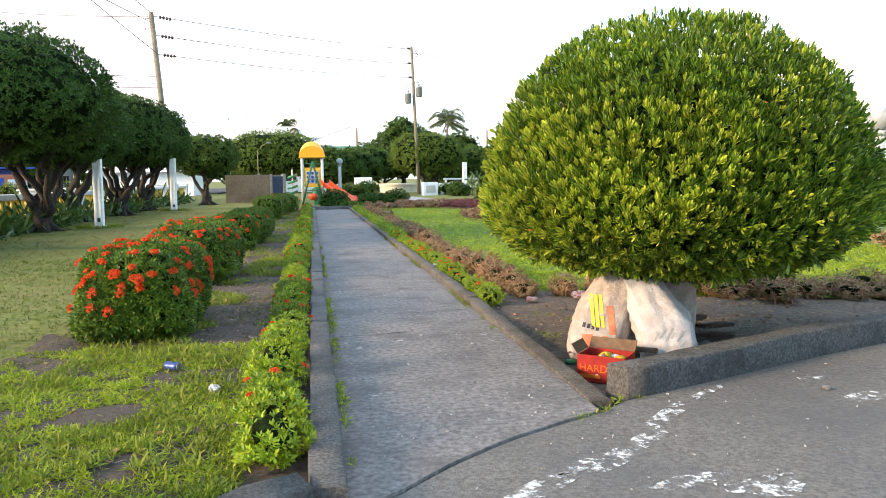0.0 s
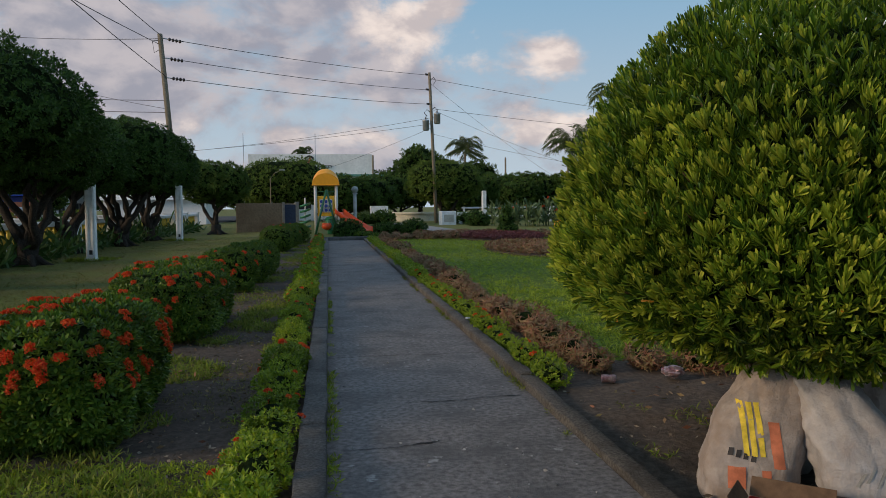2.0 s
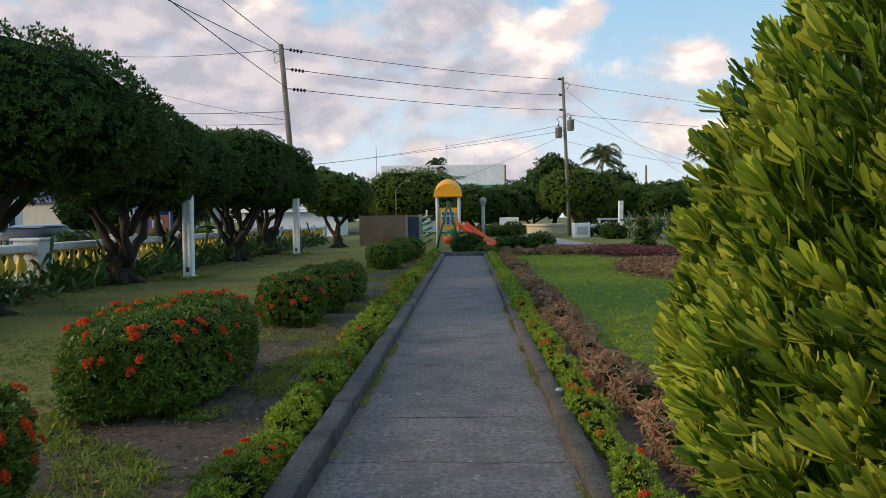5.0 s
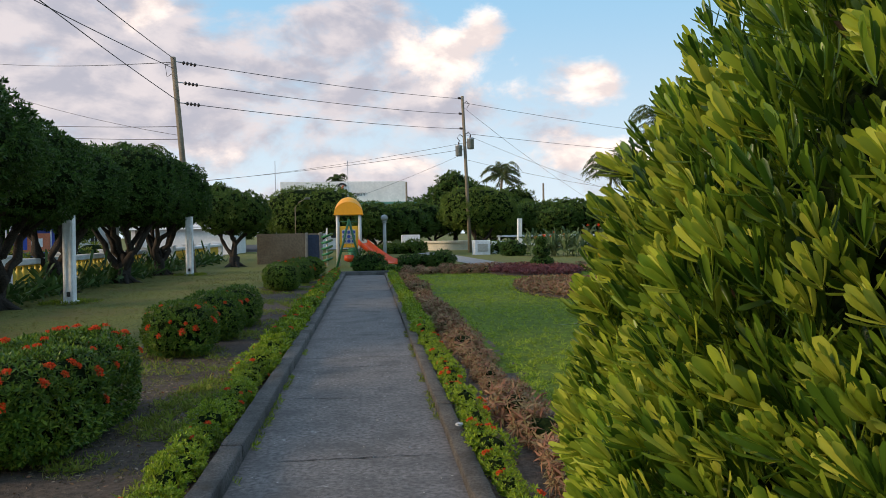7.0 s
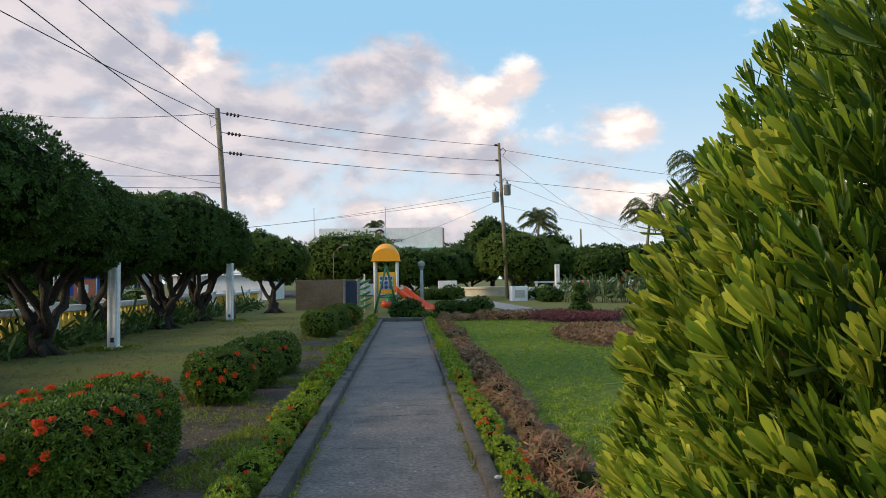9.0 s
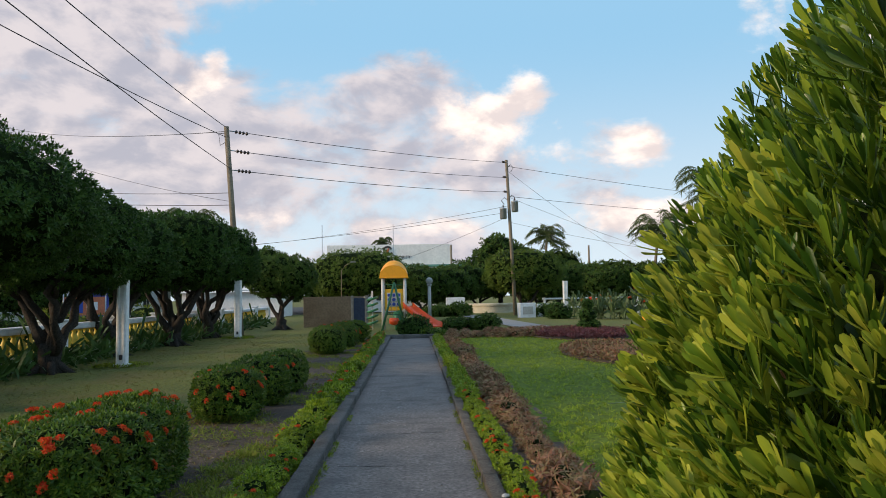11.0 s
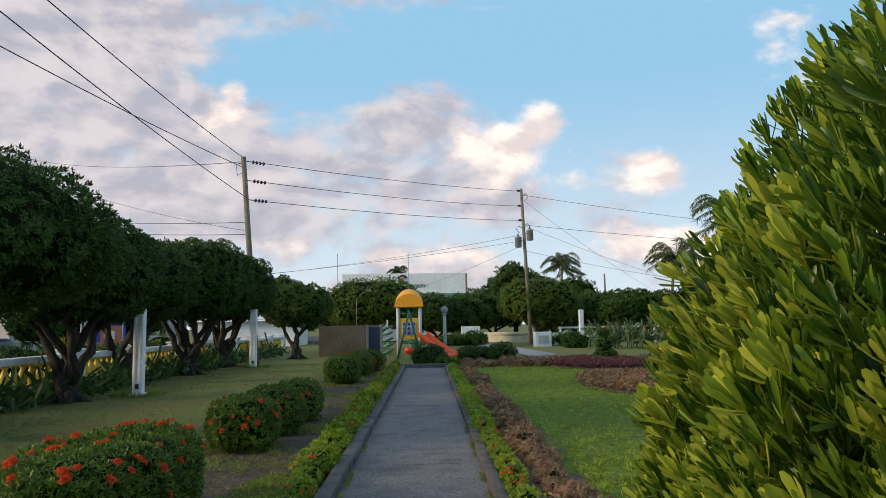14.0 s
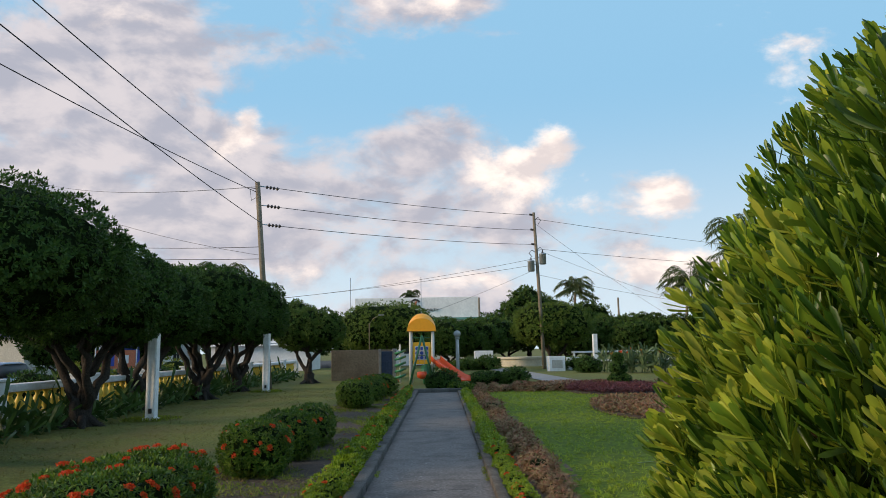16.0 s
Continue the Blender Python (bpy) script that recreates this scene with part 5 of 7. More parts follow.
def crumpled(name, label, x, y, z, size, mat_, seed, category="litter", flat=0.7):
    bm = bmesh.new()
    bmesh.ops.create_icosphere(bm, subdivisions=3, radius=size)
    for v in bm.verts:
        n_ = v.co.normalized()
        v.co = Vector((v.co.x * 1.25, v.co.y, v.co.z * flat)) * (1 + 0.42 * noise.noise(n_ * 2.6 + Vector((seed, 0, 0))) + 0.18 * noise.noise(n_ * 7 + Vector((0, seed, 0))))
    ob = tagged(part(name, bm, mat_), label, category)
    ob.matrix_world = pose(x, y, z + size * flat * 0.75, 0, 0, seed * 50)
    return ob


def tin(name, label, x, y, mat_, turn):
    ob = thing(name, label, "can", at=pose(x, y, 0.035, 90, 0, turn))
    part("body", lathe([(0.028, -0.055), (0.032, -0.048), (0.033, -0.02), (0.030, 0.005), (0.033, 0.03), (0.032, 0.048), (0.027, 0.055)], 18), mat_, ob)
    part("rim", lathe([(0.028, 0.055), (0.028, 0.060), (0.024, 0.060)], 18), M_STEEL, ob)


tin("drink_can", "crushed red and silver drink can on bare soil", 1.42, 8.50, M_ALU, 70)
tin("drink_can", "small blue can lying on weedy soil", -1.86, 6.35, M_TIN_BLUE, 60)
crumpled("plastic_wrapper", "crumpled pale plastic wrapper among dry plants", 1.96, 8.52, 0.03, 0.065, M_ALU, 3)
crumpled("plastic_wrapper", "small crumpled pale plastic wrapper", -1.50, 5.75, 0.0, 0.035, M_PAPER, 6)
crumpled("plastic_wrapper", "dark grey plastic bag lump beside the sacks", 2.14, 6.2, -0.1, 0.10, M_STONE, 8)
crumpled("stone", "small pale stone on the plaza", 2.28, 4.98, -0.012, 0.022, M_STONE, 2, "stone")
crumpled("stone", "small pale chip lying on the kerb", 0.83, 11.3, 0.11, 0.028, M_PAPER, 5, "stone", 0.4)
tagged(part("bottle_neck", tubed([(0.98, 6.12, -0.04), (1.05, 6.07, -0.03)], [0.025, 0.018], 12), M_GREEN_P), "green plastic bottle end beside a sack", "bottle")
for k, (x, y, z, turn, ln, wd) in enumerate(((2.42, 6.32, 0.015, 12, 0.85, 0.11), (2.55, 6.18, 0.05, 22, 0.75, 0.09), (2.38, 6.05, 0.015, 8, 0.6, 0.10), (2.35, 6.66, 0.03, -12, 0.42, 0.12), (2.45, 6.72, 0.09, 20, 0.36, 0.12), (2.30, 6.75, 0.15, 40, 0.24, 0.08), (1.28, 5.86, 0.16, -30, 0.4, 0.06))):
    x, y = x + 0.12, y + 0.1
    z += -soil_dip(x, y) + 0.005
    bm = boxed(-ln / 2, ln / 2, -wd / 2, wd / 2, 0, 0.028, bevel=0.004)
    ob = tagged(part("board", bm, M_WOOD), "old dark broken board lying under the bush", "board", "old boards")
    ob.matrix_world = pose(x, y, z, 0, 2, turn)


# ---- white posts and lamps ----
def white_post(x, y, h, w=0.24):
    ob = thing("white_post", "square white-painted concrete post with grooved faces", "post", "white posts", at=pose(x, y, 0, 0, 0.4, 3))
    bm = boxed(-w / 2, w / 2, -w / 2, w / 2, -0.1, h, bevel=0.015)
    part("shaft", bm, M_WHITE, ob)
    for sx in (-1, 1):
        part("rib", boxed(sx * w * 0.28 - 0.02, sx * w * 0.28 + 0.02, -w / 2 - 0.012, -w / 2 - 0.002, 0.05, h - 0.04, bevel=0.004), M_WHITE, ob)
    part("socket_box", boxed(-0.02, 0.05, -w / 2 - 0.05, -w / 2 - 0.002, 0.16, 0.28, bevel=0.006), M_DARK, ob, "dark electric box")
    part("foot", boxed(-w / 2 - 0.05, w / 2 + 0.05, -w / 2 - 0.05, w / 2 + 0.05, -0.1, 0.05, bevel=0.01), M_WHITE, ob)
    r = np.random.default_rng(int(y))
    a = r.uniform(0, 6.283, 160)
    q = r.uniform(0.2, 0.75, 160)
    p = np.stack([q * np.cos(a), q * np.sin(a), np.zeros(160)], 1)
    tuftm = tagged(part("grass_tuft", scatter("grass_tuft", p, np.array([0, 0, 1.0]) + r.normal(size=p.shape) * 0.3, [tuft_shape(r, 6, 0.11, 0.014, 10, 60, 0.5)], r), L_GRASS), "longer green grass round the foot of a post", "grass", kind="stuff")
    tuftm.matrix_world = pose(x, y, -0.01)


white_post(-7.17, 24.9, 2.32)
white_post(-7.16, 37.3, 2.4, 0.26)
white_post(10.83, 58.3, 2.5, 0.3)


def globe_lamp(x, y, h):
    ob = thing("garden_lamp", "white garden lamp post with a milky globe", "lamp", "garden lamps", at=pose(x, y, 0))
    part("post", tubed([(0, 0, -0.1), (0, 0, h)], [0.13, 0.12], 12), M_WHITE, ob)
    part("collar", lathe([(0.16, h), (0.2, h + 0.03), (0.2, h + 0.07), (0.13, h + 0.1)], 14), M_WHITE, ob)
    part("globe", lathe([(0.10, h + 0.1), (0.22, h + 0.2), (0.27, h + 0.35), (0.22, h + 0.5), (0.1, h + 0.58), (0.02, h + 0.6)], 16), M_GLOBE, ob, "milky glass globe")


globe_lamp(1.3, 60.0, 2.35)
globe_lamp(11.0, 15.1, 2.1)

ob = thing("street_lamp", "thin grey street lamp with a short arm", "lamp", at=pose(-4.45, 54, 0))
part("pole", tubed([(0, 0, -0.1), (0, 0, 3.3), (0.25, 0, 3.65), (0.65, 0, 3.85)], [0.035, 0.03, 0.025, 0.02], 8), M_CONC, ob)
part("lamp_head", boxed(0.6, 0.95, -0.09, 0.09, 3.82, 3.93, bevel=0.03), M_GLOBE, ob)


# ---- shed ----
shed = thing("concrete_shed", "low concrete block enclosure with a blue-grey metal door", "shed", at=pose(-6.0, 48.0, 0, 0, 0, 6))
part("wall", boxed(0, 2.62, 0, 0.15, -0.1, 1.66, bevel=0.02), M_CONC, shed)
part("side_wall", boxed(0, 0.15, 0.15, 2.6, -0.1, 1.66, bevel=0.02), M_CONC, shed)
part("side_wall", boxed(3.45, 3.6, 0.15, 2.6, -0.1, 1.66, bevel=0.02), M_CONC_LIGHT, shed)
part("back_wall", boxed(0.15, 3.45, 2.45, 2.6, -0.1, 1.66, bevel=0.02), M_CONC, shed)
part("pillar", boxed(2.63, 2.78, -0.03, 0.2, -0.1, 1.70, bevel=0.02), M_CONC_LIGHT, shed)
part("pillar", boxed(3.42, 3.6, -0.03, 0.14, -0.1, 1.70, bevel=0.02), M_CONC_LIGHT, shed)
door = part("door", boxed(2.79, 3.41, 0.02, 0.07, 0.02, 1.56, bevel=0.01), M_BLUE_DOOR, shed, "blue-grey metal door")
for z in (0.35, 0.95):
    part("door_rail", boxed(2.82, 3.38, -0.005, 0.018, z, z + 0.05, bevel=0.004), M_BLUE_DOOR, door)
part("roof_slab", boxed(0.16, 3.44, 0.16, 2.44, 1.48, 1.58), M_CONC_LIGHT, shed)


# ---- playground ----
def play_tower(at, roof_mat, slide_mat, group):
    ob = thing("play_tower", "playground tower with domed plastic roof, yellow panels and slide", "play tower", group, at=at)
    hw = 0.54
    for sx in (-1, 1):
        for sy in (-1, 1):
            part("post", tubed([(sx * hw, sy * hw, -0.1), (sx * hw, sy * hw, 2.62)], 0.075, 12), M_GREY_PIPE, ob)
    part("deck", boxed(-hw, hw, -hw, hw, 1.0, 1.08, bevel=0.01), M_GREEN_P, ob)
    bm = bmesh.new()
    n_, rows_ = 16, []
    for i in range(9):
        v = -1 + 2 * i / 8
        rr = []
        for j in range(n_ + 1):
            a = math.pi * j / n_
            k = (1 - 0.32 * v * v)
            rr.append(bm.verts.new((0.70 * math.cos(a), 0.70 * v, 2.56 + 0.86 * k * math.sin(a) ** 0.95)))
        rows_.append(rr)
    for a, b in zip(rows_, rows_[1:]):
        for j in range(n_):
            bm.faces.new((a[j], a[j + 1], b[j + 1], b[j])).smooth = True
    for rr in (rows_[0], rows_[-1]):
        bm.faces.new(rr)
    part("roof", bm, roof_mat, ob, "domed yellow-orange plastic roof")
    part("roof_rim", boxed(-0.72, 0.72, -0.72, 0.72, 2.52, 2.57, bevel=0.015), roof_mat, ob)
    panel = part("front_panel", boxed(-0.46, 0.46, -hw - 0.03, -hw + 0.03, 0.86, 1.86, bevel=0.02), M_PANEL_Y, ob, "yellow plastic panel")
    part("panel_window", boxed(-0.34, 0.34, -hw - 0.045, -hw - 0.032, 0.98, 1.74, bevel=0.006), M_GREY_PIPE, panel)
    for i in range(3):
        for j in range(3):
            part("game_block", boxed(-0.31 + 0.22 * i, -0.13 + 0.22 * i, -hw - 0.075, -hw - 0.047, 1.02 + 0.24 * j, 1.21 + 0.24 * j, bevel=0.012), M_PRINT_R if i == 1 else M_BLUE_DOOR, panel, "faded red game block" if i == 1 else "dark blue game block")
    for sx in (-1, 1):
        part("side_panel", boxed(sx * w - (t if sx > 0 else 0), sx * w + (t if sx < 0 else 0), -d + t, d - t, 0, h - 0.002, bevel=0.002), M_BOX_RED, ob)
    part("base_panel", boxed(-w + t, w - t, -d + t, d - t, 0.0, t), M_CARD, ob)
    flap = boxed(-w, w, 0, 0.09, 0, 0.005, bevel=0.002)
    f = part("flap", flap, M_CARD, ob, "brown inner flap")
    f.matrix_basis = pose(0, d, h, 50, 0, 0)
    flap = boxed(-0.005, 0, -d + 0.01, d - 0.01, 0, 0.08, bevel=0.002)
    f = part("flap", flap, M_CARD, ob, "brown inner flap")
    f.matrix_basis = pose(-w, 0, h, 0, -35, 0)
    part("paper_label", boxed(0.07, 0.155, -d - 0.003, -d - 0.0005, 0.09, 0.15), M_PAPER, ob, "white paper label")
    for k in range(3):
        part("print_bar", boxed(0.08, 0.14, -d - 0.0045, -d - 0.0032, 0.10 + 0.015 * k, 0.106 + 0.015 * k), M_PRINT_K, ob)
    cu = bpy.data.curves.new("print_word", "FONT")
    cu.body, cu.size, cu.extrude = "HARD", 0.075, 0.0008
    cu.materials.append(M_PRINT_O)
    word = new("print_word", cu)
    word.parent = ob
    word.matrix_basis = pose(-w + 0.015, -d - 0.002, 0.075, 90, 0, 0)
    part("print_bar", boxed(-w + 0.02, 0.0, -d - 0.003, -d - 0.0005, 0.03, 0.055), M_PRINT_O, ob)
    r = np.random.default_rng(4)
    for k in range(7):
        bm = bmesh.new()
        bmesh.ops.create_icosphere(bm, subdivisions=2, radius=0.035)
        for v in bm.verts:
            v.co = Vector((v.co.x * 1.3, v.co.y, v.co.z * 0.7)) * (1 + 0.35 * noise.noise(v.co * 30 + Vector((k, 0, 0))))
        p = part("scrap", bm, (M_PRINT_Y, M_PAPER, M_CARD)[k % 3], ob)
        p.matrix_basis = pose(r.uniform(-0.11, 0.11), r.uniform(-0.07, 0.07), 0.13 + 0.03 * r.random(), r.uniform(0, 90), 0, r.uniform(0, 360))


carton()


def crumpled(name, label, x, y, z, size, mat_, seed, category="litter", flat=0.7):
    bm = bmesh.new()
    bmesh.ops.create_icosphere(bm, subdivisions=3, radius=size)
    for v in bm.verts:
        n_ = v.co.normalized()
        v.co = Vector((v.co.x * 1.25, v.co.y, v.co.z * flat)) * (1 + 0.42 * noise.noise(n_ * 2.6 + Vector((seed, 0, 0))) + 0.18 * noise.noise(n_ * 7 + Vector((0, seed, 0))))
    ob = tagged(part(name, bm, mat_), label, category)
    ob.matrix_world = pose(x, y, z + size * flat * 0.75, 0, 0, seed * 50)
    return ob


def tin(name, label, x, y, mat_, turn):
    ob = thing(name, label, "can", at=pose(x, y, 0.035, 90, 0, turn))
    part("body", lathe([(0.028, -0.055), (0.032, -0.048), (0.033, -0.02), (0.030, 0.005), (0.033, 0.03), (0.032, 0.048), (0.027, 0.055)], 18), mat_, ob)
    part("rim", lathe([(0.028, 0.055), (0.028, 0.060), (0.024, 0.060)], 18), M_STEEL, ob)


tin("drink_can", "crushed red and silver drink can on bare soil", 1.42, 8.50, M_ALU, 70)
tin("drink_can", "small blue can lying on weedy soil", -1.86, 6.35, M_TIN_BLUE, 60)
crumpled("plastic_wrapper", "crumpled pale plastic wrapper among dry plants", 1.96, 8.52, 0.03, 0.065, M_ALU, 3)
crumpled("plastic_wrapper", "small crumpled pale plastic wrapper", -1.50, 5.75, 0.0, 0.035, M_PAPER, 6)
crumpled("plastic_wrapper", "dark grey plastic bag lump beside the sacks", 2.14, 6.2, -0.1, 0.10, M_STONE, 8)
crumpled("stone", "small pale stone on the plaza", 2.28, 4.98, -0.012, 0.022, M_STONE, 2, "stone")
crumpled("stone", "small pale chip lying on the kerb", 0.83, 11.3, 0.11, 0.028, M_PAPER, 5, "stone", 0.4)
tagged(part("bottle_neck", tubed([(0.98, 6.12, -0.04), (1.05, 6.07, -0.03)], [0.025, 0.018], 12), M_GREEN_P), "green plastic bottle end beside a sack", "bottle")
for k, (x, y, z, turn, ln, wd) in enumerate(((2.42, 6.32, 0.015, 12, 0.85, 0.11), (2.55, 6.18, 0.05, 22, 0.75, 0.09), (2.38, 6.05, 0.015, 8, 0.6, 0.10), (2.35, 6.66, 0.03, -12, 0.42, 0.12), (2.45, 6.72, 0.09, 20, 0.36, 0.12), (2.30, 6.75, 0.15, 40, 0.24, 0.08), (1.28, 5.86, 0.16, -30, 0.4, 0.06))):
    x, y = x + 0.12, y + 0.1
    z += -soil_dip(x, y) + 0.005
    bm = boxed(-ln / 2, ln / 2, -wd / 2, wd / 2, 0, 0.028, bevel=0.004)
    ob = tagged(part("board", bm, M_WOOD), "old dark broken board lying under the bush", "board", "old boards")
    ob.matrix_world = pose(x, y, z, 0, 2, turn)


# ---- white posts and lamps ----
def white_post(x, y, h, w=0.24):
    ob = thing("white_post", "square white-painted concrete post with grooved faces", "post", "white posts", at=pose(x, y, 0, 0, 0.4, 0))
    bm = boxed(-w / 2, w / 2, -w / 2, w / 2, -0.1, h, bevel=0.015)
    part("shaft", bm, M_WHITE, ob)
    for sx in (-1, 1):
        part("rib", boxed(sx * w * 0.28 - 0.02, sx * w * 0.28 + 0.02, -w / 2 - 0.012, -w / 2 - 0.002, 0.05, h - 0.04, bevel=0.004), M_WHITE, ob)
    part("socket_box", boxed(-0.02, 0.05, -w / 2 - 0.05, -w / 2 - 0.002, 0.16, 0.28, bevel=0.006), M_DARK, ob, "dark electric box")
    part("foot", boxed(-w / 2 - 0.05, w / 2 + 0.05, -w / 2 - 0.05, w / 2 + 0.05, -0.1, 0.05, bevel=0.01), M_WHITE, ob)
    r = np.random.default_rng(int(y))
    a = r.uniform(0, 6.283, 160)
    q = r.uniform(0.2, 0.75, 160)
    p = np.stack([q * np.cos(a), q * np.sin(a), np.zeros(160)], 1)
    tuftm = tagged(part("grass_tuft", scatter("grass_tuft", p, np.array([0, 0, 1.0]) + r.normal(size=p.shape) * 0.3, [tuft_shape(r, 6, 0.11, 0.014, 10, 60, 0.5)], r), L_GRASS), "longer green grass round the foot of a post", "grass", kind="stuff")
    tuftm.matrix_world = pose(x, y, -0.01)


white_post(-7.17, 24.9, 2.32)
white_post(-7.16, 37.3, 2.4, 0.26)
white_post(10.83, 58.3, 2.5, 0.3)


def globe_lamp(x, y, h):
    ob = thing("garden_lamp", "white garden lamp post with a milky globe", "lamp", "garden lamps", at=pose(x, y, 0))
    part("post", tubed([(0, 0, -0.1), (0, 0, h)], [0.13, 0.12], 12), M_WHITE, ob)
    part("collar", lathe([(0.16, h), (0.2, h + 0.03), (0.2, h + 0.07), (0.13, h + 0.1)], 14), M_WHITE, ob)
    part("globe", lathe([(0.10, h + 0.1), (0.22, h + 0.2), (0.27, h + 0.35), (0.22, h + 0.5), (0.1, h + 0.58), (0.02, h + 0.6)], 16), M_GLOBE, ob, "milky glass globe")


globe_lamp(1.3, 60.0, 2.35)
globe_lamp(11.0, 15.1, 2.1)

ob = thing("street_lamp", "thin grey street lamp with a short arm", "lamp", at=pose(-4.45, 54, 0))
part("pole", tubed([(0, 0, -0.1), (0, 0, 3.3), (0.25, 0, 3.65), (0.65, 0, 3.85)], [0.035, 0.03, 0.025, 0.02], 8), M_CONC, ob)
part("lamp_head", boxed(0.6, 0.95, -0.09, 0.09, 3.82, 3.93, bevel=0.03), M_GLOBE, ob)


# ---- shed ----
shed = thing("concrete_shed", "low concrete block enclosure with a blue-grey metal door", "shed", at=pose(-6.0, 48.0, 0, 0, 0, 6))
part("wall", boxed(0, 2.62, 0, 0.15, -0.1, 1.66, bevel=0.02), M_CONC, shed)
part("side_wall", boxed(0, 0.15, 0.15, 2.6, -0.1, 1.66, bevel=0.02), M_CONC, shed)
part("side_wall", boxed(3.45, 3.6, 0.15, 2.6, -0.1, 1.66, bevel=0.02), M_CONC_LIGHT, shed)
part("back_wall", boxed(0.15, 3.45, 2.45, 2.6, -0.1, 1.66, bevel=0.02), M_CONC, shed)
part("pillar", boxed(2.63, 2.78, -0.03, 0.2, -0.1, 1.70, bevel=0.02), M_CONC_LIGHT, shed)
part("pillar", boxed(3.42, 3.6, -0.03, 0.14, -0.1, 1.70, bevel=0.02), M_CONC_LIGHT, shed)
door = part("door", boxed(2.79, 3.41, 0.02, 0.07, 0.02, 1.56, bevel=0.01), M_BLUE_DOOR, shed, "blue-grey metal door")
for z in (0.35, 0.95):
    part("door_rail", boxed(2.82, 3.38, -0.005, 0.018, z, z + 0.05, bevel=0.004), M_BLUE_DOOR, door)
part("roof_slab", boxed(0.16, 3.44, 0.16, 2.44, 1.48, 1.58), M_CONC_LIGHT, shed)


# ---- playground ----
def play_tower(at, roof_mat, slide_mat, group):
    ob = thing("play_tower", "playground tower with domed plastic roof, yellow panels and slide", "play tower", group, at=at)
    hw = 0.54
    for sx in (-1, 1):
        for sy in (-1, 1):
            part("post", tubed([(sx * hw, sy * hw, -0.1), (sx * hw, sy * hw, 2.62)], 0.075, 12), M_GREY_PIPE, ob)
    part("deck", boxed(-hw, hw, -hw, hw, 1.0, 1.08, bevel=0.01), M_GREEN_P, ob)
    bm = bmesh.new()
    n_, rows_ = 16, []
    for i in range(9):
        v = -1 + 2 * i / 8
        rr = []
        for j in range(n_ + 1):
            a = math.pi * j / n_
            k = (1 - 0.32 * v * v)
            rr.append(bm.verts.new((0.70 * math.cos(a), 0.70 * v, 2.56 + 0.86 * k * math.sin(a) ** 0.95)))
        rows_.append(rr)
    for a, b in zip(rows_, rows_[1:]):
        for j in range(n_):
            bm.faces.new((a[j], a[j + 1], b[j + 1], b[j])).smooth = True
    for rr in (rows_[0], rows_[-1]):
        bm.faces.new(rr)
    part("roof", bm, roof_mat, ob, "domed yellow-orange plastic roof")
    part("roof_rim", boxed(-0.72, 0.72, -0.72, 0.72, 2.52, 2.57, bevel=0.015), roof_mat, ob)
    panel = part("front_panel", boxed(-0.44, 0.44, -hw - 0.03, -hw + 0.03, 0.92, 1.98, bevel=0.02), M_PANEL_Y, ob, "yellow plastic panel")
    part("panel_window", boxed(-0.33, 0.33, -hw - 0.045, -hw - 0.032, 1.12, 1.80, bevel=0.006), M_GREY_PIPE, panel)
    for i in range(3):
        for j in range(3):
            d = part("game_disc", lathe([(0.085, -0.012), (0.085, 0.012)], 14), M_BLUE, panel, "blue game disc")
            d.matrix_basis = pose(-0.23 + 0.23 * i, -hw - 0.06, 1.24 + 0.22 * j, 90, 0, 0)
    for sx in (-1, 1):
        part("side_panel", boxed(sx * hw - 0.03, sx * hw + 0.03, -0.5, 0.5, 1.1, 1.9, bevel=0.02), M_PANEL_Y, ob, "yellow plastic panel")
    part("rail", tubed([(-hw, -hw, 2.2), (hw, -hw, 2.2)], 0.025, 8), M_GREEN, ob)
    chute = bmesh.new()
    rows_ = []
    for i in range(15):
        s = i / 14
        y = -0.55 - 2.5 * s
        x = hw + 0.15 + 1.35 * s
        z = 1.12 - 0.98 * (s ** 0.85 if s < 0.86 else 0.86 ** 0.85 + (s - 0.86) * 0.35)
        c = Vector((x, y, z))
        side = Vector((0.88, 0.47, 0)).normalized()
        rows_.append([chute.verts.new(c + side * u + Vector((0, 0, h))) for u, h in ((-0.27, 0.2), (-0.25, 0.21), (-0.22, 0.03), (0.0, 0.0), (0.22, 0.03), (0.25, 0.21), (0.27, 0.2), (0.27, -0.04), (-0.27, -0.04))])
    for a, b in zip(rows_, rows_[1:]):
        for j in range(9):
            chute.faces.new((a[j], a[(j + 1) % 9], b[(j + 1) % 9], b[j])).smooth = True
    chute.faces.new(list(reversed(rows_[0])))
    chute.faces.new(rows_[-1])
    bmesh.ops.recalc_face_normals(chute, faces=chute.faces)
    part("slide", chute, slide_mat, ob, "bright plastic slide")
    return ob


tower = play_tower(pose(-0.81, 43.3, 0), M_ROOF_Y, M_RED, "playground")
tube_part = tubed([(0.16, -0.50, 0.82), (0.24, -0.62, 0.55), (0.30, -0.70, 0.25), (0.32, -0.75, -0.05)], [0.24, 0.26, 0.27, 0.27], 14)
part("tunnel", tube_part, M_GREEN_P, tower, "dark green plastic tunnel")
for k in range(5):
    part("spiral_rung", tubed([(-1.35, 0.2, 0.25 + 0.3 * k), (-1.05, 0.0, 0.32 + 0.3 * k), (-0.85, 0.25, 0.4 + 0.3 * k)], 0.06, 8), M_GREEN_P, tower)
part("spiral_pole", tubed([(-1.1, 0.2, -0.1), (-1.1, 0.2, 1.9)], 0.04, 8), M_GREY_PIPE, tower)

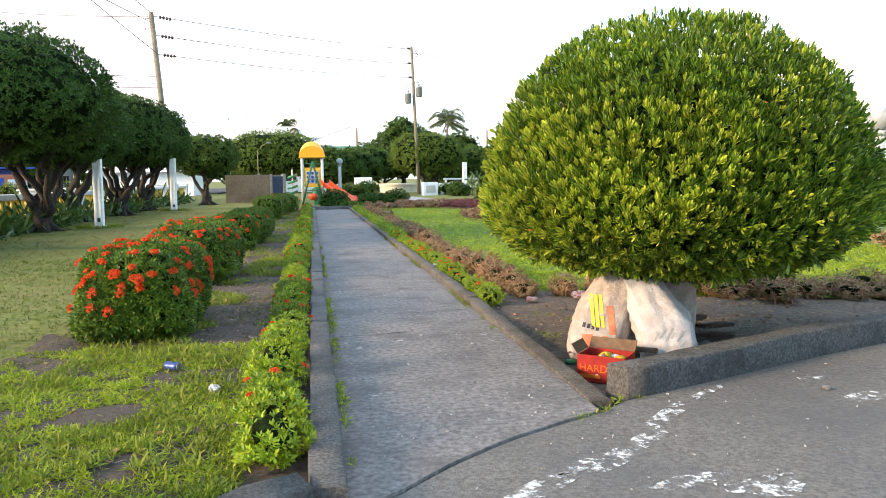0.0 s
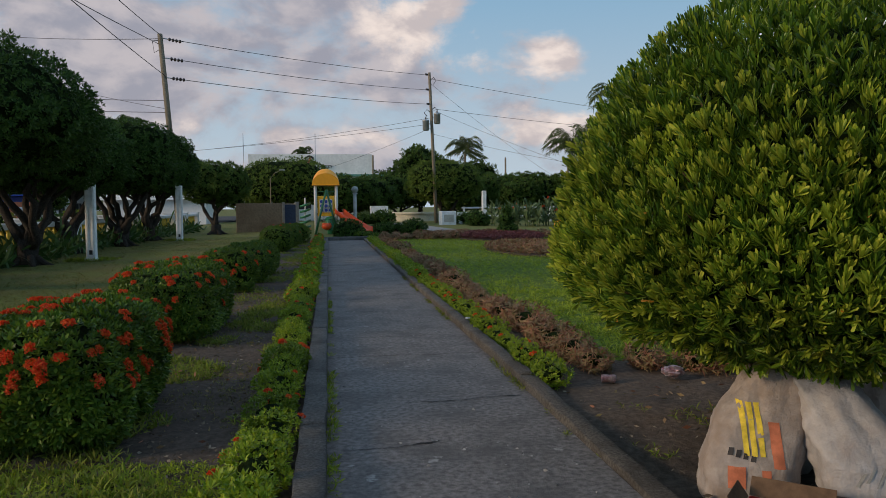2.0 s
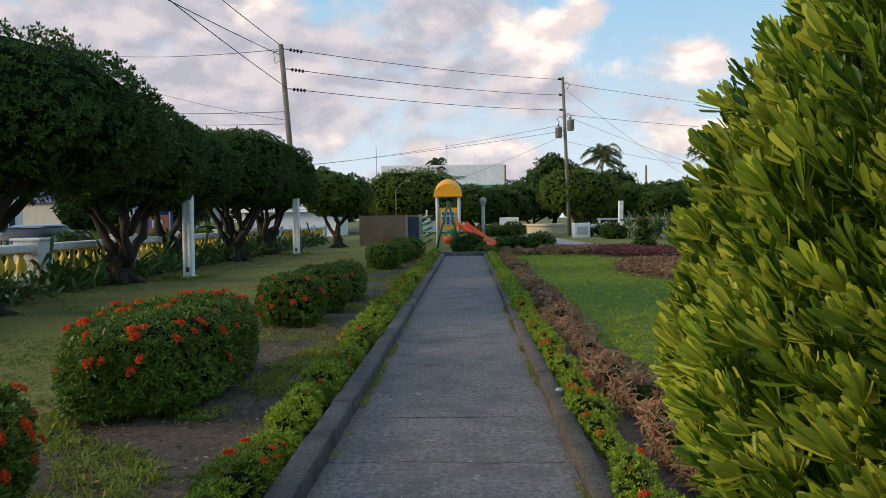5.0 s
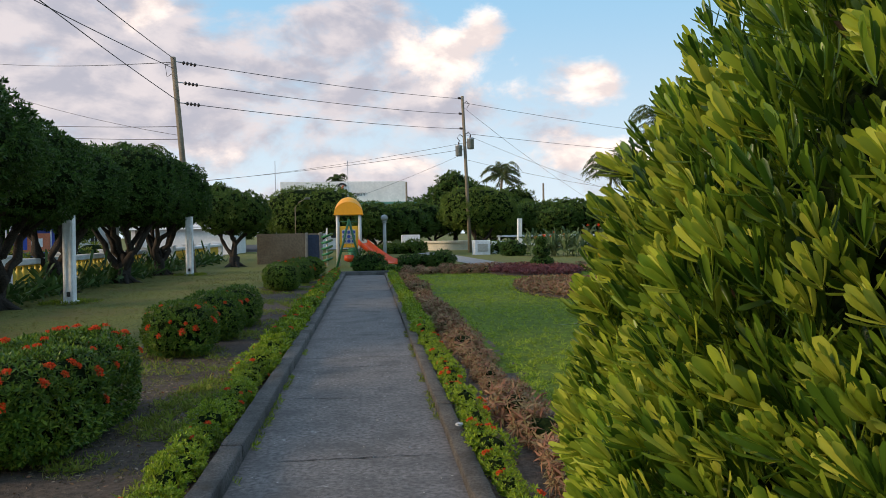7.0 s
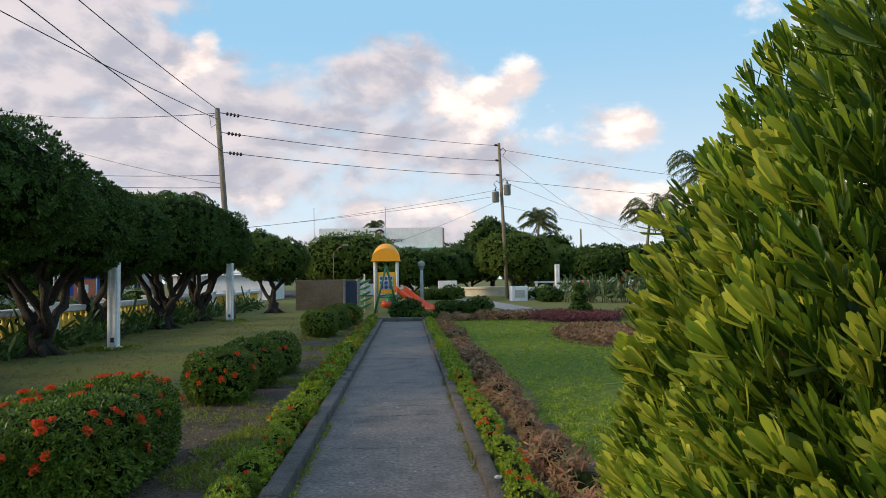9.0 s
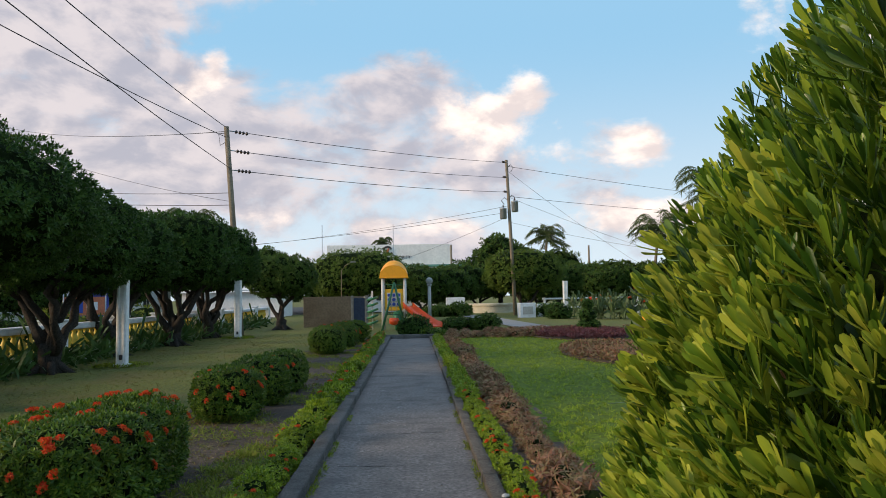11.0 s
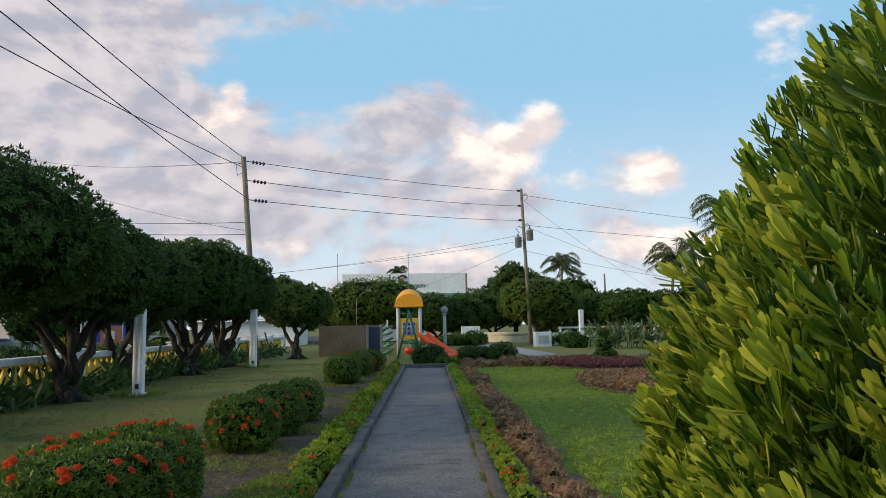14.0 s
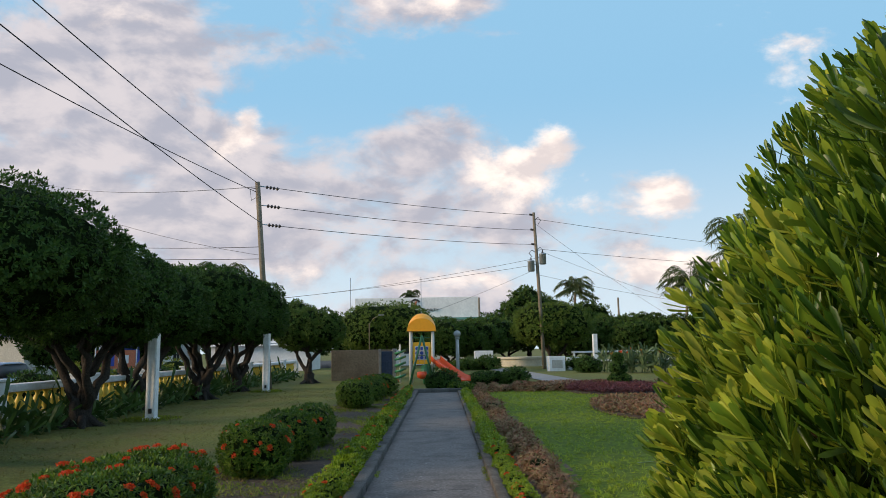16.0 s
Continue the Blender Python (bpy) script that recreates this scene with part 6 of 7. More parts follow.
frame_ob = thing("swing_frame", "dark green metal A-frame swing with a red seat", "swing", "playground", at=pose(-0.8, 41.9, 0))
part("leg", tubed([(-0.58, 0, -0.05), (0.02, 0.3, 2.28)], 0.055, 8), M_GREEN, frame_ob)
part("leg", tubed([(0.58, 0.5, -0.05), (0.02, 0.3, 2.28)], 0.055, 8), M_GREEN, frame_ob)
part("ridge_bar", tubed([(0.02, 0.3, 2.28), (0.02, 1.9, 2.28)], 0.035, 8), M_GREEN, frame_ob)
for zz in (0.75, 1.35):
    part("brace", tubed([(-0.58 + 0.26 * zz, 0.13 * zz, zz), (0.58 - 0.24 * zz, 0.5 - 0.09 * zz, zz)], 0.02, 6), M_GREEN, frame_ob)
for sx in (-0.16, 0.16):
    part("chain", tubed([(sx, 0.5, 0.5), (sx * 0.2, 0.45, 2.26)], 0.008, 5), M_STEEL, frame_ob)
part("seat", lathe([(0.08, 0.22), (0.23, 0.30), (0.26, 0.42), (0.22, 0.55), (0.18, 0.57)], 16, 0.0, 0.5), M_RED, frame_ob, "red bucket seat")

tower2 = play_tower(pose(15.9, 44.3, 0, 0, 0, -110) @ Matrix.Diagonal((1.15, 1.15, 1.15, 1)), M_GREEN_P, M_ORANGE, "second playground")
tower2["label"] = "second playground tower with green roof and orange slide"


def low_shrub(x, y, rx, ry, h, leaf, tufts, seed, label, group="low shrubs", leaf_len=0.12):
    r = np.random.default_rng(seed)
    ob = thing("low_shrub", label, "shrub", group, at=pose(x, y, 0))
    crown = Crown(r, rx, ry, h * 0.6, h * 0.4, 0.1, 4.0, 2.3)
    p, n = crown.sample(tufts, r, 0.15)
    part("leaves", lift_mesh(scatter("leaves", p, n + np.array([0, 0, 0.5]) + r.normal(size=n.shape) * 0.4, [tuft_shape(r, 7, leaf_len, leaf_len * 0.36, 10, 80) for _ in range(2)], r), 0, 0, h * 0.38), leaf, ob)
    part("inner_foliage", lift_mesh_bm(crown.core(0.85, 2), h * 0.38), L_INNER_SHADE, ob)
    return ob


low_shrub(0.15, 36.6, 0.66, 0.5, 0.82, L_TREE, 420, 101, "rounded dark green shrub at the end of the path")
low_shrub(0.9, 36.0, 0.5, 0.35, 0.3, L_HEDGE, 200, 102, "low green shrub at the end of the path")
low_shrub(2.35, 41.3, 0.95, 0.6, 0.55, L_TREE, 450, 103, "low dark green shrub beside the slide")
low_shrub(3.5, 40.5, 0.6, 0.5, 0.75, L_TREE, 300, 104, "low dark green shrub beside the slide")
low_shrub(9.6, 54.5, 0.8, 0.7, 1.0, L_TREE, 320, 105, "rounded dark green shrub near white blocks", leaf_len=0.16)
low_shrub(10.0, 60.0, 1.5, 0.8, 0.9, L_TREE_LIT, 320, 106, "loose green shrub by a white post", leaf_len=0.2)
for k, x in enumerate(np.arange(0.6, 2.6, 0.9)):
    low_shrub(x + 1.2, 64 + (k % 2) * 2, 0.9, 0.7, 0.7 + 0.15 * (k % 3), (L_TREE_LIT, L_CANNA)[k % 2], 180, 110 + k, "leafy garden shrub in front of the tree belt", leaf_len=0.3)


# ---- tall flowering canna bed ----
def canna(x, y, h, seed, bloom):
    r = np.random.default_rng(seed)
    ob = thing("canna_plant", "tall pale green canna plant" + (" with a bright flower" if bloom else ""), "plant", "canna bed", at=pose(x, y, 0))
    part("stem", tubed([(0, 0, -0.05), (0.05, 0, h * 0.5), (0.02, 0.03, h)], [0.03, 0.025, 0.015], 5), L_CANNA, ob)
    z = r.uniform(0.1, 0.85, 16) * h
    p = np.stack([r.normal(size=16) * 0.12, r.normal(size=16) * 0.12, z], 1)
    part("foliage", scatter("foliage", p, r.normal(size=p.shape) * 0.6 + np.array([0, 0, 0.9]), [leaf_shape(0.55, 0.13, 0.35, True)], r), L_CANNA, ob)
    if bloom:
        part("flower", lift_mesh(scatter("flower", np.zeros((3, 3)), r.normal(size=(3, 3)) * 0.4 + np.array([0, 0, 1]), [tuft_shape(r, 7, 0.16, 0.08, 10, 80)], r), 0.02, 0.03, h), bloom, ob)


r = np.random.default_rng(120)
for k in range(46):
    canna(r.uniform(10.3, 18.5), r.uniform(50.5, 55.5), r.uniform(1.0, 1.9), 200 + k, (None, None, L_FLOWER, L_BUSH_OLD, None)[k % 5])


# ---- planter wall, white blocks, far rail ----
planter = thing("curved_planter", "low curved cream planter wall", "planter", at=pose(0, 0, 0))
ragged_bar("wall", [(4.6 + 5.2 * s, 73.0 + 1.8 * (s - 0.5) ** 2 * 4) for s in np.linspace(0, 1, 12)], 0.35, 0.75, M_CREAM, planter, step=0.5, rough=0.01)
ragged_bar("cap", [(4.5 + 5.4 * s, 72.98 + 1.8 * (s - 0.5) ** 2 * 4) for s in np.linspace(0, 1, 12)], 0.5, 0.1, M_CREAM, planter, step=0.5, rough=0.005).location.z = 0.75
for x, y, w, h in ((8.1, 58.5, 1.15, 1.0), (9.5, 60.0, 0.95, 0.9)):
    ob = thing("white_block", "weathered white concrete block seat", "block", "white blocks", at=pose(x, y, 0, 0, 0, 8))
    part("body", boxed(-w / 2, w / 2, -0.35, 0.35, -0.1, h, bevel=0.04), M_WHITE, ob)
    part("recess", boxed(-w / 2 + 0.2, w / 2 - 0.2, -0.365, -0.352, 0.2, h - 0.25, bevel=0.004), M_CONC_LIGHT, ob)
ob = thing("white_block", "plain white concrete block beside shrubs", "block", "white blocks", at=pose(3.5, 66, 0))
part("body", boxed(-0.75, 0.75, -0.3, 0.3, -0.1, 1.45, bevel=0.04), M_WHITE, ob)
rail = thing("far_rail", "low white rail behind the canna bed", "railing", at=pose(0, 66, 0))
for z in (0.45, 1.15):
    part("rail_bar", boxed(10.5, 34, -0.06, 0.06, z, z + 0.14, bevel=0.02), M_WHITE, rail)
for x in np.arange(10.7, 34, 1.9):
    part("rail_post", boxed(x - 0.08, x + 0.08, -0.09, 0.09, -0.1, 1.32, bevel=0.02), M_WHITE, rail)


# ---- balustrades ----
BALUSTER = lathe([(0.10, 0.0), (0.10, 0.04), (0.055, 0.08), (0.10, 0.17), (0.115, 0.26), (0.08, 0.36), (0.05, 0.43), (0.06, 0.47), (0.10, 0.50), (0.10, 0.53)], 14)
baluster_mesh = bpy.data.meshes.new("baluster")
BALUSTER.to_mesh(baluster_mesh)
BALUSTER.free()
baluster_mesh.materials.append(M_YELLOW_BAL)


def balustrade(a, b, bays, label):
    a, b = Vector((*a, 0)), Vector((*b, 0))
    length = (b - a).length
    turn = math.degrees(math.atan2(b.y - a.y, b.x - a.x))
    ob = thing("balustrade", label, "balustrade", "garden balustrades", at=pose(a.x, a.y, 0, 0, 0, turn))
    bay = length / bays
    for k in range(bays + 1):
        x = k * bay
        pier = part("pier", boxed(x - 0.28, x + 0.28, -0.28, 0.28, -0.1, 1.10, bevel=0.02), M_WHITE, ob)
        part("pier_cap", boxed(x - 0.33, x + 0.33, -0.33, 0.33, 1.102, 1.16, bevel=0.02), M_WHITE, pier)
    for k in range(bays):
        x0, x1 = k * bay + 0.285, (k + 1) * bay - 0.285
        part("plinth", boxed(x0, x1, -0.18, 0.18, -0.1, 0.33, bevel=0.02), M_WHITE, ob)
        part("handrail", boxed(x0, x1, -0.22, 0.22, 0.865, 1.03, bevel=0.04), M_WHITE, ob)
        n_ = 10
        for j in range(n_):
            p = part("baluster", baluster_mesh, None, ob)
            p.matrix_basis = pose(x0 + (x1 - x0) * (j + 0.5) / n_, 0, 0.332)
    return ob


balustrade((-9.15, 12.5), (-9.95, 57.5), 10, "white garden balustrade with turned yellow balusters")
balustrade((18.9, 24.6), (19.4, 6.6), 4, "white garden balustrade with turned yellow balusters")


def strap_plant(seed):
    r = np.random.default_rng(seed)
    ob = thing("strap_leaf_plant", "clump of dark strap leaves by the balustrade", "plant", "strap-leaf clumps")
    p = np.stack([r.normal(size=44) * 0.22, r.normal(size=44) * 0.3, np.abs(r.normal(size=44)) * 0.12], 1)
    part("foliage", scatter("foliage", p, np.array([0, 0, 0.8]) + r.normal(size=p.shape) * 0.6, [leaf_shape(0.44, 0.075, 0.6, True), leaf_shape(0.32, 0.10, 0.5, True)], r, 0.6, 1.2), L_STRAP, ob)
    return ob


r = np.random.default_rng(130)
clumps = [strap_plant(140 + k) for k in range(3)]
n_used = 0
for y in np.arange(14.5, 52, 0.55):
    if r.random() < (0.92 if y > 18.4 else 0.25):
        m = pose(-8.60 - 0.02 * (y - 14) + r.uniform(-0.2, 0.3), y, 0, 0, 0, r.uniform(0, 360)) @ Matrix.Diagonal((1, 1, r.uniform(0.8, 1.35), 1))
        if n_used < 3:
            clumps[n_used].matrix_basis = m
            n_used += 1
        else:
            copy_thing(clumps[int(r.integers(3))], m)


# ---- poles and wires ----
def utility_pole(base, tip, label, radius):
    ob = thing("utility_pole", label, "utility pole", "utility poles", at=pose(*base))
    d = Vector(tip) - Vector(base)
    part("shaft", tubed([(0, 0, -0.1), d * 0.5, d], [radius, radius * 0.88, radius * 0.75], 12, wobble=0.06), M_POLE, ob)
    return ob, d


def insulators(pole, d, z, reach, count=4):
    p = d * (z / d.z)
    reach = Vector(reach)
    part("bracket", tubed([p, p + reach * 0.35], 0.025, 6), M_STEEL, pole)
    for k in range(count):
        q = p + reach * (0.38 + 0.16 * k)
        part("insulator", tubed([q, q + reach * 0.04, q + reach * 0.10], [0.03, 0.09, 0.03], 8), M_PORCELAIN, pole)


def wire(a, b, sag, label="thin black overhead wire", r_=0.016):
    a, b = Vector(a), Vector(b)
    pts = [a.lerp(b, s) - Vector((0, 0, sag * 4 * s * (1 - s))) for s in np.linspace(0, 1, 26)]
    tagged(part("overhead_wire", tubed(pts, r_, 5), M_CABLE), label, "wire", "overhead wires")


P1, P2 = (-8.2, 39.6), (7.65, 64.4)
pole1, d1 = utility_pole((-7.55, 39.6, 0), (-8.2, 39.6, 9.42), "leaning weathered timber utility pole", 0.15)
pole2, d2 = utility_pole((8.1, 64.4, 0), (7.65, 64.4, 12.25), "tall timber utility pole with transformers", 0.15)
levels1 = (9.25, 8.35, 7.45)
levels2 = (12.05, 10.85, 9.7)
for a, b, s in zip(levels1, levels2, (0.28, 0.3, 0.28)):
    insulators(pole1, d1, a, (0.75, 1.15, 0.07))
    insulators(pole2, d2, b, (-0.5, -0.8, -0.06), 3)
    wire((-8.19 + (9.42 - a) * 0.069, 39.6, a), (7.66 + (12.25 - b) * 0.037, 64.4, b), s * 0.7)
for z, dx in ((11.6, 0.5), (9.2, 0.5), (9.0, -0.6)):
    p = d2 * (z / d2.z)
    part("loop", tubed([p, p + Vector((dx * 0.6, -0.1, 0.25)), p + Vector((dx, -0.1, 0.0)), p + Vector((dx * 0.6, -0.1, -0.3))], 0.03, 6), M_CABLE, pole2)
for dx, z in ((-0.50, 8.0), (0.45, 8.55)):
    p = d2 * (z / d2.z) + Vector((dx, -0.1, 0))
    tr = part("transformer", lathe([(0.22, -0.45), (0.27, -0.4), (0.27, 0.3), (0.29, 0.32), (0.29, 0.38), (0.12, 0.45)], 14), M_STEEL, pole2, "grey cylindrical transformer")
    tr.matrix_basis = Matrix.Translation(p)
    part("bushing", lathe([(0.04, 0.45), (0.06, 0.55), (0.03, 0.68)], 8), M_PORCELAIN, tr)
    part("hanger", tubed([(0, 0, 0.1), (-dx, 0.1, 0.1)], 0.04, 6), M_STEEL, tr)
# wires from the leaning pole back over the lawn
wire((-8.1, 39.5, 9.3), (-9.75, -6.0, 11.6), 0.8)
wire((-8.25, 39.5, 8.95), (-15.3, -6.0, 10.8), 0.8)
wire((-8.0, 39.5, 7.5), (-10.9, -6.0, 12.1), 0.7)
wire((-8.25, 39.6, 9.2), (-52, 100, 24.0), 0.8)
wire((-8.0, 39.6, 6.4), (-35.5, 70, 11.6), 0.3)
wire((-7.95, 39.6, 5.85), (-33.5, 70, 10.7), 0.3)
wire((-7.95, 39.6, 6.0), (-22.5, 50, 10.6), 0.3, r_=0.01)
part("guy_bracket", tubed([d1 * 0.97, d1 * 0.97 + Vector((-0.35, -0.05, -0.05)), d1 * 0.94 + Vector((-0.3, -0.05, -0.3)), d1 * 0.93], 0.02, 6), M_CABLE, pole1)
# wires beyond the tall pole
wire((7.7, 64.4, 11.75), (46, 86, 10.6), 0.3)
wire((7.75, 64.4, 9.35), (46, 86, 9.2), 0.3)
wire((7.7, 64.4, 11.4), (27, 92, 4.6), 0.3, r_=0.012)
wire((7.75, 64.4, 9.3), (30, 84, 4.6), 0.3, r_=0.012)
wire((7.8, 64.4, 7.3), (34, 76, 4.4), 0.5, r_=0.012)
wire((7.75, 64.4, 8.6), (-26, 84, 6.6), 0.6, r_=0.014)
wire((7.75, 64.4, 8.1), (-40, 72, 5.4), 0.9, r_=0.014)
wire((7.8, 64.4, 7.8), (-3, 88, 5.0), 0.2, r_=0.012)
for x, y, h in ((19.6, 88, 6.9), (4.3, 87, 7.1)):
    p, _ = utility_pole((x, y, 0), (x, y, h), "short far timber utility pole", 0.13)


# ---- buildings ----
hall = thing("white_hall", "long white building with a tall blank sign parapet", "building", at=pose(-9.6, 90, 0))
part("wall", boxed(0, 14.6, 0, 9, -0.1, 4.9), M_BUILD, hall)
part("parapet", boxed(0.1, 14.0, 0.3, 0.7, 5.12, 7.45, bevel=0.03), M_BUILD, hall, "blank white sign parapet")
part("fascia", boxed(-0.5, 15.4, -0.9, 0.2, 4.85, 5.1, bevel=0.02), M_TEAL, hall, "teal roof edge")
for k in range(6):
    w_ = part("window", boxed(1.0 + 2.3 * k, 2.4 + 2.3 * k, -0.06, -0.004, 1.2, 2.7, bevel=0.01), M_DARK, hall)
    part("window_frame", boxed(0.9 + 2.3 * k, 2.5 + 2.3 * k, -0.1, -0.062, 2.71, 2.82, bevel=0.01), M_WHITE, w_)
bm = bmesh.new()
for a0, a1, rr in ((0.4, 2.9, 0.48), (3.5, 6.0, 0.48)):
    tube(bm, [(6.9 + rr * math.cos(a), 0.26, 6.72 + rr * math.sin(a)) for a in np.linspace(a0, a1, 12)], 0.1, 8)
part("emblem_ring", bm, M_PRINT_K, hall, "dark round emblem")
part("emblem_bar", tubed([(6.75, 0.24, 6.42), (7.05, 0.24, 7.02)], 0.1, 8), M_PRINT_R, hall)
cu = bpy.data.curves.new("sign_word", "FONT")
cu.body, cu.size, cu.extrude = "ORITY", 0.48, 0.02
cu.materials.append(M_PRINT_K)
word = new("sign_word", cu)
word.parent = hall
word.matrix_basis = pose(8.1, 0.24, 5.85, 90, 0, 0)
for x in (-0.2, 7.6):
    part("flag_pole", tubed([(x, -1.5, -0.1), (x, -1.5, 9.6)], [0.06, 0.035], 6), M_STEEL, hall)
part("porch_roof", boxed(8.5, 12.2, -2.8, -0.91, 3.0, 3.2, bevel=0.02), M_WHITE, hall)
for x in (8.8, 11.9):
    part("porch_post", boxed(x - 0.15, x + 0.15, -2.6, -2.3, -0.1, 3.0), M_WHITE, hall)

white_house = thing("white_building", "low white building with a sloping ribbed roof", "building", at=pose(-20.0, 72, 0))
part("wall", boxed(0, 8.6, 0, 6, -0.1, 2.2), M_BUILD, white_house)
bm = bmesh.new()
q = [bm.verts.new(c) for c in ((-0.4, -0.5, 2.2), (9.0, -0.5, 2.2), (6.8, 1.5, 4.4), (1.5, 1.5, 4.4), (-0.4, 6.5, 2.2), (9.0, 6.5, 2.2))]
for f in ((0, 1, 2, 3), (1, 5, 2), (5, 4, 3, 2), (4, 0, 3), (0, 4, 5, 1)):
    bm.faces.new([q[i] for i in f])
part("roof", bm, M_WHITE, white_house, "sloping white roof")
for k in range(7):
    s = (k + 0.5) / 7
    part("roof_rib", tubed([(-0.4 + 1.9 * s, -0.5 + 2.0 * s, 2.22 + 2.2 * s), (9.0 - 2.2 * s, -0.5 + 2.0 * s, 2.22 + 2.2 * s)], 0.035, 5), M_ROOF_GREY, white_house)


def street_house(x, y, w, d, h, turn, wall, roof, label, openings, storeys=1):
    ob = thing("street_house", label, "house", "houses across the road", at=pose(x, y, 0, 0, 0, turn))
    part("wall", boxed(0, w, 0, d, -0.1, h, bevel=0.02), wall, ob)
    bm = bmesh.new()
    q = [bm.verts.new(c) for c in ((-0.4, -0.5, h + 0.002), (w + 0.4, -0.5, h + 0.002), (w + 0.4, d / 2, h + 1.2), (-0.4, d / 2, h + 1.2), (-0.4, d + 0.4, h + 0.002), (w + 0.4, d + 0.4, h + 0.002))]
    for f in ((0, 1, 2, 3), (3, 2, 5, 4), (1, 5, 2), (0, 3, 4), (0, 4, 5, 1)):
        bm.faces.new([q[i] for i in f])
    part("roof", bm, roof, ob)
    for s in range(storeys):
        for k in range(openings):
            cx = w * (k + 0.5) / openings
            z = 0.9 + s * h / storeys
            wn_ = part("window", boxed(cx - 0.5, cx + 0.5, -0.05, -0.004, z, z + 1.2, bevel=0.01), M_DARK, ob)
            part("sill", boxed(cx - 0.6, cx + 0.6, -0.14, -0.052, z - 0.1, z - 0.002, bevel=0.01), M_WHITE, wn_)
            part("window_frame", boxed(cx - 0.03, cx + 0.03, -0.08, -0.052, z, z + 1.2), M_WHITE, wn_)


street_house(-31.5, 33, 9, 7, 3.4, 62, M_BUILD, M_ROOF_GREY, "weathered white house with dark windows across the road", 3)
street_house(-34.0, 48, 9, 7, 5.6, 66, M_BUILD, M_ROOF_GREY, "two-storey pale house across the road", 4, 2)
street_house(-33.0, 66, 8, 6, 3.2, 70, M_CONC_LIGHT, M_BLUE, "grey roadside shop with a blue roof", 3)
street_house(-30.0, 84, 9, 7, 3.6, 74, M_BUILD, M_ROOF_GREY, "white house with grey roof across the road", 3)
kiosk = thing("roadside_kiosk", "small blue and white roadside kiosk", "kiosk", at=pose(-21.5, 57, 0, 0, 0, 35))
part("body", boxed(-1, 1, -0.8, 0.8, -0.1, 2.3, bevel=0.03), M_BLUE, kiosk)
part("counter", boxed(-1.1, 1.1, -1.0, -0.81, 0.9, 1.05, bevel=0.02), M_WHITE, kiosk)
part("sign_board", boxed(-1.6, -0.95, -0.95, -0.82, 1.2, 3.0, bevel=0.02), M_WHITE, kiosk, "white sign board with illegible lines")
for k in range(5):
    part("sign_line", boxed(-1.52, -1.03, -0.97, -0.952, 1.4 + 0.28 * k, 1.5 + 0.28 * k), M_PRINT_K, kiosk)
part("awning", boxed(-1.4, 1.4, -1.6, 0.9, 2.32, 2.42, bevel=0.02), M_BLUE, kiosk, "blue awning")


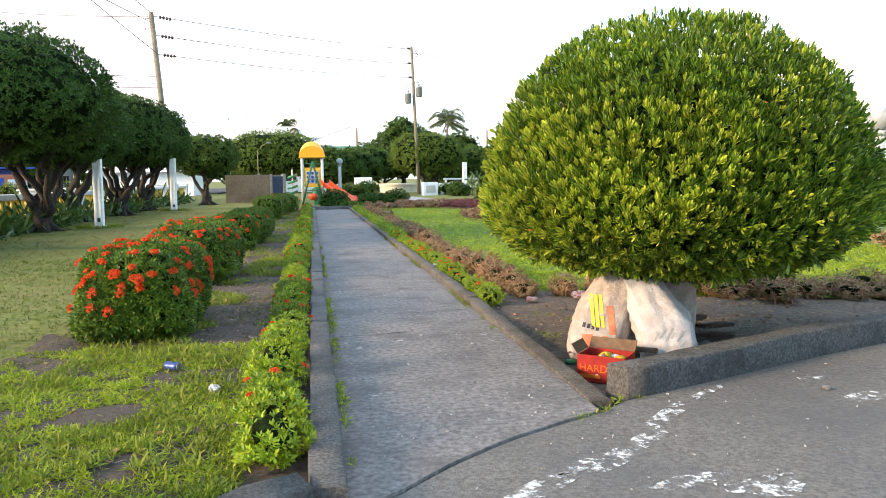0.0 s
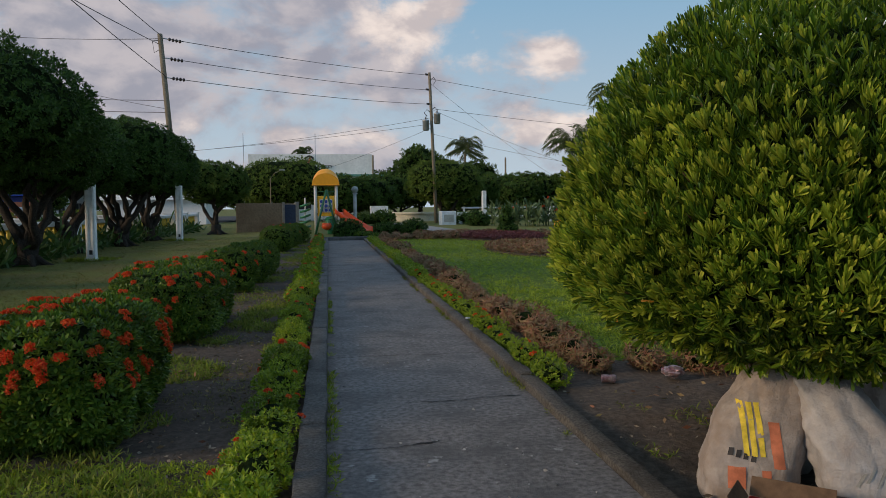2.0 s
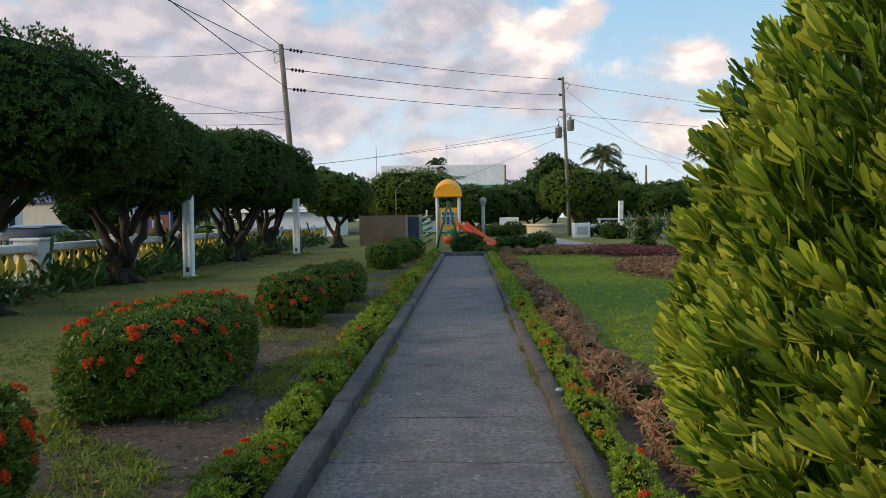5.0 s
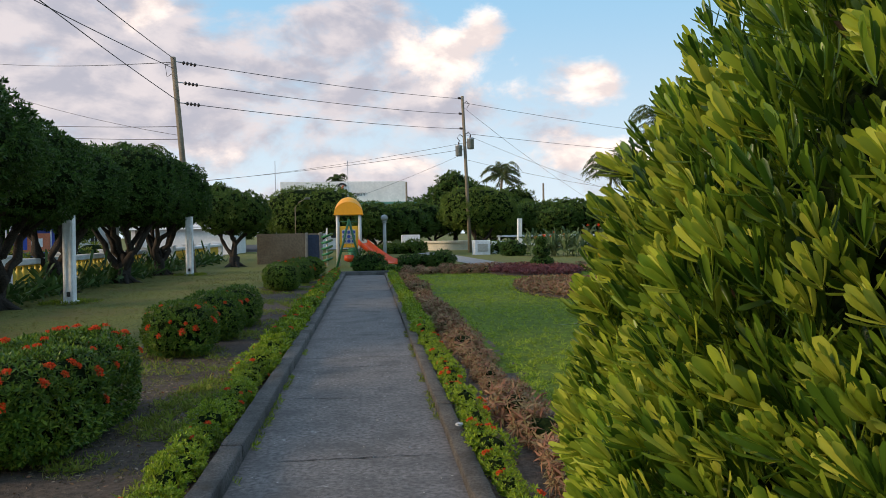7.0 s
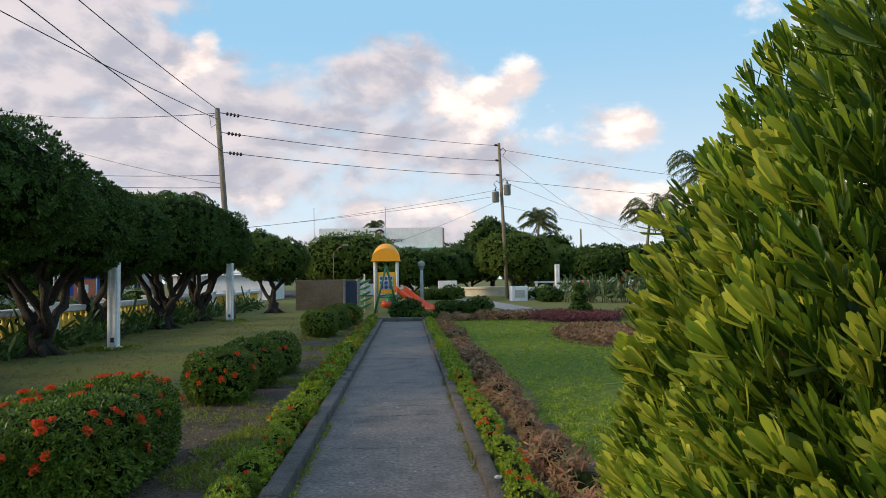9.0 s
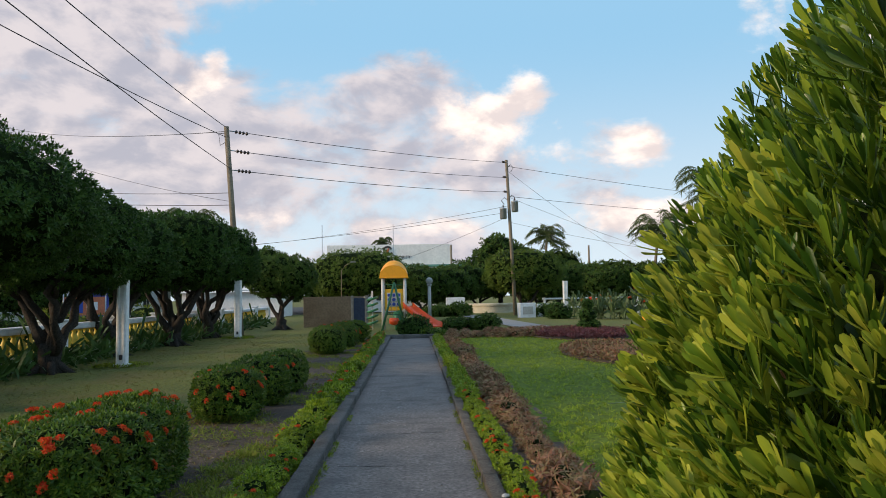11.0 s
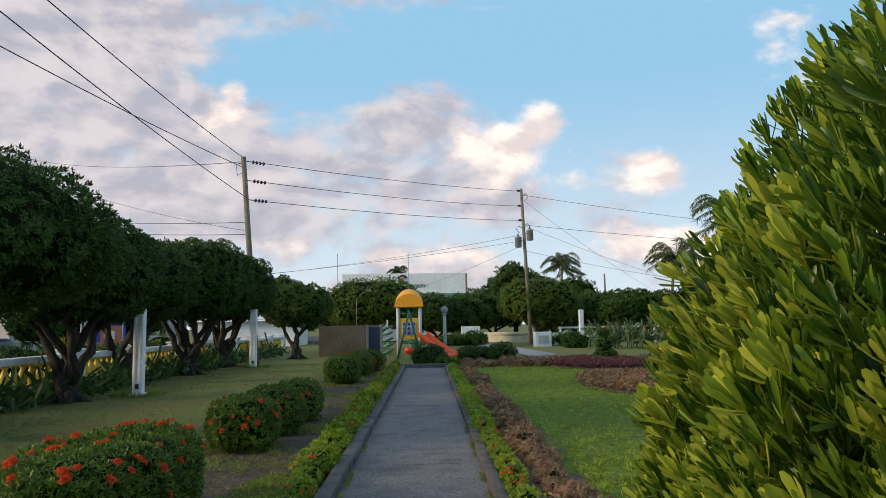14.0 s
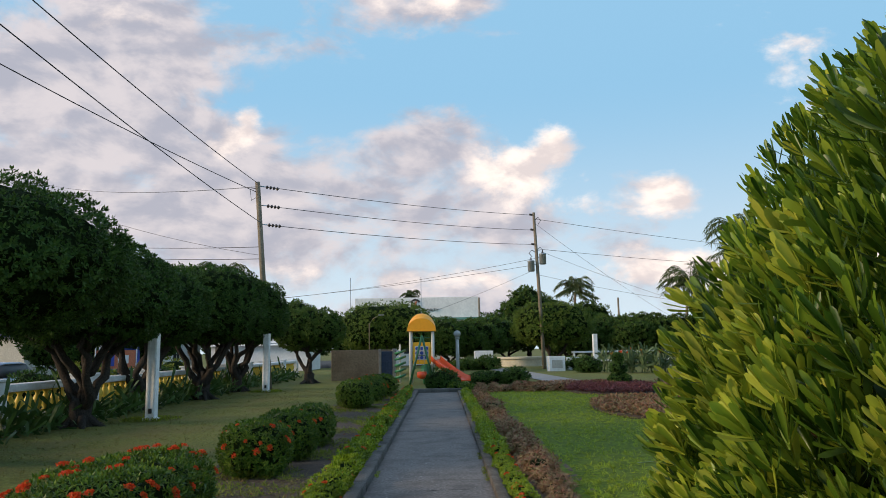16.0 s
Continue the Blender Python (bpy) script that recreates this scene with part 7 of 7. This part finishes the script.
def parked_car(x, y, turn, paint_):
    """A small parked saloon: a body lofted along its length, a glazed cabin, lamps and wheels."""
    car = thing("parked_car", "small silver-blue car parked on the road beyond the balustrade", "car", at=pose(x, y, -0.02, 0, 0, turn))

    def loft(stations):
        bm, rings = bmesh.new(), []
        for px, half, low, high, tuck in stations:
            ring = [(-half, low), (-half * 1.02, (low + high) / 2), (-half * tuck, high), (half * tuck, high), (half * 1.02, (low + high) / 2), (half, low)]
            rings.append([bm.verts.new((px, u, h)) for u, h in ring])
        for a, b in zip(rings, rings[1:]):
            for j in range(6):
                bm.faces.new((a[j], a[(j + 1) % 6], b[(j + 1) % 6], b[j])).smooth = j != 5
        bm.faces.new(rings[0])
        bm.faces.new(list(reversed(rings[-1])))
        bmesh.ops.recalc_face_normals(bm, faces=bm.faces)
        return bm

    part("body", loft([(-2.05, 0.70, 0.32, 0.72, 0.9), (-1.9, 0.80, 0.24, 0.88, 0.9), (-1.0, 0.84, 0.22, 0.94, 0.92), (0.6, 0.84, 0.22, 0.94, 0.92), (1.3, 0.82, 0.22, 0.88, 0.9), (1.95, 0.78, 0.24, 0.74, 0.9), (2.1, 0.66, 0.34, 0.62, 0.9)]), paint_, car)
    part("glass_cabin", loft([(-1.75, 0.70, 0.88, 0.93, 0.9), (-1.15, 0.74, 0.90, 1.36, 0.84), (0.25, 0.74, 0.90, 1.38, 0.84), (1.05, 0.72, 0.88, 0.92, 0.9)]), M_DARK, car, "dark tinted windows")
    part("roof", loft([(-1.2, 0.60, 1.35, 1.40, 0.9), (-0.9, 0.63, 1.37, 1.45, 0.9), (0.0, 0.63, 1.38, 1.46, 0.9), (0.32, 0.60, 1.36, 1.41, 0.9)]), paint_, car)
    for px in (-1.25, 1.3):
        for sy in (-1, 1):
            wheel = part("wheel", lathe([(0.20, -0.09), (0.30, -0.09), (0.31, -0.05), (0.31, 0.05), (0.30, 0.09), (0.20, 0.09)], 20), M_CABLE, car, "black tyre")
            wheel.matrix_basis = pose(px, sy * 0.76, 0.31, 90, 0, 0)
            part("rim", lathe([(0.19, -0.095), (0.17, -0.10), (0.05, -0.11), (0.05, 0.11), (0.17, 0.10), (0.19, 0.095)], 16), M_STEEL, wheel)
    for sy in (-1, 1):
        part("headlight", boxed(2.0, 2.09, sy * 0.55 - 0.12, sy * 0.55 + 0.12, 0.55, 0.67, bevel=0.02), M_GLOBE, car)
        part("tail_light", boxed(-2.08, -2.0, sy * 0.6 - 0.1, sy * 0.6 + 0.1, 0.6, 0.74, bevel=0.02), M_RED, car)


parked_car(-15.3, 32.5, 88, M_CAR)
banner = thing("street_banner", "red and blue street banner on posts", "banner", at=pose(-19.5, 51.5, 0, 0, 0, 30))
part("cloth", boxed(-1.1, 1.1, -0.02, 0.02, 0.8, 1.9, bevel=0.008), M_PRINT_R, banner, "faded red cloth")
part("cloth_patch", boxed(-0.9, -0.1, -0.03, -0.022, 0.95, 1.7), M_BLUE, banner)
part("cloth_patch", boxed(0.1, 0.7, -0.03, -0.022, 1.1, 1.6), M_WHITE, banner)
for x in (-1.15, 1.15):
    part("post", tubed([(x, 0, -0.1), (x, 0, 2.1)], 0.04, 6), M_STEEL, banner)

# green belt along the far side of the road and round the place
for i, (x, y, s) in enumerate(((-27.5, 22, 0.9), (-26.5, 30, 0.8), (-28, 39, 0.95), (-26, 58, 0.8), (-27, 75, 0.95), (-24, 92, 1.0), (-34, 14, 1.2), (28, 44, 0.9), (33, 34, 1.0), (31, 52, 1.0), (36, 60, 1.1), (34, 20, 1.1))):
    copy_thing(belt, pose(x, y, 0, 0, 0, i * 61) @ Matrix.Diagonal((s, s, s, 1)))
for k in range(9):
    low_shrub(-12.4 - 0.15 * k, 16 + 3.6 * k, 0.9, 1.2, 0.95 + 0.25 * (k % 3), (L_TREE_LIT, L_TREE, L_WEED)[k % 3], 260, 150 + k, "roadside shrub beyond the balustrade", "roadside shrubs", 0.16)
